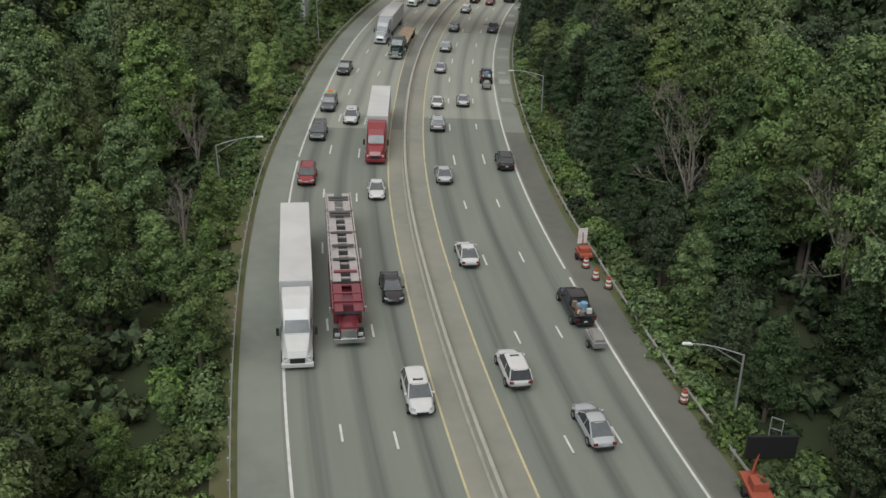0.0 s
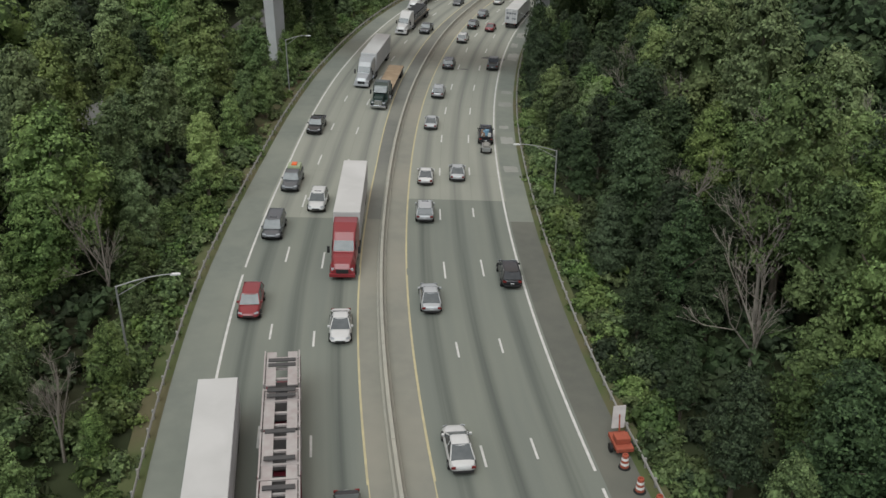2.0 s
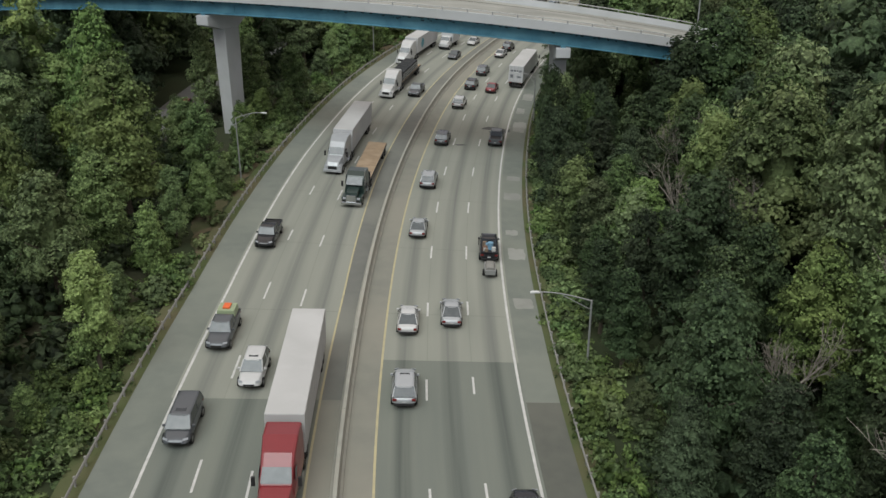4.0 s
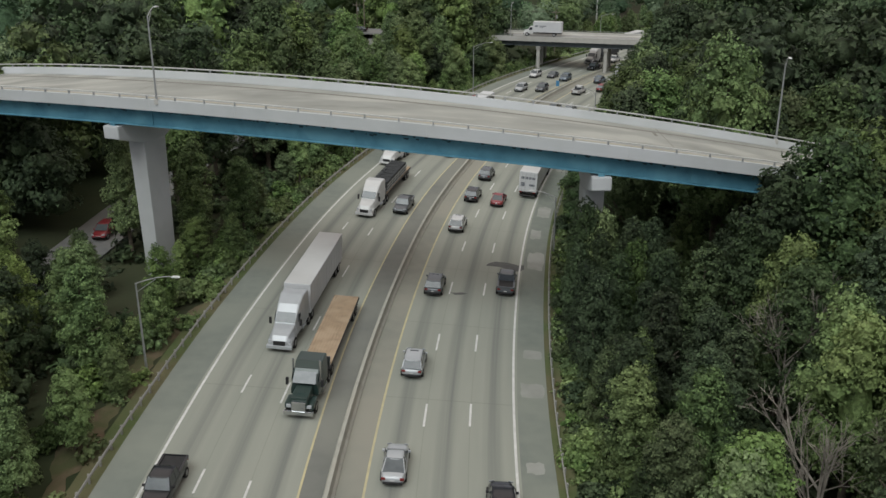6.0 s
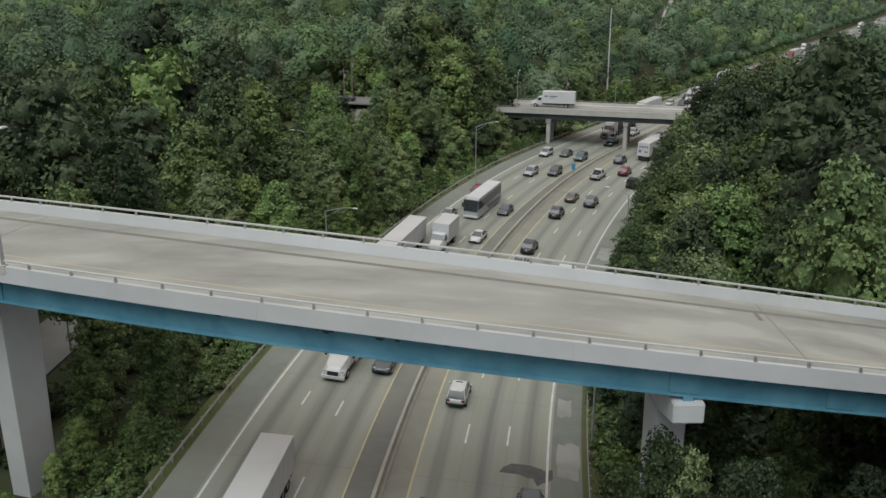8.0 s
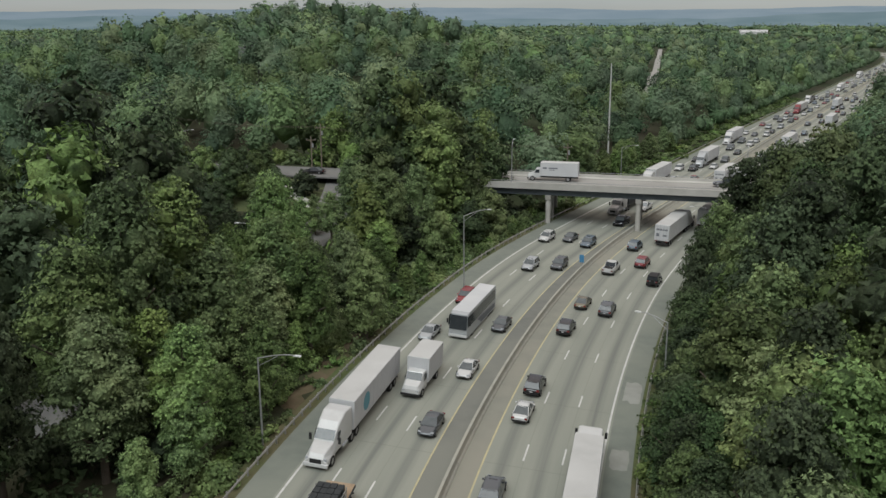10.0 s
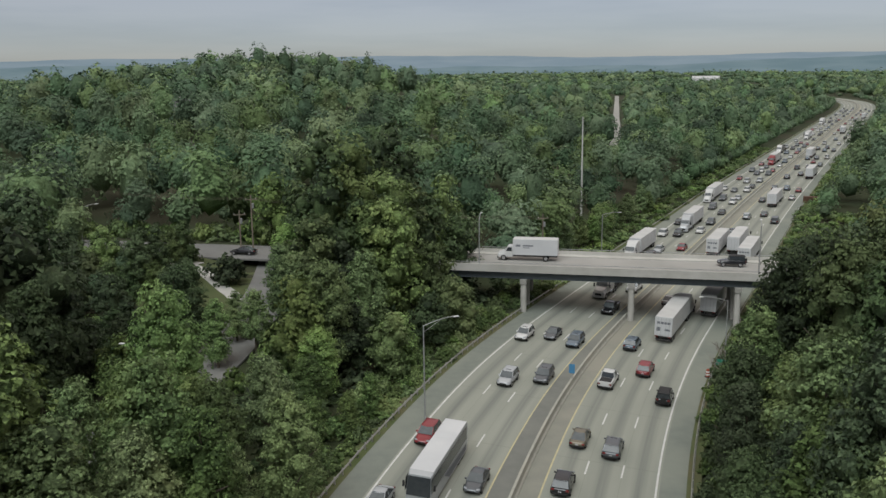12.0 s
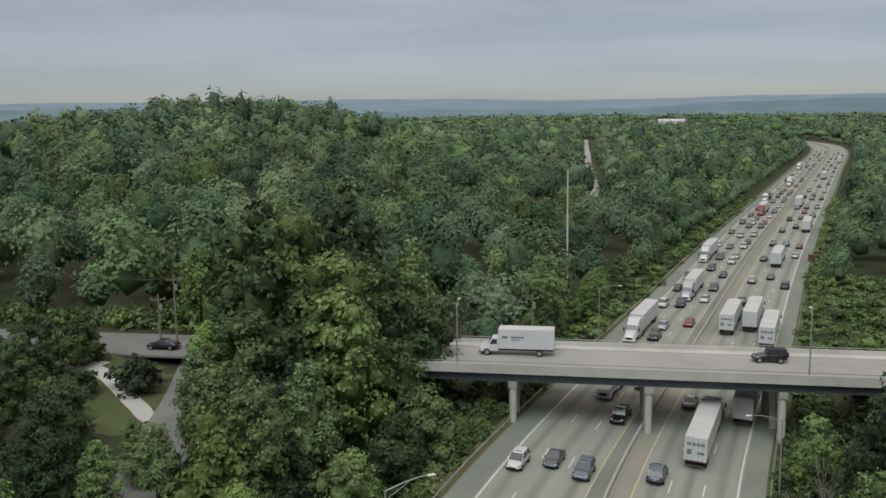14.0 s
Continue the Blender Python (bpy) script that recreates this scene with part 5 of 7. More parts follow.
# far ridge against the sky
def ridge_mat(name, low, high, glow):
    """Wooded slopes far off: long uneven bands of two hazy tones, the haze painted on as emission."""
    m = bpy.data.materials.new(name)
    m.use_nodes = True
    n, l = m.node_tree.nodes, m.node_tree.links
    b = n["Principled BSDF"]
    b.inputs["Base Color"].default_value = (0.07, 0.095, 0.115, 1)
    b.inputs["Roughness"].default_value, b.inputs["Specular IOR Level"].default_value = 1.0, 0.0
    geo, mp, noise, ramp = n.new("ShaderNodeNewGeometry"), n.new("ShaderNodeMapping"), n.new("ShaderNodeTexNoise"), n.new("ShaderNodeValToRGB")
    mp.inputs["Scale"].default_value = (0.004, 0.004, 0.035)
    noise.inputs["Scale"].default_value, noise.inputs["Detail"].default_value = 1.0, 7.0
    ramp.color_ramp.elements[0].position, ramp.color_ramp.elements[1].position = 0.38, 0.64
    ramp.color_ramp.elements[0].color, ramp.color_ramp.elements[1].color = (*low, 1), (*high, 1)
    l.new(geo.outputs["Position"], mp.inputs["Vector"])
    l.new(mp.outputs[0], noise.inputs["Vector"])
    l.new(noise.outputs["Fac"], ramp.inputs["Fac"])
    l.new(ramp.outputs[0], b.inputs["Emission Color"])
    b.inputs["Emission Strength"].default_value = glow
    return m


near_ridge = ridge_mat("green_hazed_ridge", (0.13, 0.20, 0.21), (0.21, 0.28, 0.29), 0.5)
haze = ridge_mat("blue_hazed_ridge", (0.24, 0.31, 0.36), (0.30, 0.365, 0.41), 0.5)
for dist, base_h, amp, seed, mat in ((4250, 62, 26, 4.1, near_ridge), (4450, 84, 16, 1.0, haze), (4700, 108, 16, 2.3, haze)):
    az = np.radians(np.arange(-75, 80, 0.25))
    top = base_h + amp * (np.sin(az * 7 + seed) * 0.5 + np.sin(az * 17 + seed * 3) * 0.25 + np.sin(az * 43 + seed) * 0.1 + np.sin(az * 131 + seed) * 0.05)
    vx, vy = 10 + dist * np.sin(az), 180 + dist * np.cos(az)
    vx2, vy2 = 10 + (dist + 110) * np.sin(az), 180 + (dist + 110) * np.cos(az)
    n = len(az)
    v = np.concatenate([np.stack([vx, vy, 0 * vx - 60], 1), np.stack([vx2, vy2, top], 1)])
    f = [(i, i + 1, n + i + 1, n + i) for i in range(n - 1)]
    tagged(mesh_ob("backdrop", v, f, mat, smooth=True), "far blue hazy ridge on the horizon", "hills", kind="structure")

# ---- vehicles ----
def paint(name, col, rough=0.32, metal=0.0):
    return material(name, col, rough, metal, second=tuple(c * 0.88 for c in col), scale=1.4, amount=0.5, spec=0.5, coat=0.35)


PAINT = {
    "white": paint("white_car_paint", (0.53, 0.535, 0.53)), "silver": paint("silver_car_paint", (0.40, 0.42, 0.435), 0.42, 0.2),
    "grey": paint("dark_grey_car_paint", (0.10, 0.11, 0.12), 0.35, 0.3), "black": paint("black_car_paint", (0.012, 0.013, 0.016), 0.25),
    "red": paint("deep_red_car_paint", (0.21, 0.02, 0.026)), "brown": paint("bronze_car_paint", (0.16, 0.14, 0.10), 0.35, 0.3),
    "blue": paint("slate_blue_car_paint", (0.13, 0.17, 0.21), 0.35, 0.3), "darkgreen": paint("dark_green_car_paint", (0.02, 0.04, 0.035)),
    "orange": paint("safety_orange_paint", (0.75, 0.13, 0.025), 0.55), "maroon": paint("maroon_truck_paint", (0.15, 0.022, 0.034)),
    "palegreen": paint("faded_green_machine_paint", (0.30, 0.36, 0.22), 0.6),
}
glass_dark = material("tinted_vehicle_glass", (0.030, 0.036, 0.041), 0.12, second=(0.05, 0.056, 0.06), scale=2.5, spec=0.5)
# base colour raised to stand for reflected sky and the cabin behind
glass_mid = material("vehicle_windscreen_glass", (0.085, 0.098, 0.104), 0.12, second=(0.13, 0.145, 0.15), scale=2.0, spec=0.5)
rubber = material("tyre_rubber", (0.018, 0.018, 0.018), 0.85, second=(0.03, 0.03, 0.029), scale=6)
alloy = material("alloy_rim", (0.42, 0.42, 0.43), 0.35, 0.8)
trim_black = material("black_plastic_trim", (0.022, 0.022, 0.023), 0.6, second=(0.035, 0.035, 0.035), scale=3)
chrome = material("dull_chrome", (0.55, 0.56, 0.57), 0.22, 0.95)
lamp_clear = material("clear_headlamp", (0.36, 0.38, 0.40), 0.15, spec=0.7)
lamp_red = material("red_tail_lamp", (0.16, 0.018, 0.018), 0.25, spec=0.5)
trailer_white = material("white_trailer_skin", (0.51, 0.52, 0.53), 0.5, second=(0.45, 0.46, 0.465), scale=0.6, third=(0.55, 0.555, 0.56), scale3=0.3)
trailer_roof = material("pale_trailer_roof", (0.47, 0.47, 0.46), 0.7, second=(0.39, 0.39, 0.38), scale=0.5, third=(0.51, 0.51, 0.50), scale3=0.25)
frame_grey = material("chassis_grey", (0.06, 0.06, 0.062), 0.7, second=(0.09, 0.085, 0.08), scale=2)
deck_wood = material("weathered_deck_planks", (0.32, 0.235, 0.155), 0.9, second=(0.22, 0.165, 0.11), scale=1.2, third=(0.38, 0.29, 0.20), scale3=0.5)
plate_mat = material("pale_plate", (0.5, 0.5, 0.5), 0.6)
bar_grey = material("grey_lettering", (0.16, 0.17, 0.19), 0.6)
bar_blue = material("blue_lettering", (0.12, 0.30, 0.36), 0.6)
tarp = material("dark_tarpaulin", (0.03, 0.034, 0.036), 0.75, second=(0.05, 0.052, 0.054), scale=1.5, bump=0.4, bump_scale=3)


def loft(bm, stations, seg=4, close=True):
    """A skin through cross-sections: rows of (y, z_low, z_high, half width at the sill, half width at the top, rounding)."""
    rings = []
    for y, z0, z1, w0, w1, r in stations:
        r = min(r, (z1 - z0) * 0.45, w1 * 0.45)
        pts = [(-w0, z0), (-max(w0, w1), z0 + (z1 - z0) * 0.45), (-w1, z1 - r)]
        pts += [(-w1 + r * (1 - math.cos(a)), z1 - r + r * math.sin(a)) for a in (math.pi / 4, math.pi / 2)]
        pts += [(-x, z) for x, z in reversed(pts)]
        rings.append([bm.verts.new((x, y, z)) for x, z in pts])
    n = len(rings[0])
    for a, b in zip(rings, rings[1:]):
        for i in range(n):
            j = (i + 1) % n
            bm.faces.new((a[i], b[i], b[j], a[j]))
    if close:
        bm.faces.new(rings[0])
        bm.faces.new(rings[-1][::-1])
    bmesh.ops.recalc_face_normals(bm, faces=bm.faces)


WHEELS = {}


def wheel_meshes(r, w):
    if (r, w) not in WHEELS:
        b = bmesh.new()
        prof = [(-w / 2, r * 0.62), (-w / 2, r * 0.93), (-w * 0.36, r), (w * 0.36, r), (w / 2, r * 0.93), (w / 2, r * 0.62)]
        n = 16
        rings = [[b.verts.new((x, rr * math.cos(2 * math.pi * i / n), rr * math.sin(2 * math.pi * i / n))) for i in range(n)] for x, rr in prof]
        for a, c in zip(rings, rings[1:]):
            for i in range(n):
                b.faces.new((a[i], a[(i + 1) % n], c[(i + 1) % n], c[i]))
        bmesh.ops.recalc_face_normals(b, faces=b.faces)
        tm = bpy.data.meshes.new("tyre")
        b.to_mesh(tm)
        b.free()
        tm.materials.append(rubber)
        b = bmesh.new()
        for x in (-w * 0.44, w * 0.44):
            c = b.verts.new((x * 1.05, 0, 0))
            ring = [b.verts.new((x, r * 0.63 * math.cos(2 * math.pi * i / 10), r * 0.63 * math.sin(2 * math.pi * i / 10))) for i in range(10)]
            for i in range(10):
                b.faces.new((c, ring[i], ring[(i + 1) % 10]))
        rm = bpy.data.meshes.new("rim")
        b.to_mesh(rm)
        b.free()
        rm.materials.append(alloy)
        WHEELS[(r, w)] = (tm, rm)
    return WHEELS[(r, w)]


def wheel(parent, x, y, r=0.34, w=0.22, rim=True):
    tm, rm = wheel_meshes(r, w)
    e = new("wheel", tm)
    e.parent = parent
    e.matrix_local = pose(x, y, r)
    if rim:
        k = new("rim", rm)
        k.parent = e
    return e


def slab(name, parent, mat, x0, x1, y0, y1, z0, z1, bevel=0.0, taper=(1, 1), shift=(0, 0), label=""):
    b = bmesh.new()
    box(b, x0, x1, y0, y1, z0, z1, bevel, taper, shift)
    return part(name, b, mat, parent, label)


def quad(name, parent, mat, pts, thick=0.012, label=""):
    """A flat piece through four points, a little thick."""
    p = [Vector(v) for v in pts]
    n = (p[1] - p[0]).cross(p[3] - p[0]).normalized() * thick
    b = bmesh.new()
    lo, hi = [b.verts.new(v) for v in p], [b.verts.new(v + n) for v in p]
    b.faces.new(lo[::-1])
    b.faces.new(hi)
    for i in range(4):
        j = (i + 1) % 4
        b.faces.new((lo[i], lo[j], hi[j], hi[i]))
    return part(name, b, mat, parent, label)


def rounded(ob, on=True):
    """Rounds pressed sheet metal."""
    if on:
        k = ob.modifiers.new("round", "SUBSURF")
        k.levels = k.render_levels = 1
    return ob


def car(shape, tint, label, category="car", fine=True):
    """A car that faces +y: lofted body, glazed cabin, roof, lamps, mirrors and wheels."""
    mat = PAINT[tint]
    g = empty("car" if shape != "pickup" else "pickup_truck", label=label, category=category)
    W = {"sedan": 0.92, "suv": 0.97, "van": 0.99, "pickup": 1.0, "jeep": 0.95}[shape]
    L = {"sedan": 4.8, "suv": 4.75, "van": 5.1, "pickup": 5.7, "jeep": 4.5}[shape]
    h = L / 2
    belt = {"sedan": 0.93, "suv": 1.08, "van": 1.05, "pickup": 1.12, "jeep": 1.15}[shape]
    top = {"sedan": 1.45, "suv": 1.72, "van": 1.76, "pickup": 1.84, "jeep": 1.85}[shape]
    hood = belt - (0.06 if shape in ("suv", "van", "pickup", "jeep") else 0.04)
    low = 0.24 if shape == "sedan" else 0.32
    tail = belt if shape not in ("sedan",) else belt + 0.02
    b = bmesh.new()
    loft(b, [(-h, low + 0.24, belt - 0.26, W * 0.66, W * 0.62, 0.08), (-h + 0.10, low + 0.08, tail - 0.09, W * 0.84, W * 0.76, 0.1), (-h + 0.34, low + 0.02, tail - 0.02, W * 0.95, W * 0.86, 0.12), (-h + 0.8, low, tail, W, W * 0.91, 0.12),
             (-0.4, low, belt, W, W * 0.92, 0.1), (h - 1.55, low, belt - 0.01, W, W * 0.90, 0.12), (h - 0.85, low, hood - 0.04, W, W * 0.85, 0.15), (h - 0.38, low + 0.02, hood - 0.13, W * 0.94, W * 0.76, 0.15), (h - 0.12, low + 0.08, hood - 0.24, W * 0.82, W * 0.62, 0.12), (h, low + 0.18, hood - 0.38, W * 0.62, W * 0.48, 0.08)])
    rounded(part("body", b, mat, g, smooth=True), fine)
    # cabin: base and roof outlines
    if shape == "sedan":
        y0, y1, y2, y3 = -h + 0.55, -h + 1.62, 0.22, h - 1.22
    elif shape in ("suv",):
        y0, y1, y2, y3 = -h + 0.14, -h + 0.62, 0.35, h - 1.22
    elif shape == "van":
        y0, y1, y2, y3 = -h + 0.08, -h + 0.35, 0.75, h - 1.0
    elif shape == "jeep":
        y0, y1, y2, y3 = -h + 0.15, -h + 0.25, 0.25, h - 1.75
    else:
        y0, y1, y2, y3 = -0.75, -0.55, 0.75, h - 1.6
    wb, wt = W * 0.88, W * (0.66 if shape == "sedan" else 0.73)
    zb, zt = belt - 0.03, top - 0.05
    base = [Vector(v) for v in ((-wb, y0, zb), (wb, y0, zb), (wb, y3, zb), (-wb, y3, zb))]
    roof = [Vector(v) for v in ((-wt, y1, zt), (wt, y1, zt), (wt, y2, zt), (-wt, y2, zt))]
    for nm, i, j, m in (("rear_window", 0, 1, glass_mid if shape == "sedan" else glass_dark), ("side_window", 1, 2, glass_dark), ("windscreen", 2, 3, glass_mid), ("side_window", 3, 0, glass_dark)):
        quad(nm, g, m, (base[i], base[j], roof[j], roof[i]), 0.02)
    b = bmesh.new()
    loft(b, [(y1 - 0.14, zt - 0.06, zt - 0.02, wt * 0.9, wt * 0.8, 0.02), (y1 + 0.1, zt - 0.04, top - 0.02, wt + 0.02, wt * 0.90, 0.04), (y1 + 0.45, zt - 0.03, top + 0.02, wt + 0.03, wt * 0.90, 0.05), (y2 - 0.35, zt - 0.03, top + 0.02, wt + 0.03, wt * 0.90, 0.05), (y2 - 0.05, zt - 0.04, top - 0.02, wt + 0.01, wt * 0.88, 0.04), (y2 + 0.12, zt - 0.06, zt - 0.02, wt * 0.9, wt * 0.8, 0.02)])
    rf = rounded(part("roof", b, mat if shape != "jeep" else trim_black, g, smooth=True), fine and shape != "jeep")
    if shape in ("suv", "van") and tint in ("white", "silver", "grey", "blue"):
        slab("sunroof", rf, glass_dark, -wt * 0.5, wt * 0.5, y2 - 0.95, y2 - 0.3, top + 0.002, top + 0.012)
    for i in range(4):
        if not fine:
            break
        b = bmesh.new()
        tube(b, base[i] + Vector((0, 0, -0.02)), roof[i], 0.055, 0.045, 5)
        part("pillar", b, mat, g)
    for sx in (-1, 1):
        b = bmesh.new()
        ym = (y1 + y2) / 2 - 0.1
        tube(b, (sx * wb, ym, zb), (sx * wt, ym, zt), 0.05, 0.04, 4)
        part("pillar", b, mat, g)
        if fine:
            slab("mirror", g, mat, sx * (W + 0.02) - 0.1, sx * (W + 0.02) + 0.1, y3 - 0.45, y3 - 0.28, belt - 0.02, belt + 0.13, 0.03)
        quad("headlight", g, lamp_clear, ((sx * W * 0.52, h - 0.10, hood - 0.29), (sx * W * 0.86, h - 0.26, hood - 0.27), (sx * W * 0.86, h - 0.34, hood - 0.13), (sx * W * 0.52, h - 0.18, hood - 0.15)), 0.03 * sx)
        slab("tail_light", g, lamp_red, min(sx * W * 0.56, sx * W * 0.88), max(sx * W * 0.56, sx * W * 0.88), -h - 0.0, -h + 0.1, belt - 0.30, belt - 0.12, 0.02)
        for yw in (-h + 0.92, h - 0.92):
            wheel(g, sx * (W - 0.10), yw, 0.34 if shape == "sedan" else 0.38, 0.23, fine)
    slab("grille", g, trim_black, -W * 0.42, W * 0.42, h - 0.06, h + 0.015, low + 0.2, hood - 0.36, 0.02)
    slab("bumper", g, trim_black, -W * 0.74, W * 0.74, -h - 0.04, -h + 0.1, low + 0.08, low + 0.25, 0.03)
    if fine:
        slab("number_plate", g, plate_mat, -0.16, 0.16, -h - 0.05, -h - 0.03, low + 0.34, low + 0.46)
    if shape == "pickup":
        # open bed: floor and walls over the lofted tail
        slab("bed_floor", g, trim_black, -W * 0.74, W * 0.74, -h + 0.12, -0.85, belt + 0.0, belt + 0.012)
        for sx in (-1, 1):
            slab("bed_side", g, mat, min(sx * W * 0.76, sx * W * 0.93), max(sx * W * 0.76, sx * W * 0.93), -h + 0.08, -0.78, belt - 0.05, belt + 0.10, 0.03)
        slab("tailgate", g, mat, -W * 0.88, W * 0.88, -h + 0.02, -h + 0.12, belt - 0.2, belt + 0.10, 0.02)
    if shape == "jeep":
        b = bmesh.new()
        tube(b, (0.1, -h - 0.02, 0.95), (0.1, -h - 0.24, 0.95), 0.38, 0.38, 14)
        part("spare_wheel", b, rubber, g)
    return g


def tractor(tint, label, style="aero", y_shift=0.0, parent=None):
    """The cab end of a lorry, facing +y, front bumper at y = 0 (the trailer goes behind)."""
    g = parent
    m = PAINT[tint]
    up = 1.0
    o = y_shift
    if style == "aero":
        b = bmesh.new()
        loft(b, [(o - 2.1, 0.75, 1.95, 1.1, 0.98, 0.12), (o - 1.2, 0.6, 1.82, 1.14, 0.92, 0.16), (o - 0.35, 0.5, 1.55, 1.12, 0.80, 0.2), (o - 0.05, 0.55, 1.15, 0.98, 0.72, 0.12)])
        part("bonnet", b, m, g)
        b = bmesh.new()
        loft(b, [(o - 6.1, 0.95, 3.75, 1.22, 1.14, 0.14), (o - 4.6, 0.95, 3.85, 1.22, 1.12, 0.16), (o - 3.4, 0.95, 3.35, 1.2, 1.05, 0.2), (o - 2.75, 0.95, 2.78, 1.16, 1.0, 0.14), (o - 2.0, 0.9, 1.98, 1.12, 0.98, 0.1)])
        cab = part("cab", b, m, g)
    else:
        slab("bonnet", g, m, -0.72, 0.72, o - 2.3, o - 0.15, 0.85, 1.82, 0.1, (0.92, 0.98))
        for sx in (-1, 1):
            slab("mudguard", g, m, min(sx * 0.7, sx * 1.18), max(sx * 0.7, sx * 1.18), o - 1.75, o - 0.25, 0.75, 1.22, 0.12)
        b = bmesh.new()
        loft(b, [(o - 5.6, 0.95, 3.1, 1.2, 1.12, 0.12), (o - 4.0, 0.95, 3.15, 1.2, 1.12, 0.12), (o - 3.1, 0.95, 2.85, 1.18, 1.05, 0.12), (o - 2.3, 0.95, 1.92, 1.12, 1.0, 0.08)])
        cab = part("cab", b, m, g)
    quad("windscreen", g, glass_mid, ((0.95, o - 2.05, 2.06), (-0.95, o - 2.05, 2.06), (-0.88, o - 2.70, 2.80), (0.88, o - 2.70, 2.80)), 0.03)
    for sx in (-1, 1):
        quad("side_window", g, glass_dark, ((sx * 1.155, o - 2.45, 1.98), (sx * 1.165, o - 3.35, 1.98), (sx * 1.13, o - 3.35, 2.62), (sx * 1.10, o - 2.78, 2.62)), 0.02 * sx)
        slab("mirror", g, trim_black, sx * 1.42 - 0.12, sx * 1.42 + 0.12, o - 2.35, o - 2.2, 1.75, 2.4, 0.03)
        slab("headlight", g, lamp_clear, min(sx * 0.62, sx * 1.0), max(sx * 0.62, sx * 1.0), o - 0.32, o - 0.12, 0.95, 1.18, 0.04)
        b = bmesh.new()
        tube(b, (sx * 1.0, o - 4.9, 0.75), (sx * 1.0, o - 3.5, 0.75), 0.33, 0.33, 12)
        part("fuel_tank", b, chrome, g)
        wheel(g, sx * 1.05, o - 1.25, 0.52, 0.32)
        for yw in (o - 6.3, o - 7.6):
            wheel(g, sx * 0.95, yw, 0.52, 0.58)
        if style != "aero":
            b = bmesh.new()
            tube(b, (sx * 1.1, o - 3.0, 1.0), (sx * 1.1, o - 3.0, 3.7), 0.09, 0.09, 8)
            part("exhaust_stack", b, chrome, g)
    slab("grille", g, chrome if style != "aero" else trim_black, -0.55, 0.55, o - 0.14, o + 0.03, 0.72, 1.5 if style != "aero" else 1.12, 0.03)
    slab("bumper", g, chrome if style != "aero" else m, -1.18, 1.18, o - 0.25, o + 0.1, 0.38, 0.72, 0.06)
    slab("chassis", g, frame_grey, -0.45, 0.45, o - 8.2, o - 0.6, 0.62, 0.92)
    slab("fifth_wheel", g, frame_grey, -0.5, 0.5, o - 7.3, o - 6.4, 0.92, 1.12)


def trailer_gear(g, y_rear, y_front):
    for sx in (-1, 1):
        for yw in (y_rear + 1.5, y_rear + 2.8):
            wheel(g, sx * 0.95, yw, 0.52, 0.56)
        slab("landing_leg", g, frame_grey, sx * 0.75 - 0.08, sx * 0.75 + 0.08, y_front - 2.9, y_front - 2.7, 0.25, 1.15)
        slab("tail_light", g, lamp_red, sx * 0.95 - 0.2, sx * 0.95 + 0.2, y_rear - 0.03, y_rear + 0.03, 1.0, 1.12)
    slab("underride_bar", g, frame_grey, -1.15, 1.15, y_rear + 0.02, y_rear + 0.12, 0.5, 0.62)
    slab("trailer_frame", g, frame_grey, -0.55, 0.55, y_rear + 0.2, y_front - 0.4, 0.85, 1.15)


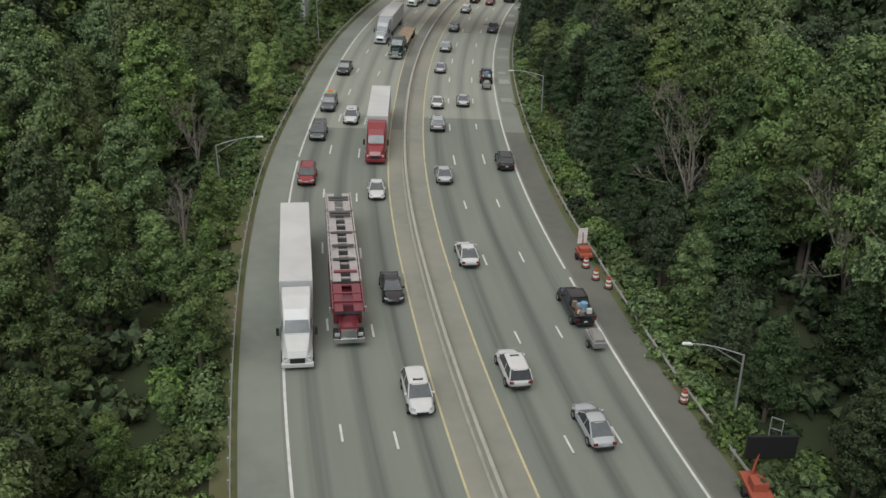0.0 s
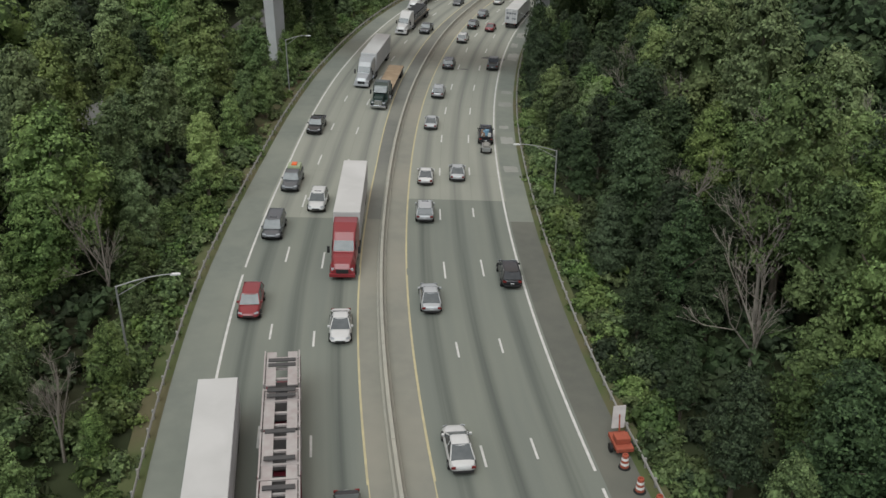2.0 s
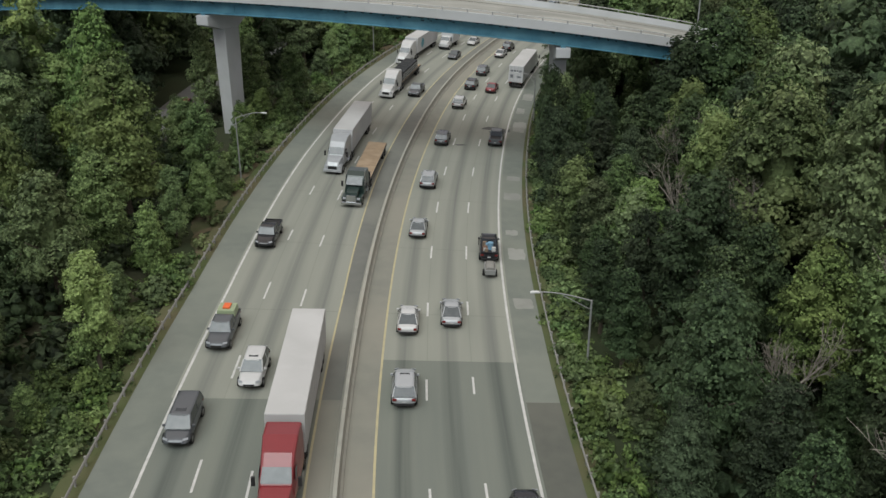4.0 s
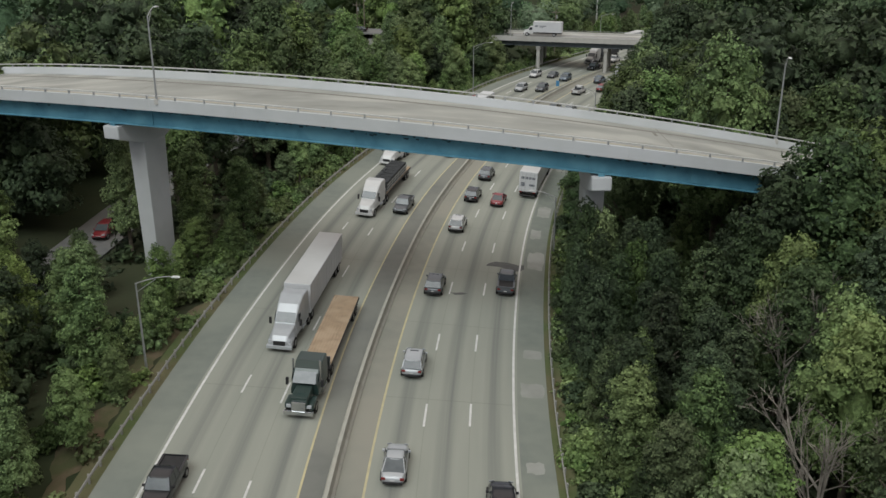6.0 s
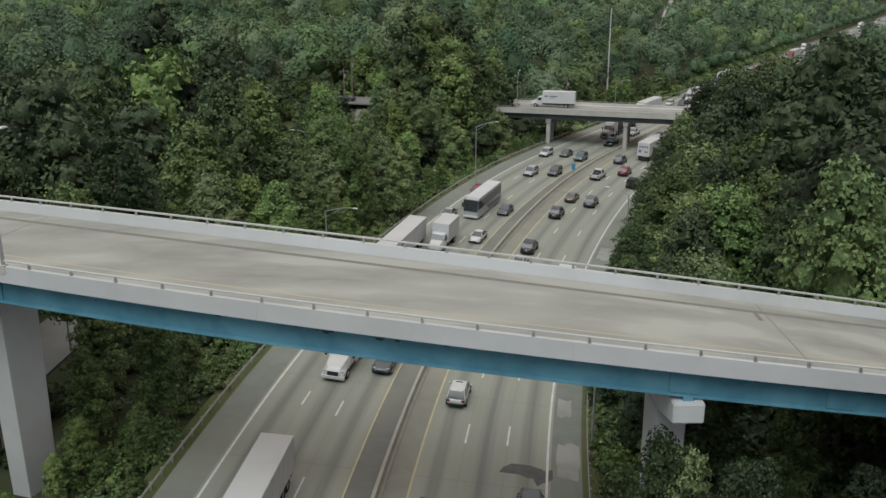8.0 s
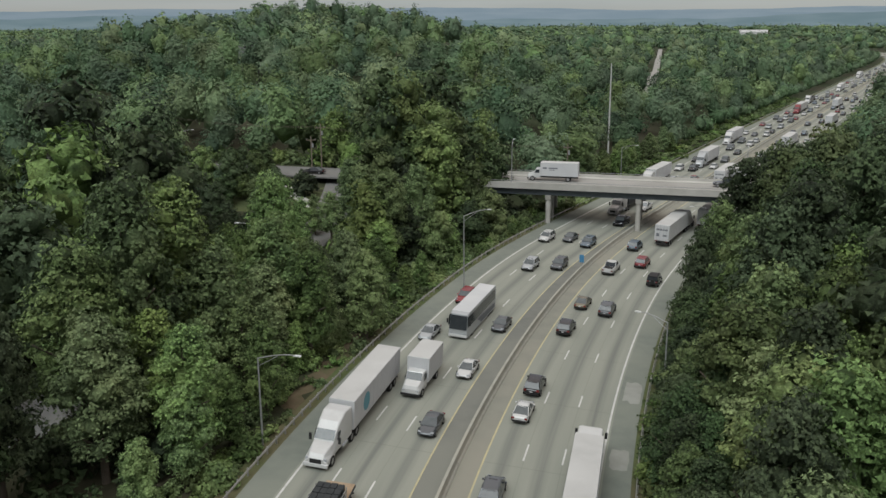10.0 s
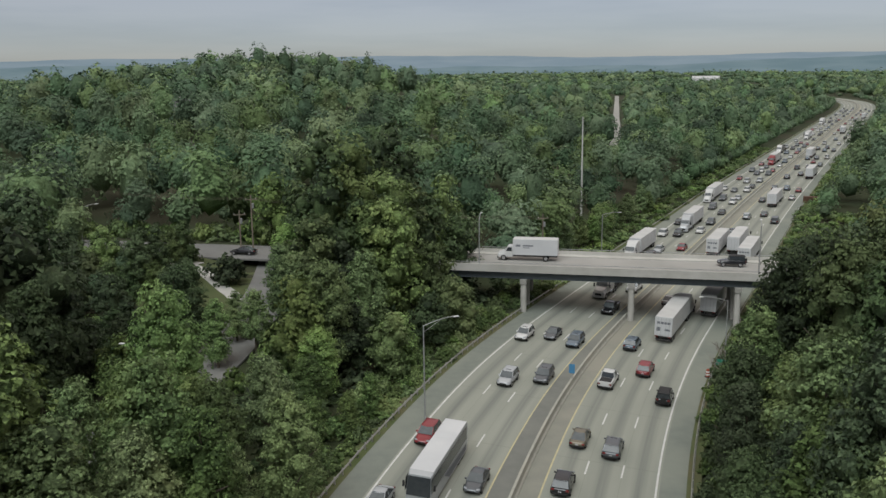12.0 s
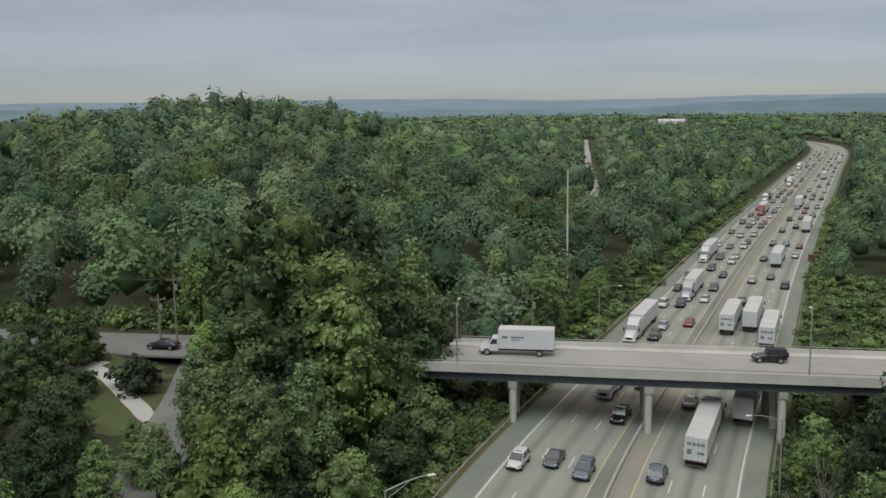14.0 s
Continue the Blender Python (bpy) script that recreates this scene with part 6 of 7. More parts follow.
def semi(tint, load, label, style="aero", skin=None, sign=None):
    """A tractor with its trailer, about 21 m long, facing +y, centred on the ground."""
    g = empty("semi_truck", label=label, category="truck")
    front = 10.7
    tractor(tint, label, style, front, g)
    yf, yr = front - 6.5, -10.7
    skin = skin or trailer_white
    if load == "box":
        slab("trailer_box", g, skin, -1.3, 1.3, yr, yf, 1.12, 4.05, 0.04)
        slab("trailer_roof", g, trailer_roof, -1.27, 1.27, yr + 0.04, yf - 0.04, 4.05, 4.075, 0.01)
        for sx in (-1, 1):
            b = bmesh.new()
            for y in np.arange(yr + 0.6, yf - 0.3, 1.22):
                box(b, sx * 1.305 - 0.012, sx * 1.305 + 0.012, y - 0.03, y + 0.03, 1.2, 4.0)
            part("side_ribs", b, skin, g)
            slab("rear_door", g, skin, min(sx * 0.02, sx * 1.24), max(sx * 0.02, sx * 1.24), yr - 0.04, yr, 1.2, 3.95, 0.01)
            for k in (0.35, 0.85):
                b = bmesh.new()
                tube(b, (sx * k, yr - 0.07, 1.15), (sx * k, yr - 0.07, 4.0), 0.025, 0.025, 5)
                part("door_bar", b, galv, g)
        if sign == "rear":
            for i, (x0, x1, z0, z1) in enumerate(((-1.0, -0.55, 3.0, 3.35), (-0.45, 0.0, 3.0, 3.35), (0.1, 0.45, 3.0, 3.35), (0.55, 1.0, 3.0, 3.35), (-1.0, -0.45, 1.9, 2.5), (0.2, 1.0, 2.0, 2.3))):
                slab("lettering", g, bar_grey, x0, x1, yr - 0.052, yr - 0.043, z0, z1)
        if sign == "side":
            b = bmesh.new()
            tube(b, (-1.318, yf - 3.6, 2.6), (-1.328, yf - 3.6, 2.6), 0.95, 0.95, 18)
            part("emblem", b, bar_blue, g)
            b = bmesh.new()
            tube(b, (1.318, yf - 3.6, 2.6), (1.328, yf - 3.6, 2.6), 0.95, 0.95, 18)
            part("emblem", b, bar_blue, g)
    elif load in ("flat", "pipes"):
        slab("flatbed_frame", g, frame_grey, -1.28, 1.28, yr, yf, 1.12, 1.36, 0.02)
        for i, x in enumerate(np.linspace(-1.1, 1.1, 9)):
            slab("deck_plank", g, deck_wood, x - 0.13, x + 0.13, yr + 0.05, yf - 0.05, 1.36, 1.41)
        slab("headboard", g, chrome, -1.25, 1.25, yf - 0.1, yf, 1.36, 2.3, 0.03)
        if load == "pipes":
            rng = random.Random(3)
            crates = bmesh.new()
            for y in np.arange(yr + 3.2, yf - 0.6, 0.86):
                for x in (-0.85, -0.28, 0.28, 0.85):
                    c = rng.uniform(-0.05, 0.05)
                    for zz in (1.45, 1.75, 2.05, 2.35, 2.65):
                        box(crates, x - 0.26, x + 0.26, y - 0.38 + c, y + 0.38 + c, zz, zz + 0.24 + rng.uniform(-0.04, 0.02))
            tagged(part("cargo", crates, tarp, g, "rows of stacked dark crates"), kind="stuff")
            for sx in (-1, 1):
                for y in np.arange(yr + 3.0, yf - 0.4, 1.72):
                    slab("stake", g, galv, sx * 1.27 - 0.03, sx * 1.27 + 0.03, y - 0.04, y + 0.04, 1.36, 2.8)
                for zz in (1.7, 2.1, 2.5):
                    slab("side_rail", g, galv, sx * 1.28 - 0.02, sx * 1.28 + 0.02, yr + 2.9, yf - 0.3, zz, zz + 0.14)
    elif load == "tarp":
        slab("flatbed_frame", g, frame_grey, -1.28, 1.28, yr, yf, 1.12, 1.4, 0.02)
        b = bmesh.new()
        st = [(yr + 0.3 + i * (yf - yr - 0.6) / 12, 1.4, 3.1 + 0.25 * math.sin(i * 1.9), 1.27, 1.05 + 0.07 * math.sin(i * 2.7), 0.35) for i in range(13)]
        loft(b, st)
        part("load_cover", b, tarp, g, "load under a dark tarpaulin")
    trailer_gear(g, yr, yf)
    return g


ramp_steel = material("pale_ramp_steel", (0.40, 0.38, 0.37), 0.6, 0.2, second=(0.30, 0.24, 0.235), scale=1.5)


def car_carrier(label):
    """An empty car transporter: cab with ramp above, ladder ramps and posts."""
    g = empty("car_transporter", label=label, category="truck")
    m = PAINT["maroon"]
    front = 11.6
    slab("bonnet", g, m, -0.75, 0.75, front - 1.9, front - 0.1, 0.8, 1.7, 0.08)
    slab("cab", g, m, -1.15, 1.15, front - 4.2, front - 1.9, 0.9, 2.55, 0.12, (0.93, 0.86))
    quad("windscreen", g, glass_dark, ((0.95, front - 1.95, 1.75), (-0.95, front - 1.95, 1.75), (-0.9, front - 2.18, 2.45), (0.9, front - 2.18, 2.45)), 0.03)
    slab("bumper", g, chrome, -1.2, 1.2, front - 0.2, front + 0.12, 0.35, 0.75, 0.05)
    slab("grille", g, chrome, -0.6, 0.6, front - 0.12, front + 0.03, 0.75, 1.5, 0.03)
    slab("chassis", g, m, -0.5, 0.5, -11.3, front - 0.6, 0.6, 0.95)
    for sx in (-1, 1):
        slab("headlight", g, lamp_clear, sx * 0.9 - 0.2, sx * 0.9 + 0.2, front - 0.2, front - 0.05, 0.9, 1.15, 0.03)
        slab("mirror", g, chrome, sx * 1.4 - 0.1, sx * 1.4 + 0.1, front - 2.2, front - 2.05, 1.7, 2.3, 0.03)
        for y in (front - 1.1, front - 6.2, front - 7.5, -7.5, -8.8):
            wheel(g, sx * 1.0, y, 0.48, 0.4)
        slab("lower_rail", g, m, sx * 1.16 - 0.06, sx * 1.16 + 0.06, -11.3, front - 4.4, 0.8, 1.15)
        for y in np.arange(-11.0, front - 4.0, 2.55):
            slab("post", g, m if y > 0 else ramp_steel, sx * 1.22 - 0.07, sx * 1.22 + 0.07, y - 0.09, y + 0.09, 0.9, 3.0)
        # upper ramps in lengths, each with two tracks
        for i, (y0, y1, z0, z1) in enumerate(((front - 4.6, front - 0.6, 2.95, 2.75), (front - 9.3, front - 4.9, 3.05, 3.05), (front - 13.8, front - 9.6, 3.1, 2.85), (front - 18.4, front - 14.1, 2.9, 3.1), (-11.3, front - 18.8, 3.1, 3.1))):
            b = bmesh.new()
            x0, x1 = sx * 0.74 - 0.34, sx * 0.74 + 0.34
            vs = [b.verts.new(v) for v in ((x0, y0, z0), (x1, y0, z0), (x1, y1, z1), (x0, y1, z1), (x0, y0, z0 + 0.07), (x1, y0, z0 + 0.07), (x1, y1, z1 + 0.07), (x0, y1, z1 + 0.07))]
            for f in ((3, 2, 1, 0), (4, 5, 6, 7), (0, 1, 5, 4), (1, 2, 6, 5), (2, 3, 7, 6), (3, 0, 4, 7)):
                b.faces.new([vs[k] for k in f])
            part("upper_track", b, m if i == 0 else ramp_steel, g)
            slab("side_rail", g, m if i == 0 else ramp_steel, sx * 1.2 - 0.05, sx * 1.2 + 0.05, y0, y1, (z0 + z1) / 2 - 0.1, (z0 + z1) / 2 + 0.2)
    for y in np.arange(-10.8, front - 0.9, 1.28):
        slab("cross_member", g, m if y > 6 else ramp_steel, -1.15, 1.15, y - 0.09, y + 0.09, 2.86, 3.0)
    for y in (-10.2, -9.6, -6.6, -6.0, -2.2, 0.4, 3.0, 5.2):
        slab("wheel_chock", g, m if y > 4 else frame_grey, -0.95, 0.95, y - 0.18, y + 0.18, 3.17, 3.27, 0.03)
    for y, z in ((-8.0, 1.2), (-3.0, 1.2), (2.0, 1.2)):
        slab("lower_deck", g, frame_grey, -1.05, 1.05, y - 2.2, y + 2.2, z, z + 0.08)
    return g


def coach(label):
    g = empty("coach_bus", label=label, category="bus")
    b = bmesh.new()
    loft(b, [(-6.7, 0.45, 3.35, 1.25, 1.15, 0.12), (-6.4, 0.35, 3.5, 1.28, 1.2, 0.15), (5.9, 0.35, 3.5, 1.28, 1.2, 0.15), (6.5, 0.35, 3.3, 1.26, 1.12, 0.2), (6.75, 0.45, 1.3, 1.2, 1.15, 0.1)])
    part("body", b, PAINT["silver"], g)
    slab("roof", g, trailer_white, -1.16, 1.16, -6.4, 5.9, 3.5, 3.53, 0.01)
    quad("windscreen", g, glass_dark, ((1.15, 6.79, 1.35), (-1.15, 6.79, 1.35), (-1.08, 6.52, 3.15), (1.08, 6.52, 3.15)), 0.03)
    for sx in (-1, 1):
        for y in np.arange(-6.1, 5.6, 1.62):
            quad("side_window", g, glass_dark, ((sx * 1.285, y, 1.75), (sx * 1.285, y + 1.58, 1.75), (sx * 1.225, y + 1.58, 3.12), (sx * 1.225, y, 3.12)), 0.02 * sx)
        quad("side_panel", g, bar_grey, ((sx * 1.29, -6.0, 0.55), (sx * 1.29, 0.5, 0.55), (sx * 1.30, 2.5, 1.55), (sx * 1.30, -6.0, 1.2)), 0.012 * sx, "grey painted sweep")
        slab("mirror", g, trim_black, sx * 1.5 - 0.1, sx * 1.5 + 0.1, 6.5, 6.65, 2.0, 2.6, 0.03)
        slab("headlight", g, lamp_clear, sx * 0.9 - 0.2, sx * 0.9 + 0.2, 6.68, 6.8, 0.75, 1.0, 0.03)
        slab("tail_light", g, lamp_red, sx * 1.0 - 0.12, sx * 1.0 + 0.12, -6.74, -6.66, 0.9, 1.4, 0.02)
        for y in (4.4, -3.4, -4.7):
            wheel(g, sx * 1.1, y, 0.5, 0.34)
    slab("rear_grille", g, trim_black, -0.9, 0.9, -6.74, -6.66, 0.7, 1.7, 0.02)
    slab("bumper", g, PAINT["white"], -1.2, 1.2, 6.6, 6.85, 0.35, 0.7, 0.06)
    return g


def box_truck(label, body=7.3, sign=True):
    """A rigid lorry with a box body, facing +y."""
    g = empty("box_truck", label=label, category="truck")
    h = (body + 2.6) / 2
    slab("cargo_box", g, trailer_white, -1.25, 1.25, -h, -h + body, 1.05, 3.75, 0.04)
    slab("cargo_roof", g, trailer_roof, -1.22, 1.22, -h + 0.04, -h + body - 0.04, 3.75, 3.775, 0.01)
    b = bmesh.new()
    loft(b, [(-h + body + 0.05, 0.7, 2.55, 1.1, 1.0, 0.12), (-h + body + 0.9, 0.7, 2.5, 1.1, 0.95, 0.15), (-h + body + 1.45, 0.65, 1.75, 1.08, 0.9, 0.1), (h - 0.15, 0.6, 1.45, 1.0, 0.8, 0.15), (h, 0.6, 1.1, 0.9, 0.7, 0.1)])
    part("cab", b, PAINT["white"], g)
    quad("windscreen", g, glass_dark, ((0.9, -h + body + 1.46, 1.72), (-0.9, -h + body + 1.46, 1.72), (-0.85, -h + body + 0.95, 2.4), (0.85, -h + body + 0.95, 2.4)), 0.03)
    for sx in (-1, 1):
        quad("side_window", g, glass_dark, ((sx * 1.10, -h + body + 0.2, 1.65), (sx * 1.09, -h + body + 1.2, 1.65), (sx * 1.02, -h + body + 0.85, 2.3), (sx * 1.04, -h + body + 0.2, 2.3)), 0.02 * sx)
        slab("headlight", g, lamp_clear, sx * 0.75 - 0.18, sx * 0.75 + 0.18, h - 0.16, h, 0.85, 1.05, 0.03)
        wheel(g, sx * 1.0, h - 1.0, 0.48, 0.28)
        wheel(g, sx * 0.95, -h + 2.0, 0.48, 0.5)
        if sign:
            for y0, y1, z0, z1 in ((1.2, 2.0, 2.5, 2.85), (-1.0, 0.8, 2.55, 2.8), (-0.4, 0.7, 2.25, 2.38)):
                slab("lettering", g, bar_grey, min(sx * 1.253, sx * 1.262), max(sx * 1.253, sx * 1.262), y0, y1, z0, z1)
        slab("tail_light", g, lamp_red, sx * 0.95 - 0.12, sx * 0.95 + 0.12, -h - 0.03, -h + 0.02, 0.9, 1.05)
    slab("chassis", g, frame_grey, -0.5, 0.5, -h + 0.1, h - 0.6, 0.65, 1.0)
    slab("bumper", g, trim_black, -1.05, 1.05, h - 0.1, h + 0.08, 0.4, 0.65, 0.04)
    return g


def cart(label):
    g = empty("small_trailer", label=label, category="trailer")
    slab("tub", g, galv, -0.5, 0.5, -1.05, 1.05, 0.45, 0.95, 0.04, (1.08, 1.05))
    b = bmesh.new()
    loft(b, [(-0.95, 0.9, 1.2, 0.46, 0.38, 0.1), (-0.2, 0.9, 1.42, 0.48, 0.38, 0.12), (0.5, 0.9, 1.3, 0.46, 0.36, 0.12), (0.95, 0.9, 1.1, 0.42, 0.3, 0.1)])
    part("cover", b, material("grey_canvas_cover", (0.24, 0.235, 0.215), 0.9, second=(0.17, 0.165, 0.15), scale=3, bump=0.4, bump_scale=5), g, "lumpy grey canvas cover")
    b = bmesh.new()
    tube(b, (0, 0.9, 0.5), (0, 2.0, 0.5), 0.05, 0.05, 6)
    part("drawbar", b, frame_grey, g)
    for sx in (-1, 1):
        wheel(g, sx * 0.62, -0.1, 0.32, 0.18)
    return g


def load_bed(g):
    """Loose belongings heaped in a pickup's bed."""
    rng = random.Random(8)
    cols = [material("blue_plastic_drum", (0.16, 0.30, 0.42), 0.5), material("cardboard_brown", (0.20, 0.15, 0.11), 0.9), material("white_sacking", (0.5, 0.5, 0.48), 0.9), material("rusty_tool_steel", (0.16, 0.09, 0.06), 0.8)]
    for i in range(11):
        x, y = rng.uniform(-0.55, 0.55), rng.uniform(-2.45, -1.0)
        w, d, hh = rng.uniform(0.14, 0.3), rng.uniform(0.14, 0.35), rng.uniform(0.2, 0.55)
        slab("load_item", g, cols[i % 4], x - w, x + w, y - d, y + d, 1.13, 1.13 + hh, 0.04, (rng.uniform(0.6, 1), rng.uniform(0.6, 1)))
    b = bmesh.new()
    tube(b, (0.1, -1.7, 1.13), (0.1, -1.7, 1.85), 0.3, 0.3, 12)
    part("drum", b, cols[0], g, "pale blue plastic drum")


LO, LM, LI, RI, RM, RO = -10.9, -7.25, -3.25, 4.25, 8.0, 11.8
MADE = {}


def on_road(key, maker, s, off, nudge=0.0):
    """Puts a vehicle on a lane; inbound lanes face the start of the line. The first of a kind is built, the others are copies."""
    p = at_road(s, off + nudge)
    turn = heading(s) + (180 if off < 0 else 0)
    roll = math.degrees(math.atan(float(bank(s)))) * (-1 if off < 0 else 1)
    grade = math.degrees(math.atan(float(rise(s + 2) - rise(s - 2)) / 4)) * (-1 if off < 0 else 1)
    m = pose(float(p[0]), float(p[1]), float(p[2]) + 0.005, 0, 0, turn) @ pose(0, 0, 0, grade, roll, 0)
    if key in MADE:
        return copy_thing(MADE[key], m)
    MADE[key] = maker()
    MADE[key].matrix_world = m
    return MADE[key]


def C_(shape, tint, fine=True):
    words = {"sedan": "sedan", "suv": "sport utility car", "van": "minivan", "pickup": "pickup truck", "jeep": "boxy off-road car"}[shape]
    cats = {"pickup": "pickup"}
    col = {"darkgreen": "dark green", "grey": "dark grey", "brown": "bronze", "blue": "slate blue"}.get(tint, tint)
    return (shape, tint, fine), (lambda: car(shape, tint, f"{col} {words} with tinted windows on the motorway", cats.get(shape, "car"), fine))


# near stretch
for shape, tint, s, off in (("sedan", "black", 173.0, LI), ("suv", "white", 157.8, LI), ("sedan", "white", 195.3, LI), ("suv", "red", 199.1, LO), ("van", "grey", 214.5, LO), ("suv", "white", 221.5, LM),
                            ("sedan", "silver", 152.8, RM), ("suv", "white", 160.1, RI), ("sedan", "white", 179.1, RI), ("sedan", "silver", 200.0, RI), ("suv", "black", 204.5, RO), ("suv", "silver", 219.4, RI), ("sedan", "red", 139.5, RO)):
    on_road(*C_(shape, tint), s, off)
on_road("semi_box", lambda: semi("white", "box", "white tractor pulling a long plain white box trailer"), 172.6, LO, -0.4)
on_road("carrier", lambda: car_carrier("empty maroon car transporter with steel ramps"), 176.2, LM)
on_road("semi_red", lambda: semi("red", "box", "bright red tractor pulling a long grey box trailer", skin=trailer_roof), 214.5, LI)


def loaded_pickup():
    g = car("pickup", "black", "dark pickup truck heaped with loose belongings", "pickup")
    load_bed(g)
    return g


for s1, s2 in ((168.7, 163.2), (247.4, 241.6)):
    on_road("loaded_pickup", loaded_pickup, s1, RO)
    on_road("cart", lambda: cart("small steel trailer under a grey canvas cover"), s2, RO)
# middle stretch
for shape, tint, s, off in (("pickup", "black", 247.9, LO), ("pickup", "grey", 312.0, LI), ("sedan", "white", 230.6, RI), ("sedan", "silver", 232.2, RM), ("sedan", "silver", 252.2, RI), ("suv", "silver", 267.9, RI), ("suv", "grey", 286.2, RI), ("pickup", "grey", 288.5, RO), ("suv", "white", 306.9, RI),
                            ("suv", "black", 320.2, RI), ("suv", "grey", 331.6, RI), ("sedan", "red", 319.6, RM), ("sedan", "grey", 342.2, LI), ("sedan", "white", 348.6, RI)):
    on_road(*C_(shape, tint), s, off)
on_road("semi_flat", lambda: semi("darkgreen", "flat", "dark long-nosed tractor with an empty plank flatbed", "nose"), 268.6, LI)
on_road("semi_box2", lambda: semi("silver", "box", "silver tractor pulling a long white box trailer"), 279.2, LM)
on_road("semi_pipes", lambda: semi("white", "pipes", "white tractor with a flatbed of dark crate stacks"), 317.2, LM)
on_road("semi_emblem", lambda: semi("white", "box", "white tractor and box trailer with a round teal emblem", sign="side"), 341.4, LO)
on_road("semi_rear", lambda: semi("white", "box", "white box trailer with grey lettering on its doors", sign="rear"), 334.0, RO)


def tow_load():
    g = car("pickup", "grey", "dark grey pickup truck hauling a pale green machine", "pickup")
    slab("machine_base", g, frame_grey, -0.9, 0.9, -2.7, -0.9, 1.13, 1.3, 0.03)
    slab("machine_body", g, PAINT["palegreen"], -0.8, 0.8, -2.6, -1.0, 1.3, 1.9, 0.08, (0.9, 0.9))
    slab("machine_panel", g, PAINT["orange"], -0.3, 0.3, -2.2, -1.3, 1.9, 2.05, 0.04)
    return g


on_road("tow_load", tow_load, 227.5, LO)
# far stretch, up to the overpass
for shape, tint, s, off in (("suv", "red", 381.2, LO), ("sedan", "grey", 373.0, LI), ("suv", "silver", 401.1, LM), ("suv", "grey", 404.0, LI), ("suv", "white", 419.8, LO), ("sedan", "grey", 422.3, LM), ("suv", "blue", 420.3, LI), ("pickup", "black", 440.3, LI), ("pickup", "white", 456.5, LI), ("sedan", "silver", 366.2, LO), ("sedan", "white", 357.0, LI),
                            ("suv", "black", 375.5, RI), ("sedan", "brown", 387.0, RI), ("suv", "grey", 385.5, RM), ("jeep", "black", 403.5, RO), ("suv", "red", 412.9, RM), ("pickup", "white", 406.5, RI), ("suv", "blue", 423.1, RI), ("sedan", "white", 450.6, RI), ("suv", "black", 355.5, RI)):
    on_road(*C_(shape, tint), s, off)
on_road("coach", lambda: coach("silver coach with a white roof and dark windows"), 373.2, LM)
on_road("semi_tarp", lambda: semi("white", "tarp", "white tractor hauling a load under dark tarpaulin"), 457.5, LM)
on_road("semi_rear", None, 438.0, RM)
on_road("semi_box", None, 455.0, RO)
# beyond the overpass
for key, s, off in (("semi_box", 491.5, LO), ("semi_box2", 533, LM), ("semi_box", 587, LO), ("semi_rear", 504.4, RI), ("semi_box", 508.6, RM), ("semi_rear", 496.8, RO), ("semi_box", 585, RM), ("semi_box2", 660, RO), ("semi_red", 705, LM), ("semi_box", 742, RI), ("semi_pipes", 760, LO), ("semi_box", 850, LM), ("semi_rear", 905, RM), ("semi_box", 990, LO), ("semi_box", 1080, RO)):
    on_road(key, None, s, off)
taken = [(491.5, LO), (533, LM), (587, LO), (504.4, RI), (508.6, RM), (496.8, RO), (585, RM), (660, RO), (705, LM), (742, RI), (760, LO), (850, LM), (905, RM), (990, LO), (1080, RO)]
vr = random.Random(21)
shapes = (("sedan", "white"), ("sedan", "silver"), ("suv", "white"), ("suv", "grey"), ("sedan", "black"), ("suv", "silver"), ("sedan", "red"), ("suv", "black"), ("pickup", "white"), ("van", "grey"), ("sedan", "grey"), ("suv", "blue"))
for off, s0, gap in ((LO, 516, 19), (LM, 486, 16), (LI, 499.8, 15), (RI, 524, 27), (RM, 557.8, 27), (RO, 546.9, 30)):
    s = s0
    while s < 1240:
        if all(o != off or abs(s - t) > 15 for t, o in taken):
            on_road(*C_(*vr.choice(shapes), False), s, off, vr.uniform(-0.2, 0.2))
        s += gap * vr.uniform(0.55, 1.7) * (1.0 if s < 780 else 1.65)


# on the overpass
def on_over(thing, u, v, turn):
    p = over(u, v, OZ + 0.005)
    thing.matrix_world = pose(float(p[0]), float(p[1]), float(p[2]), 0, 0, turn)


on_over(box_truck("white box lorry with grey lettering crossing the overpass", 7.6), -17.4, 7.6, 90 - 15)
on_over(car("jeep", "black", "black boxy off-road car crossing the overpass"), 16.0, 8.2, 90 - 15)
on_road("box_truck_plain", lambda: box_truck("white box lorry in the inbound lanes", 5.6, False), 352.0, LM)
on_over(car("sedan", "black", "black sedan on the street beyond the trees"), -68.0, 4.0, 90 - 15)
slip_car = car("suv", "red", "dark red car on the slip road below")
slip_car.matrix_world = pose(-35.4, 202.0, 0.02, 0, 0, 178)

# ---- slip road and street ----
def ribbon(name, pts, width, mat, up=0.02, label="", category="road", kind="structure", thick=0.3):
    p = np.asarray(pts, float)
    t = np.gradient(p[:, :2], axis=0)
    t /= np.linalg.norm(t, axis=1)[:, None]
    nrm = np.stack([t[:, 1], -t[:, 0]], 1)
    rows = []
    for o, dz in ((-width / 2, -thick), (-width / 2, 0), (width / 2, 0), (width / 2, -thick)):
        rows.append(np.c_[p[:, :2] + nrm * o, p[:, 2] + up + dz])
    n = len(p)
    faces = [(r * n + i, (r + 1) * n + i, (r + 1) * n + i + 1, r * n + i + 1)[::-1] for r in range(3) for i in range(n - 1)]
    return tagged(mesh_ob(name, np.concatenate(rows), [f[::-1] for f in faces], mat), label, category, kind=kind)


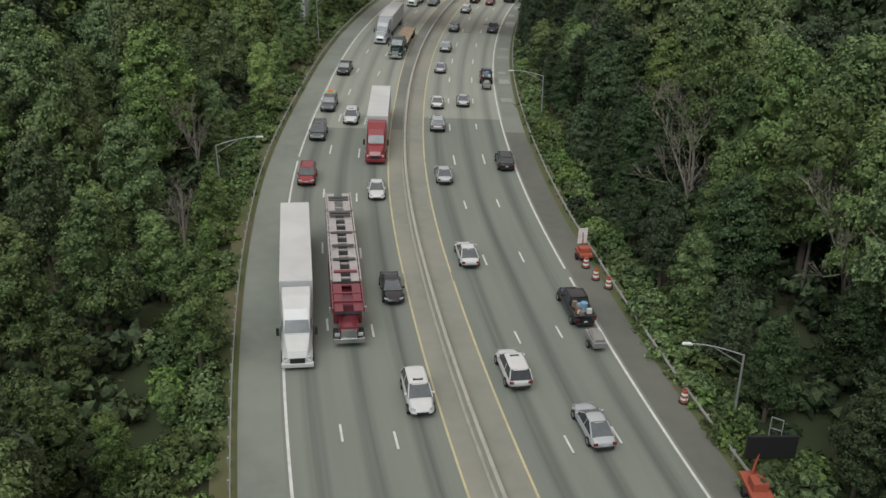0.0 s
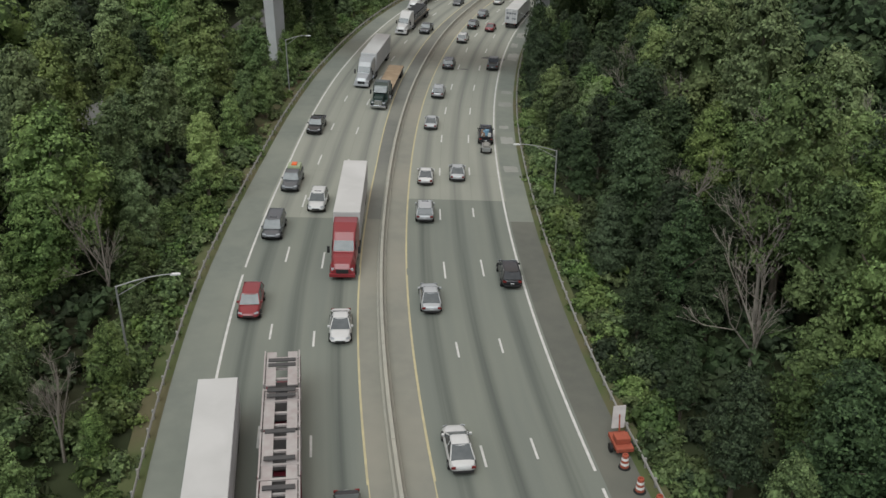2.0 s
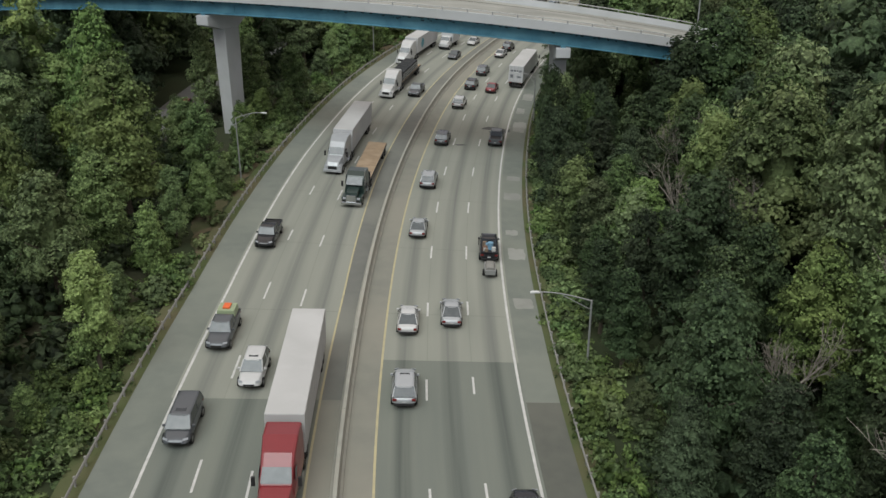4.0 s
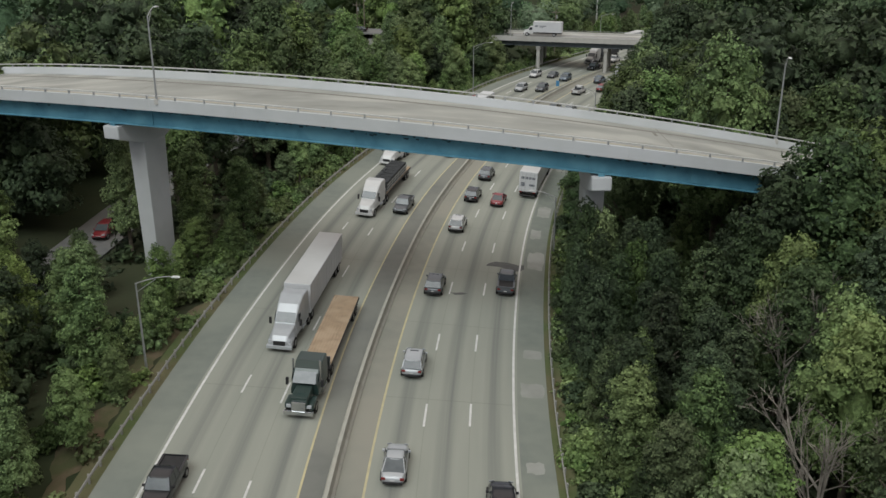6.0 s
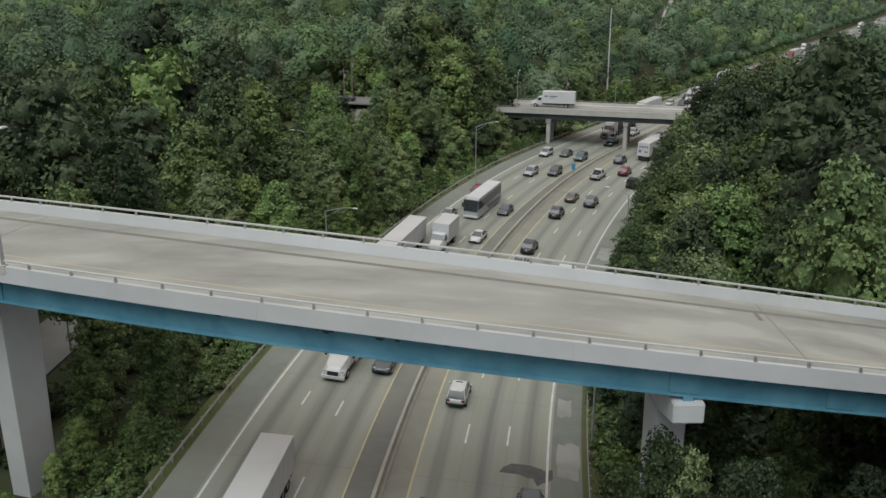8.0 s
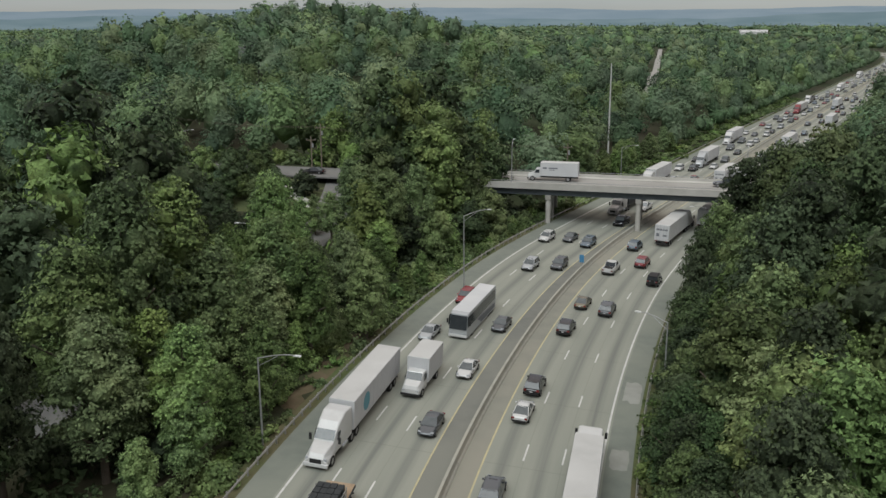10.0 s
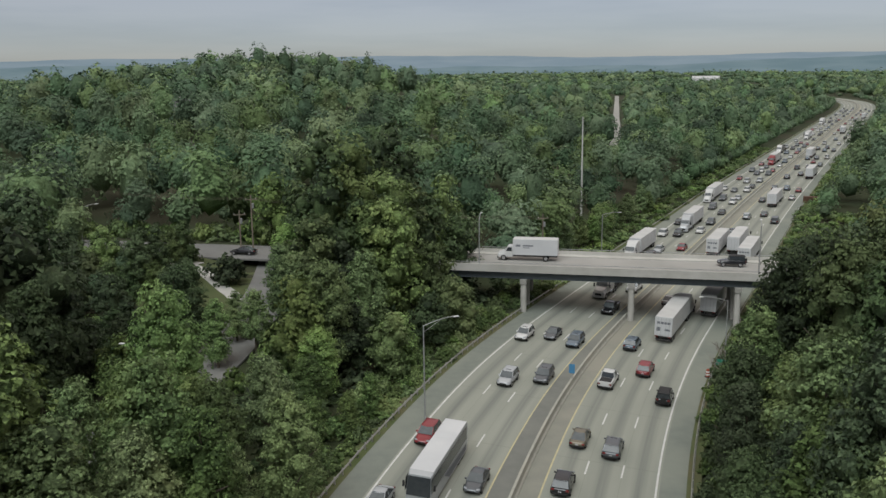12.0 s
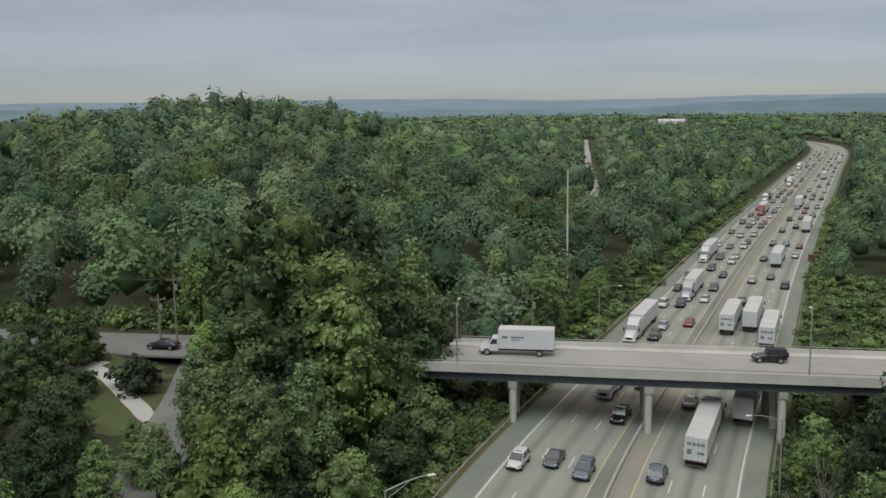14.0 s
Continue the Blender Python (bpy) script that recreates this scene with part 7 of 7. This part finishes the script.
side_asphalt = material("faded_side_road_asphalt", (0.17, 0.17, 0.165), 0.9, second=(0.13, 0.13, 0.125), scale=0.6, third=(0.2, 0.197, 0.185), scale3=0.08, bump=0.3, bump_scale=25)
ribbon("road", SLIP, 7.2, side_asphalt, 0.0, "narrow asphalt slip road through the trees")
street = over(np.linspace(OU0, -190, 40), OWID / 2, OZ - 0.02)
ribbon("road", street, 11.5, side_asphalt, 0.0, "asphalt street leading onto the overpass")
street2 = over(np.linspace(OU1, 160, 30), OWID / 2, OZ - 0.02)
ribbon("road", street2, 11.5, side_asphalt, 0.0, "asphalt street leading off the overpass")
lawn = material("mown_lawn", (0.072, 0.090, 0.036), 0.95, second=(0.10, 0.108, 0.05), scale=0.4, third=(0.055, 0.072, 0.03), scale3=0.15, bump=0.5, bump_scale=8)
for u0, u1, v0, v1 in ((-94, -46, -22, 0.4),):
    us, vs_ = np.linspace(u0, u1, 27), np.linspace(v0, v1, 13)
    gxx, gvv = np.meshgrid(us, vs_)
    q = over(gxx.ravel(), gvv.ravel(), 0)
    rim = (gxx.ravel() < u0 + 0.5) | (gxx.ravel() > u1 - 0.5) | (gvv.ravel() < v0 + 0.5)
    zz = ground_z(q[:, 0], q[:, 1]) + np.where(rim, -0.6, 0.10)
    ii = np.arange(351).reshape(13, 27)
    ff = np.stack([ii[:-1, :-1], ii[:-1, 1:], ii[1:, 1:], ii[1:, :-1]], -1).reshape(-1, 4)
    tagged(mesh_ob("lawn", np.c_[q[:, :2], zz], ff.tolist(), lawn, smooth=True), "small mown lawn beside the street", "lawn", kind="structure")
paths = material("pale_concrete_path", (0.42, 0.41, 0.385), 0.9, second=(0.35, 0.34, 0.32), scale=1.0)
for pts, wide_ in (([(-80, -4.5), (-76, -5.0), (-72.5, -5.6)], 5.0), ([(-74, -5.4), (-69, -8.5), (-63.5, -13), (-59, -17)], 2.4), ([(-62, -2), (-60, -8), (-58, -13)], 1.6)):
    q = spline(pts, 1.0)
    w = over(q[:, 0], q[:, 1], 0)
    w[:, 2] = ground_z(w[:, 0], w[:, 1]) + 0.17
    ribbon("pavement", w, wide_, paths, 0.0, "pale concrete footpath across the lawn", "path", thick=0.4)


# ---- street lamps, poles ----
def street_lamp(x, y, z, h, arm, turn, label="grey steel street lamp with a single curved arm"):
    g = empty("street_lamp", pose(x, y, z, 0, 0, turn), label, "street lamp")
    b = bmesh.new()
    tube(b, (0, 0, -0.3), (0, 0, h - 0.7), 0.11, 0.07, 8)
    part("pole", b, galv, g)
    b = bmesh.new()
    rings = []
    for i in range(9):
        t = i / 8
        r = 0.055 - 0.012 * t
        c = (arm * t, h - 0.75 + 0.75 * math.sin(t * math.pi / 2))
        tip = math.atan2(0.75 * math.pi / 2 * math.cos(t * math.pi / 2), arm)
        rings.append([b.verts.new((c[0] - math.sin(tip) * r * math.cos(a), r * math.sin(a), c[1] + math.cos(tip) * r * math.cos(a))) for a in (k * math.pi / 3 for k in range(6))])
    for p, q in zip(rings, rings[1:]):
        for k in range(6):
            b.faces.new((p[k], p[(k + 1) % 6], q[(k + 1) % 6], q[k]))
    b.faces.new(rings[0][::-1])
    b.faces.new(rings[-1])
    bmesh.ops.recalc_face_normals(b, faces=b.faces)
    bracket = part("arm", b, galv, g)
    b = bmesh.new()
    tube(b, (0, 0, h - 1.5), (arm * 0.55, 0, h - 0.28), 0.03, 0.03, 5)
    part("brace", b, galv, bracket)
    b = bmesh.new()
    loft(b, [(-0.14, 0, 0.1, 0.35, 0.28, 0.04), (0.14, 0, 0.1, 0.35, 0.28, 0.04)])
    bmesh.ops.translate(b, verts=b.verts, vec=(arm + 0.3, 0, h - 0.06))
    part("lamp_head", b, material("pale_lamp_casing", (0.6, 0.61, 0.6), 0.4), g)
    slab_b = bmesh.new()
    box(slab_b, -0.2, 0.2, -0.2, 0.2, -0.4, 0.12)
    part("footing", slab_b, concrete, g)
    return g


for x, y, h, arm, turn in ((-17.3, 87.0, 8.3, 4.0, 8), (18.2, 121.0, 8.0, 4.0, 180), (-17.8, 163.5, 9.2, 3.2, -6), (26.0, 55.6, 6.6, 3.6, 176), (13.3, 286.3, 12.2, 3.6, 15), (-7.2, 235.8, 9.8, 3.8, -20), (56.9, 308.6, 9.6, 3.5, 180), (32.6, 244.6, 12.0, 2.8, 150), (54.0, 372.0, 11.0, 3.4, -30), (20.7, 197.0, 8.2, 2.6, 170)):
    z = float(ground_z(x, y)[0])
    street_lamp(x, y, z, h, arm, turn)
for x, off in ((-20.2, 0.1), (44.0, FWID - 0.1)):
    p = fly(x, off, -0.45)
    street_lamp(*[float(v) for v in p], 8.6, 1.5, 80 if off < 1 else -100, "tall steel lamp on the flyover's parapet")
for u, v in ((-24.6, -0.15), (19.2, -0.15)):
    p = over(u, v, OZ + 0.6)
    street_lamp(*[float(c) for c in p], 8.4, 1.2, 70, "steel lamp on the overpass parapet")
for x, y, h, arm, turn in ((-15.5, 282.0, 10.5, 3.2, 170), (-46.0, 352.0, 9.0, 2.6, 20), (-32.5, 216.0, 10.0, 3.0, 170)):
    street_lamp(x, y, float(ground_z(x, y)[0]), h, arm, turn)


def power_pole(x, y, h, label="weathered wooden power pole with a crossarm"):
    z = float(ground_z(x, y)[0])
    g = empty("power_pole", pose(x, y, z, 0, 0, 15), label, "pole")
    b = bmesh.new()
    tube(b, (0, 0, -0.5), (0, 0, h), 0.17, 0.11, 8)
    part("pole", b, wood_pole, g)
    b = bmesh.new()
    box(b, -1.1, 1.1, -0.06, 0.06, h - 0.9, h - 0.75)
    part("crossarm", b, wood_pole, g)
    for sx in (-1, 0, 1):
        b = bmesh.new()
        tube(b, (sx * 0.9, 0, h - 0.75), (sx * 0.9, 0, h - 0.5), 0.05, 0.04, 6)
        part("insulator", b, concrete, g)
    b = bmesh.new()
    tube(b, (0.3, 0, h - 2.4), (0.3, 0, h - 1.5), 0.22, 0.22, 10)
    part("transformer", b, galv, g)
    return z + h


wires = bmesh.new()
tops = []
for x, y, h in ((-15.5, 352.0, 11.5), (-17.2, 349.0, 9.0), (-60.0, 372.0, 11.5), (38.0, 352.0, 13.5)):
    tops.append((x, y, power_pole(x, y, h) - 0.6))
for a, c in ((tops[0], tops[2]), (tops[0], tops[3])):
    for k in (-0.8, 0.8):
        prev = None
        for i in range(13):
            t = i / 12
            p = Vector(a).lerp(Vector(c), t) + Vector((0, k, -2.2 * 4 * t * (1 - t) * 0.5))
            if prev is not None:
                tube(wires, prev, p, 0.02, 0.02, 4, False)
            prev = p
tagged(part("power_lines", wires, bark), "thin dark power lines between poles", "cable", kind="stuff")
mz = float(ground_z(62, 430)[0])
mast_g = empty("mast", pose(62, 430, mz), "tall slim pale steel mast above the trees", "mast")
b = bmesh.new()
tube(b, (0, 0, -0.5), (0, 0, 27), 0.3, 0.16, 10)
part("pole", b, pale_rail, mast_g)


# ---- houses among the trees ----
def house(x, y, w, d, h, turn, wall_col, roof_col, label):
    z = float(ground_z(x, y)[0]) - 0.4
    g = empty("house", pose(x, y, z, 0, 0, turn), label, "house")
    wm, rm = material("painted_siding", wall_col, 0.8, second=tuple(c * 0.85 for c in wall_col), scale=1), material("shingle_roof", roof_col, 0.9, second=tuple(c * 0.7 for c in roof_col), scale=2)
    b = bmesh.new()
    box(b, -w / 2, w / 2, -d / 2, d / 2, 0, h)
    part("wall", b, wm, g)
    b = bmesh.new()
    o = 0.5
    vs = [b.verts.new(v) for v in ((-w / 2 - o, -d / 2 - o, h), (w / 2 + o, -d / 2 - o, h), (w / 2 + o, d / 2 + o, h), (-w / 2 - o, d / 2 + o, h), (-w / 2 - o, 0, h + d * 0.32), (w / 2 + o, 0, h + d * 0.32))]
    for f in ((0, 1, 5, 4), (2, 3, 4, 5), (0, 4, 3), (1, 2, 5), (3, 2, 1, 0)):
        b.faces.new([vs[i] for i in f])
    roof = part("roof", b, rm, g)
    b = bmesh.new()
    box(b, w * 0.2, w * 0.2 + 0.8, -0.4, 0.4, h, h + d * 0.32 + 1.0)
    part("chimney", b, concrete, roof)
    for fx in (-0.3, 0.0, 0.3):
        b = bmesh.new()
        box(b, fx * w - 0.6, fx * w + 0.6, -d / 2 - 0.04, -d / 2 + 0.02, h * 0.35, h * 0.75)
        part("window", b, glass_pane, g)


glass_pane = material("dark_window_pane", (0.03, 0.035, 0.04), 0.1, spec=0.6)
house(-62, 300, 10, 8, 8.5, 25, (0.35, 0.22, 0.16), (0.22, 0.11, 0.075), "brick house with a red-brown roof among trees")
house(-75, 548, 14, 9, 9.0, 10, (0.33, 0.34, 0.34), (0.12, 0.12, 0.125), "grey hillside house half hidden by trees")
house(-60, 508, 12, 8, 7.0, -5, (0.40, 0.38, 0.35), (0.10, 0.10, 0.10), "pale hillside house half hidden by trees")
house(206, 705, 9, 3, 14, 30, (0.62, 0.62, 0.62), (0.4, 0.4, 0.4), "white building above the distant trees")

# ---- roadworks by the outbound shoulder ----
orange_p = material("safety_orange_plastic", (0.34, 0.085, 0.05), 0.65, second=(0.26, 0.075, 0.05), scale=3)
white_band = material("white_reflective_band", (0.7, 0.7, 0.68), 0.45)


def barrel(m):
    g = empty("traffic_drum", m, "orange traffic drum with white bands on the shoulder", "traffic drum", "drums along the shoulder")
    for i in range(5):
        z0, z1 = 0.08 + i * 0.19, 0.08 + (i + 1) * 0.19 - 0.01
        r0, r1 = 0.30 - 0.018 * i, 0.30 - 0.018 * (i + 1) + 0.006
        b = bmesh.new()
        tube(b, (0, 0, z0), (0, 0, z1), r0, r1, 14)
        part("band" if i % 2 else "drum_ring", b, white_band if i % 2 else orange_p, g)
    b = bmesh.new()
    tube(b, (0, 0, 0), (0, 0, 0.09), 0.42, 0.36, 14)
    part("rubber_base", b, material("black_drum_base", (0.02, 0.02, 0.02), 0.9), g)
    b = bmesh.new()
    box(b, -0.13, 0.13, -0.03, 0.03, 1.02, 1.14)
    part("handle", b, orange_p, g)
    return g


first = None
for s, off in ((176.6, 15.1), (174.2, 15.35), (172.5, 16.0), (155.1, 15.9), (s_of_y(308.5), 15.9)):
    p = at_road(s, off)
    m = pose(*[float(v) for v in p])
    first = copy_thing(first, m) if first else barrel(m)
p = at_road(178.6, 15.4)
ab = empty("arrow_board_trailer", pose(*[float(v) for v in p], 0, 0, heading(180)), "orange trailer with a tilted pale arrow board", "trailer")
grey_panel = material("weathered_pale_panel", (0.42, 0.40, 0.39), 0.7, second=(0.28, 0.25, 0.24), scale=2)
blk = material("matt_black_panel", (0.015, 0.015, 0.016), 0.6)
for name, mat_, bx in (("trailer_bed", orange_p, (-0.6, 0.6, -1.1, 0.9, 0.5, 0.8)), ("battery_box", orange_p, (-0.5, 0.5, -0.6, 0.2, 0.8, 1.25))):
    b = bmesh.new()
    box(b, *bx, 0.04)
    part(name, b, mat_, ab)
b = bmesh.new()
tube(b, (0, 0.3, 0.8), (0, 0.6, 2.4), 0.06, 0.05, 8)
part("mast", b, orange_p, ab)
b = bmesh.new()
box(b, -0.45, 0.45, 0.7, 0.8, 1.2, 2.35, 0.02, (1, 1), (0.35, 0.9))
part("panel", b, grey_panel, ab, "pale folded arrow panel")
for sx in (-1, 1):
    b = bmesh.new()
    tube(b, (sx * 0.62, -0.2, 0.32), (sx * 0.82, -0.2, 0.32), 0.32, 0.32, 14)
    part("wheel", b, blk, ab)
p = at_road(145.4, 16.2)
vm = empty("message_sign_trailer", pose(*[float(v) for v in p], 0, 0, heading(145) - 12), "orange trailer carrying a dark electronic message sign", "sign")
for name, mat_, bx in (("trailer_bed", orange_p, (-0.7, 0.7, -1.7, 0.9, 0.5, 0.8)), ("control_box", orange_p, (-0.5, 0.5, -1.2, -0.2, 0.8, 1.4)), ("sign_panel", blk, (-0.6, 2.6, 0.55, 0.8, 2.0, 3.7))):
    b = bmesh.new()
    box(b, *bx, 0.04)
    part(name, b, mat_, vm)
b = bmesh.new()
tube(b, (0, 0.5, 0.8), (0.3, 0.65, 2.6), 0.09, 0.09, 8)
part("mast", b, orange_p, vm)
b = bmesh.new()
for a, c in (((0.7, 0.7, 3.7), (0.7, 0.7, 5.1)), ((0.7, 0.7, 5.1), (1.5, 0.7, 4.8)), ((1.5, 0.7, 4.8), (1.5, 0.7, 3.7)), ((0.7, 0.7, 4.3), (1.5, 0.7, 4.0))):
    tube(b, a, c, 0.04, 0.04, 6)
part("solar_frame", b, galv, vm)
for sx in (-1, 1):
    b = bmesh.new()
    tube(b, (sx * 0.72, -0.6, 0.34), (sx * 0.94, -0.6, 0.34), 0.34, 0.34, 14)
    part("wheel", b, blk, vm)

# ---- far street, sign on the median, far buildings ----
far_line = np.array([(10 + FAR_DIR[0] * d, 190 + FAR_DIR[1] * d) for d in np.arange(400, 1330, 12.0)])
far_line = np.c_[far_line, ground_z(far_line[:, 0], far_line[:, 1]) + 2.2]
ribbon("road", far_line, 5.0, ov_deck, 0.0, "straight pale street far off between the trees", thick=3.0)
sign_blue = material("blue_sign_face", (0.06, 0.20, 0.36), 0.5, second=(0.09, 0.25, 0.40), scale=2)
p = at_road(404.1, 0.0)
sg = empty("road_sign", pose(*[float(v) for v in p], 0, 0, heading(404)), "small blue sign on a steel post on the median", "sign")
b = bmesh.new()
tube(b, (0, 0, 0.6), (0, 0, 2.6), 0.05, 0.05, 8)
part("post", b, galv, sg)
b = bmesh.new()
box(b, -0.38, 0.38, -0.09, -0.05, 1.5, 2.75, 0.01)
part("sign_panel", b, sign_blue, sg)
sign_green = material("green_sign_face", (0.03, 0.20, 0.13), 0.5, second=(0.04, 0.24, 0.16), scale=2)
p = at_road(s_of_y(309.5), 17.6)
sg = empty("road_sign", pose(*[float(v) for v in p], 0, 0, heading(s_of_y(309.5))), "small green sign on a steel post by the guardrail", "sign")
b = bmesh.new()
tube(b, (0, 0, -0.4), (0, 0, 2.3), 0.05, 0.05, 8)
part("post", b, galv, sg)
b = bmesh.new()
box(b, -0.75, 0.75, -0.09, -0.05, 1.5, 2.4, 0.01)
part("sign_panel", b, sign_green, sg)
rusty = material("rusty_brown_steel", (0.10, 0.055, 0.035), 0.8, second=(0.07, 0.042, 0.03), scale=2)
kx, ky = 137.2, 451.9
kb = empty("storage_box", pose(kx, ky, float(ground_z(kx, ky)[0]), 0, 0, -30), "dark brown steel storage box beside the shoulder", "box")
for nm, bx, bev in (("body", (-2.0, 2.0, -1.1, 1.1, 0.0, 2.0), 0.05), ("lid", (-2.06, 2.06, -1.16, 1.16, 2.0, 2.14), 0.03), ("door", (-0.9, 0.9, -1.14, -1.08, 0.2, 1.8), 0.01)):
    b = bmesh.new()
    box(b, *bx, bev)
    part(nm, b, rusty, kb)
house(689, 2106, 56, 16, 17, -20, (0.62, 0.62, 0.61), (0.5, 0.5, 0.5), "long white building on the distant hills")
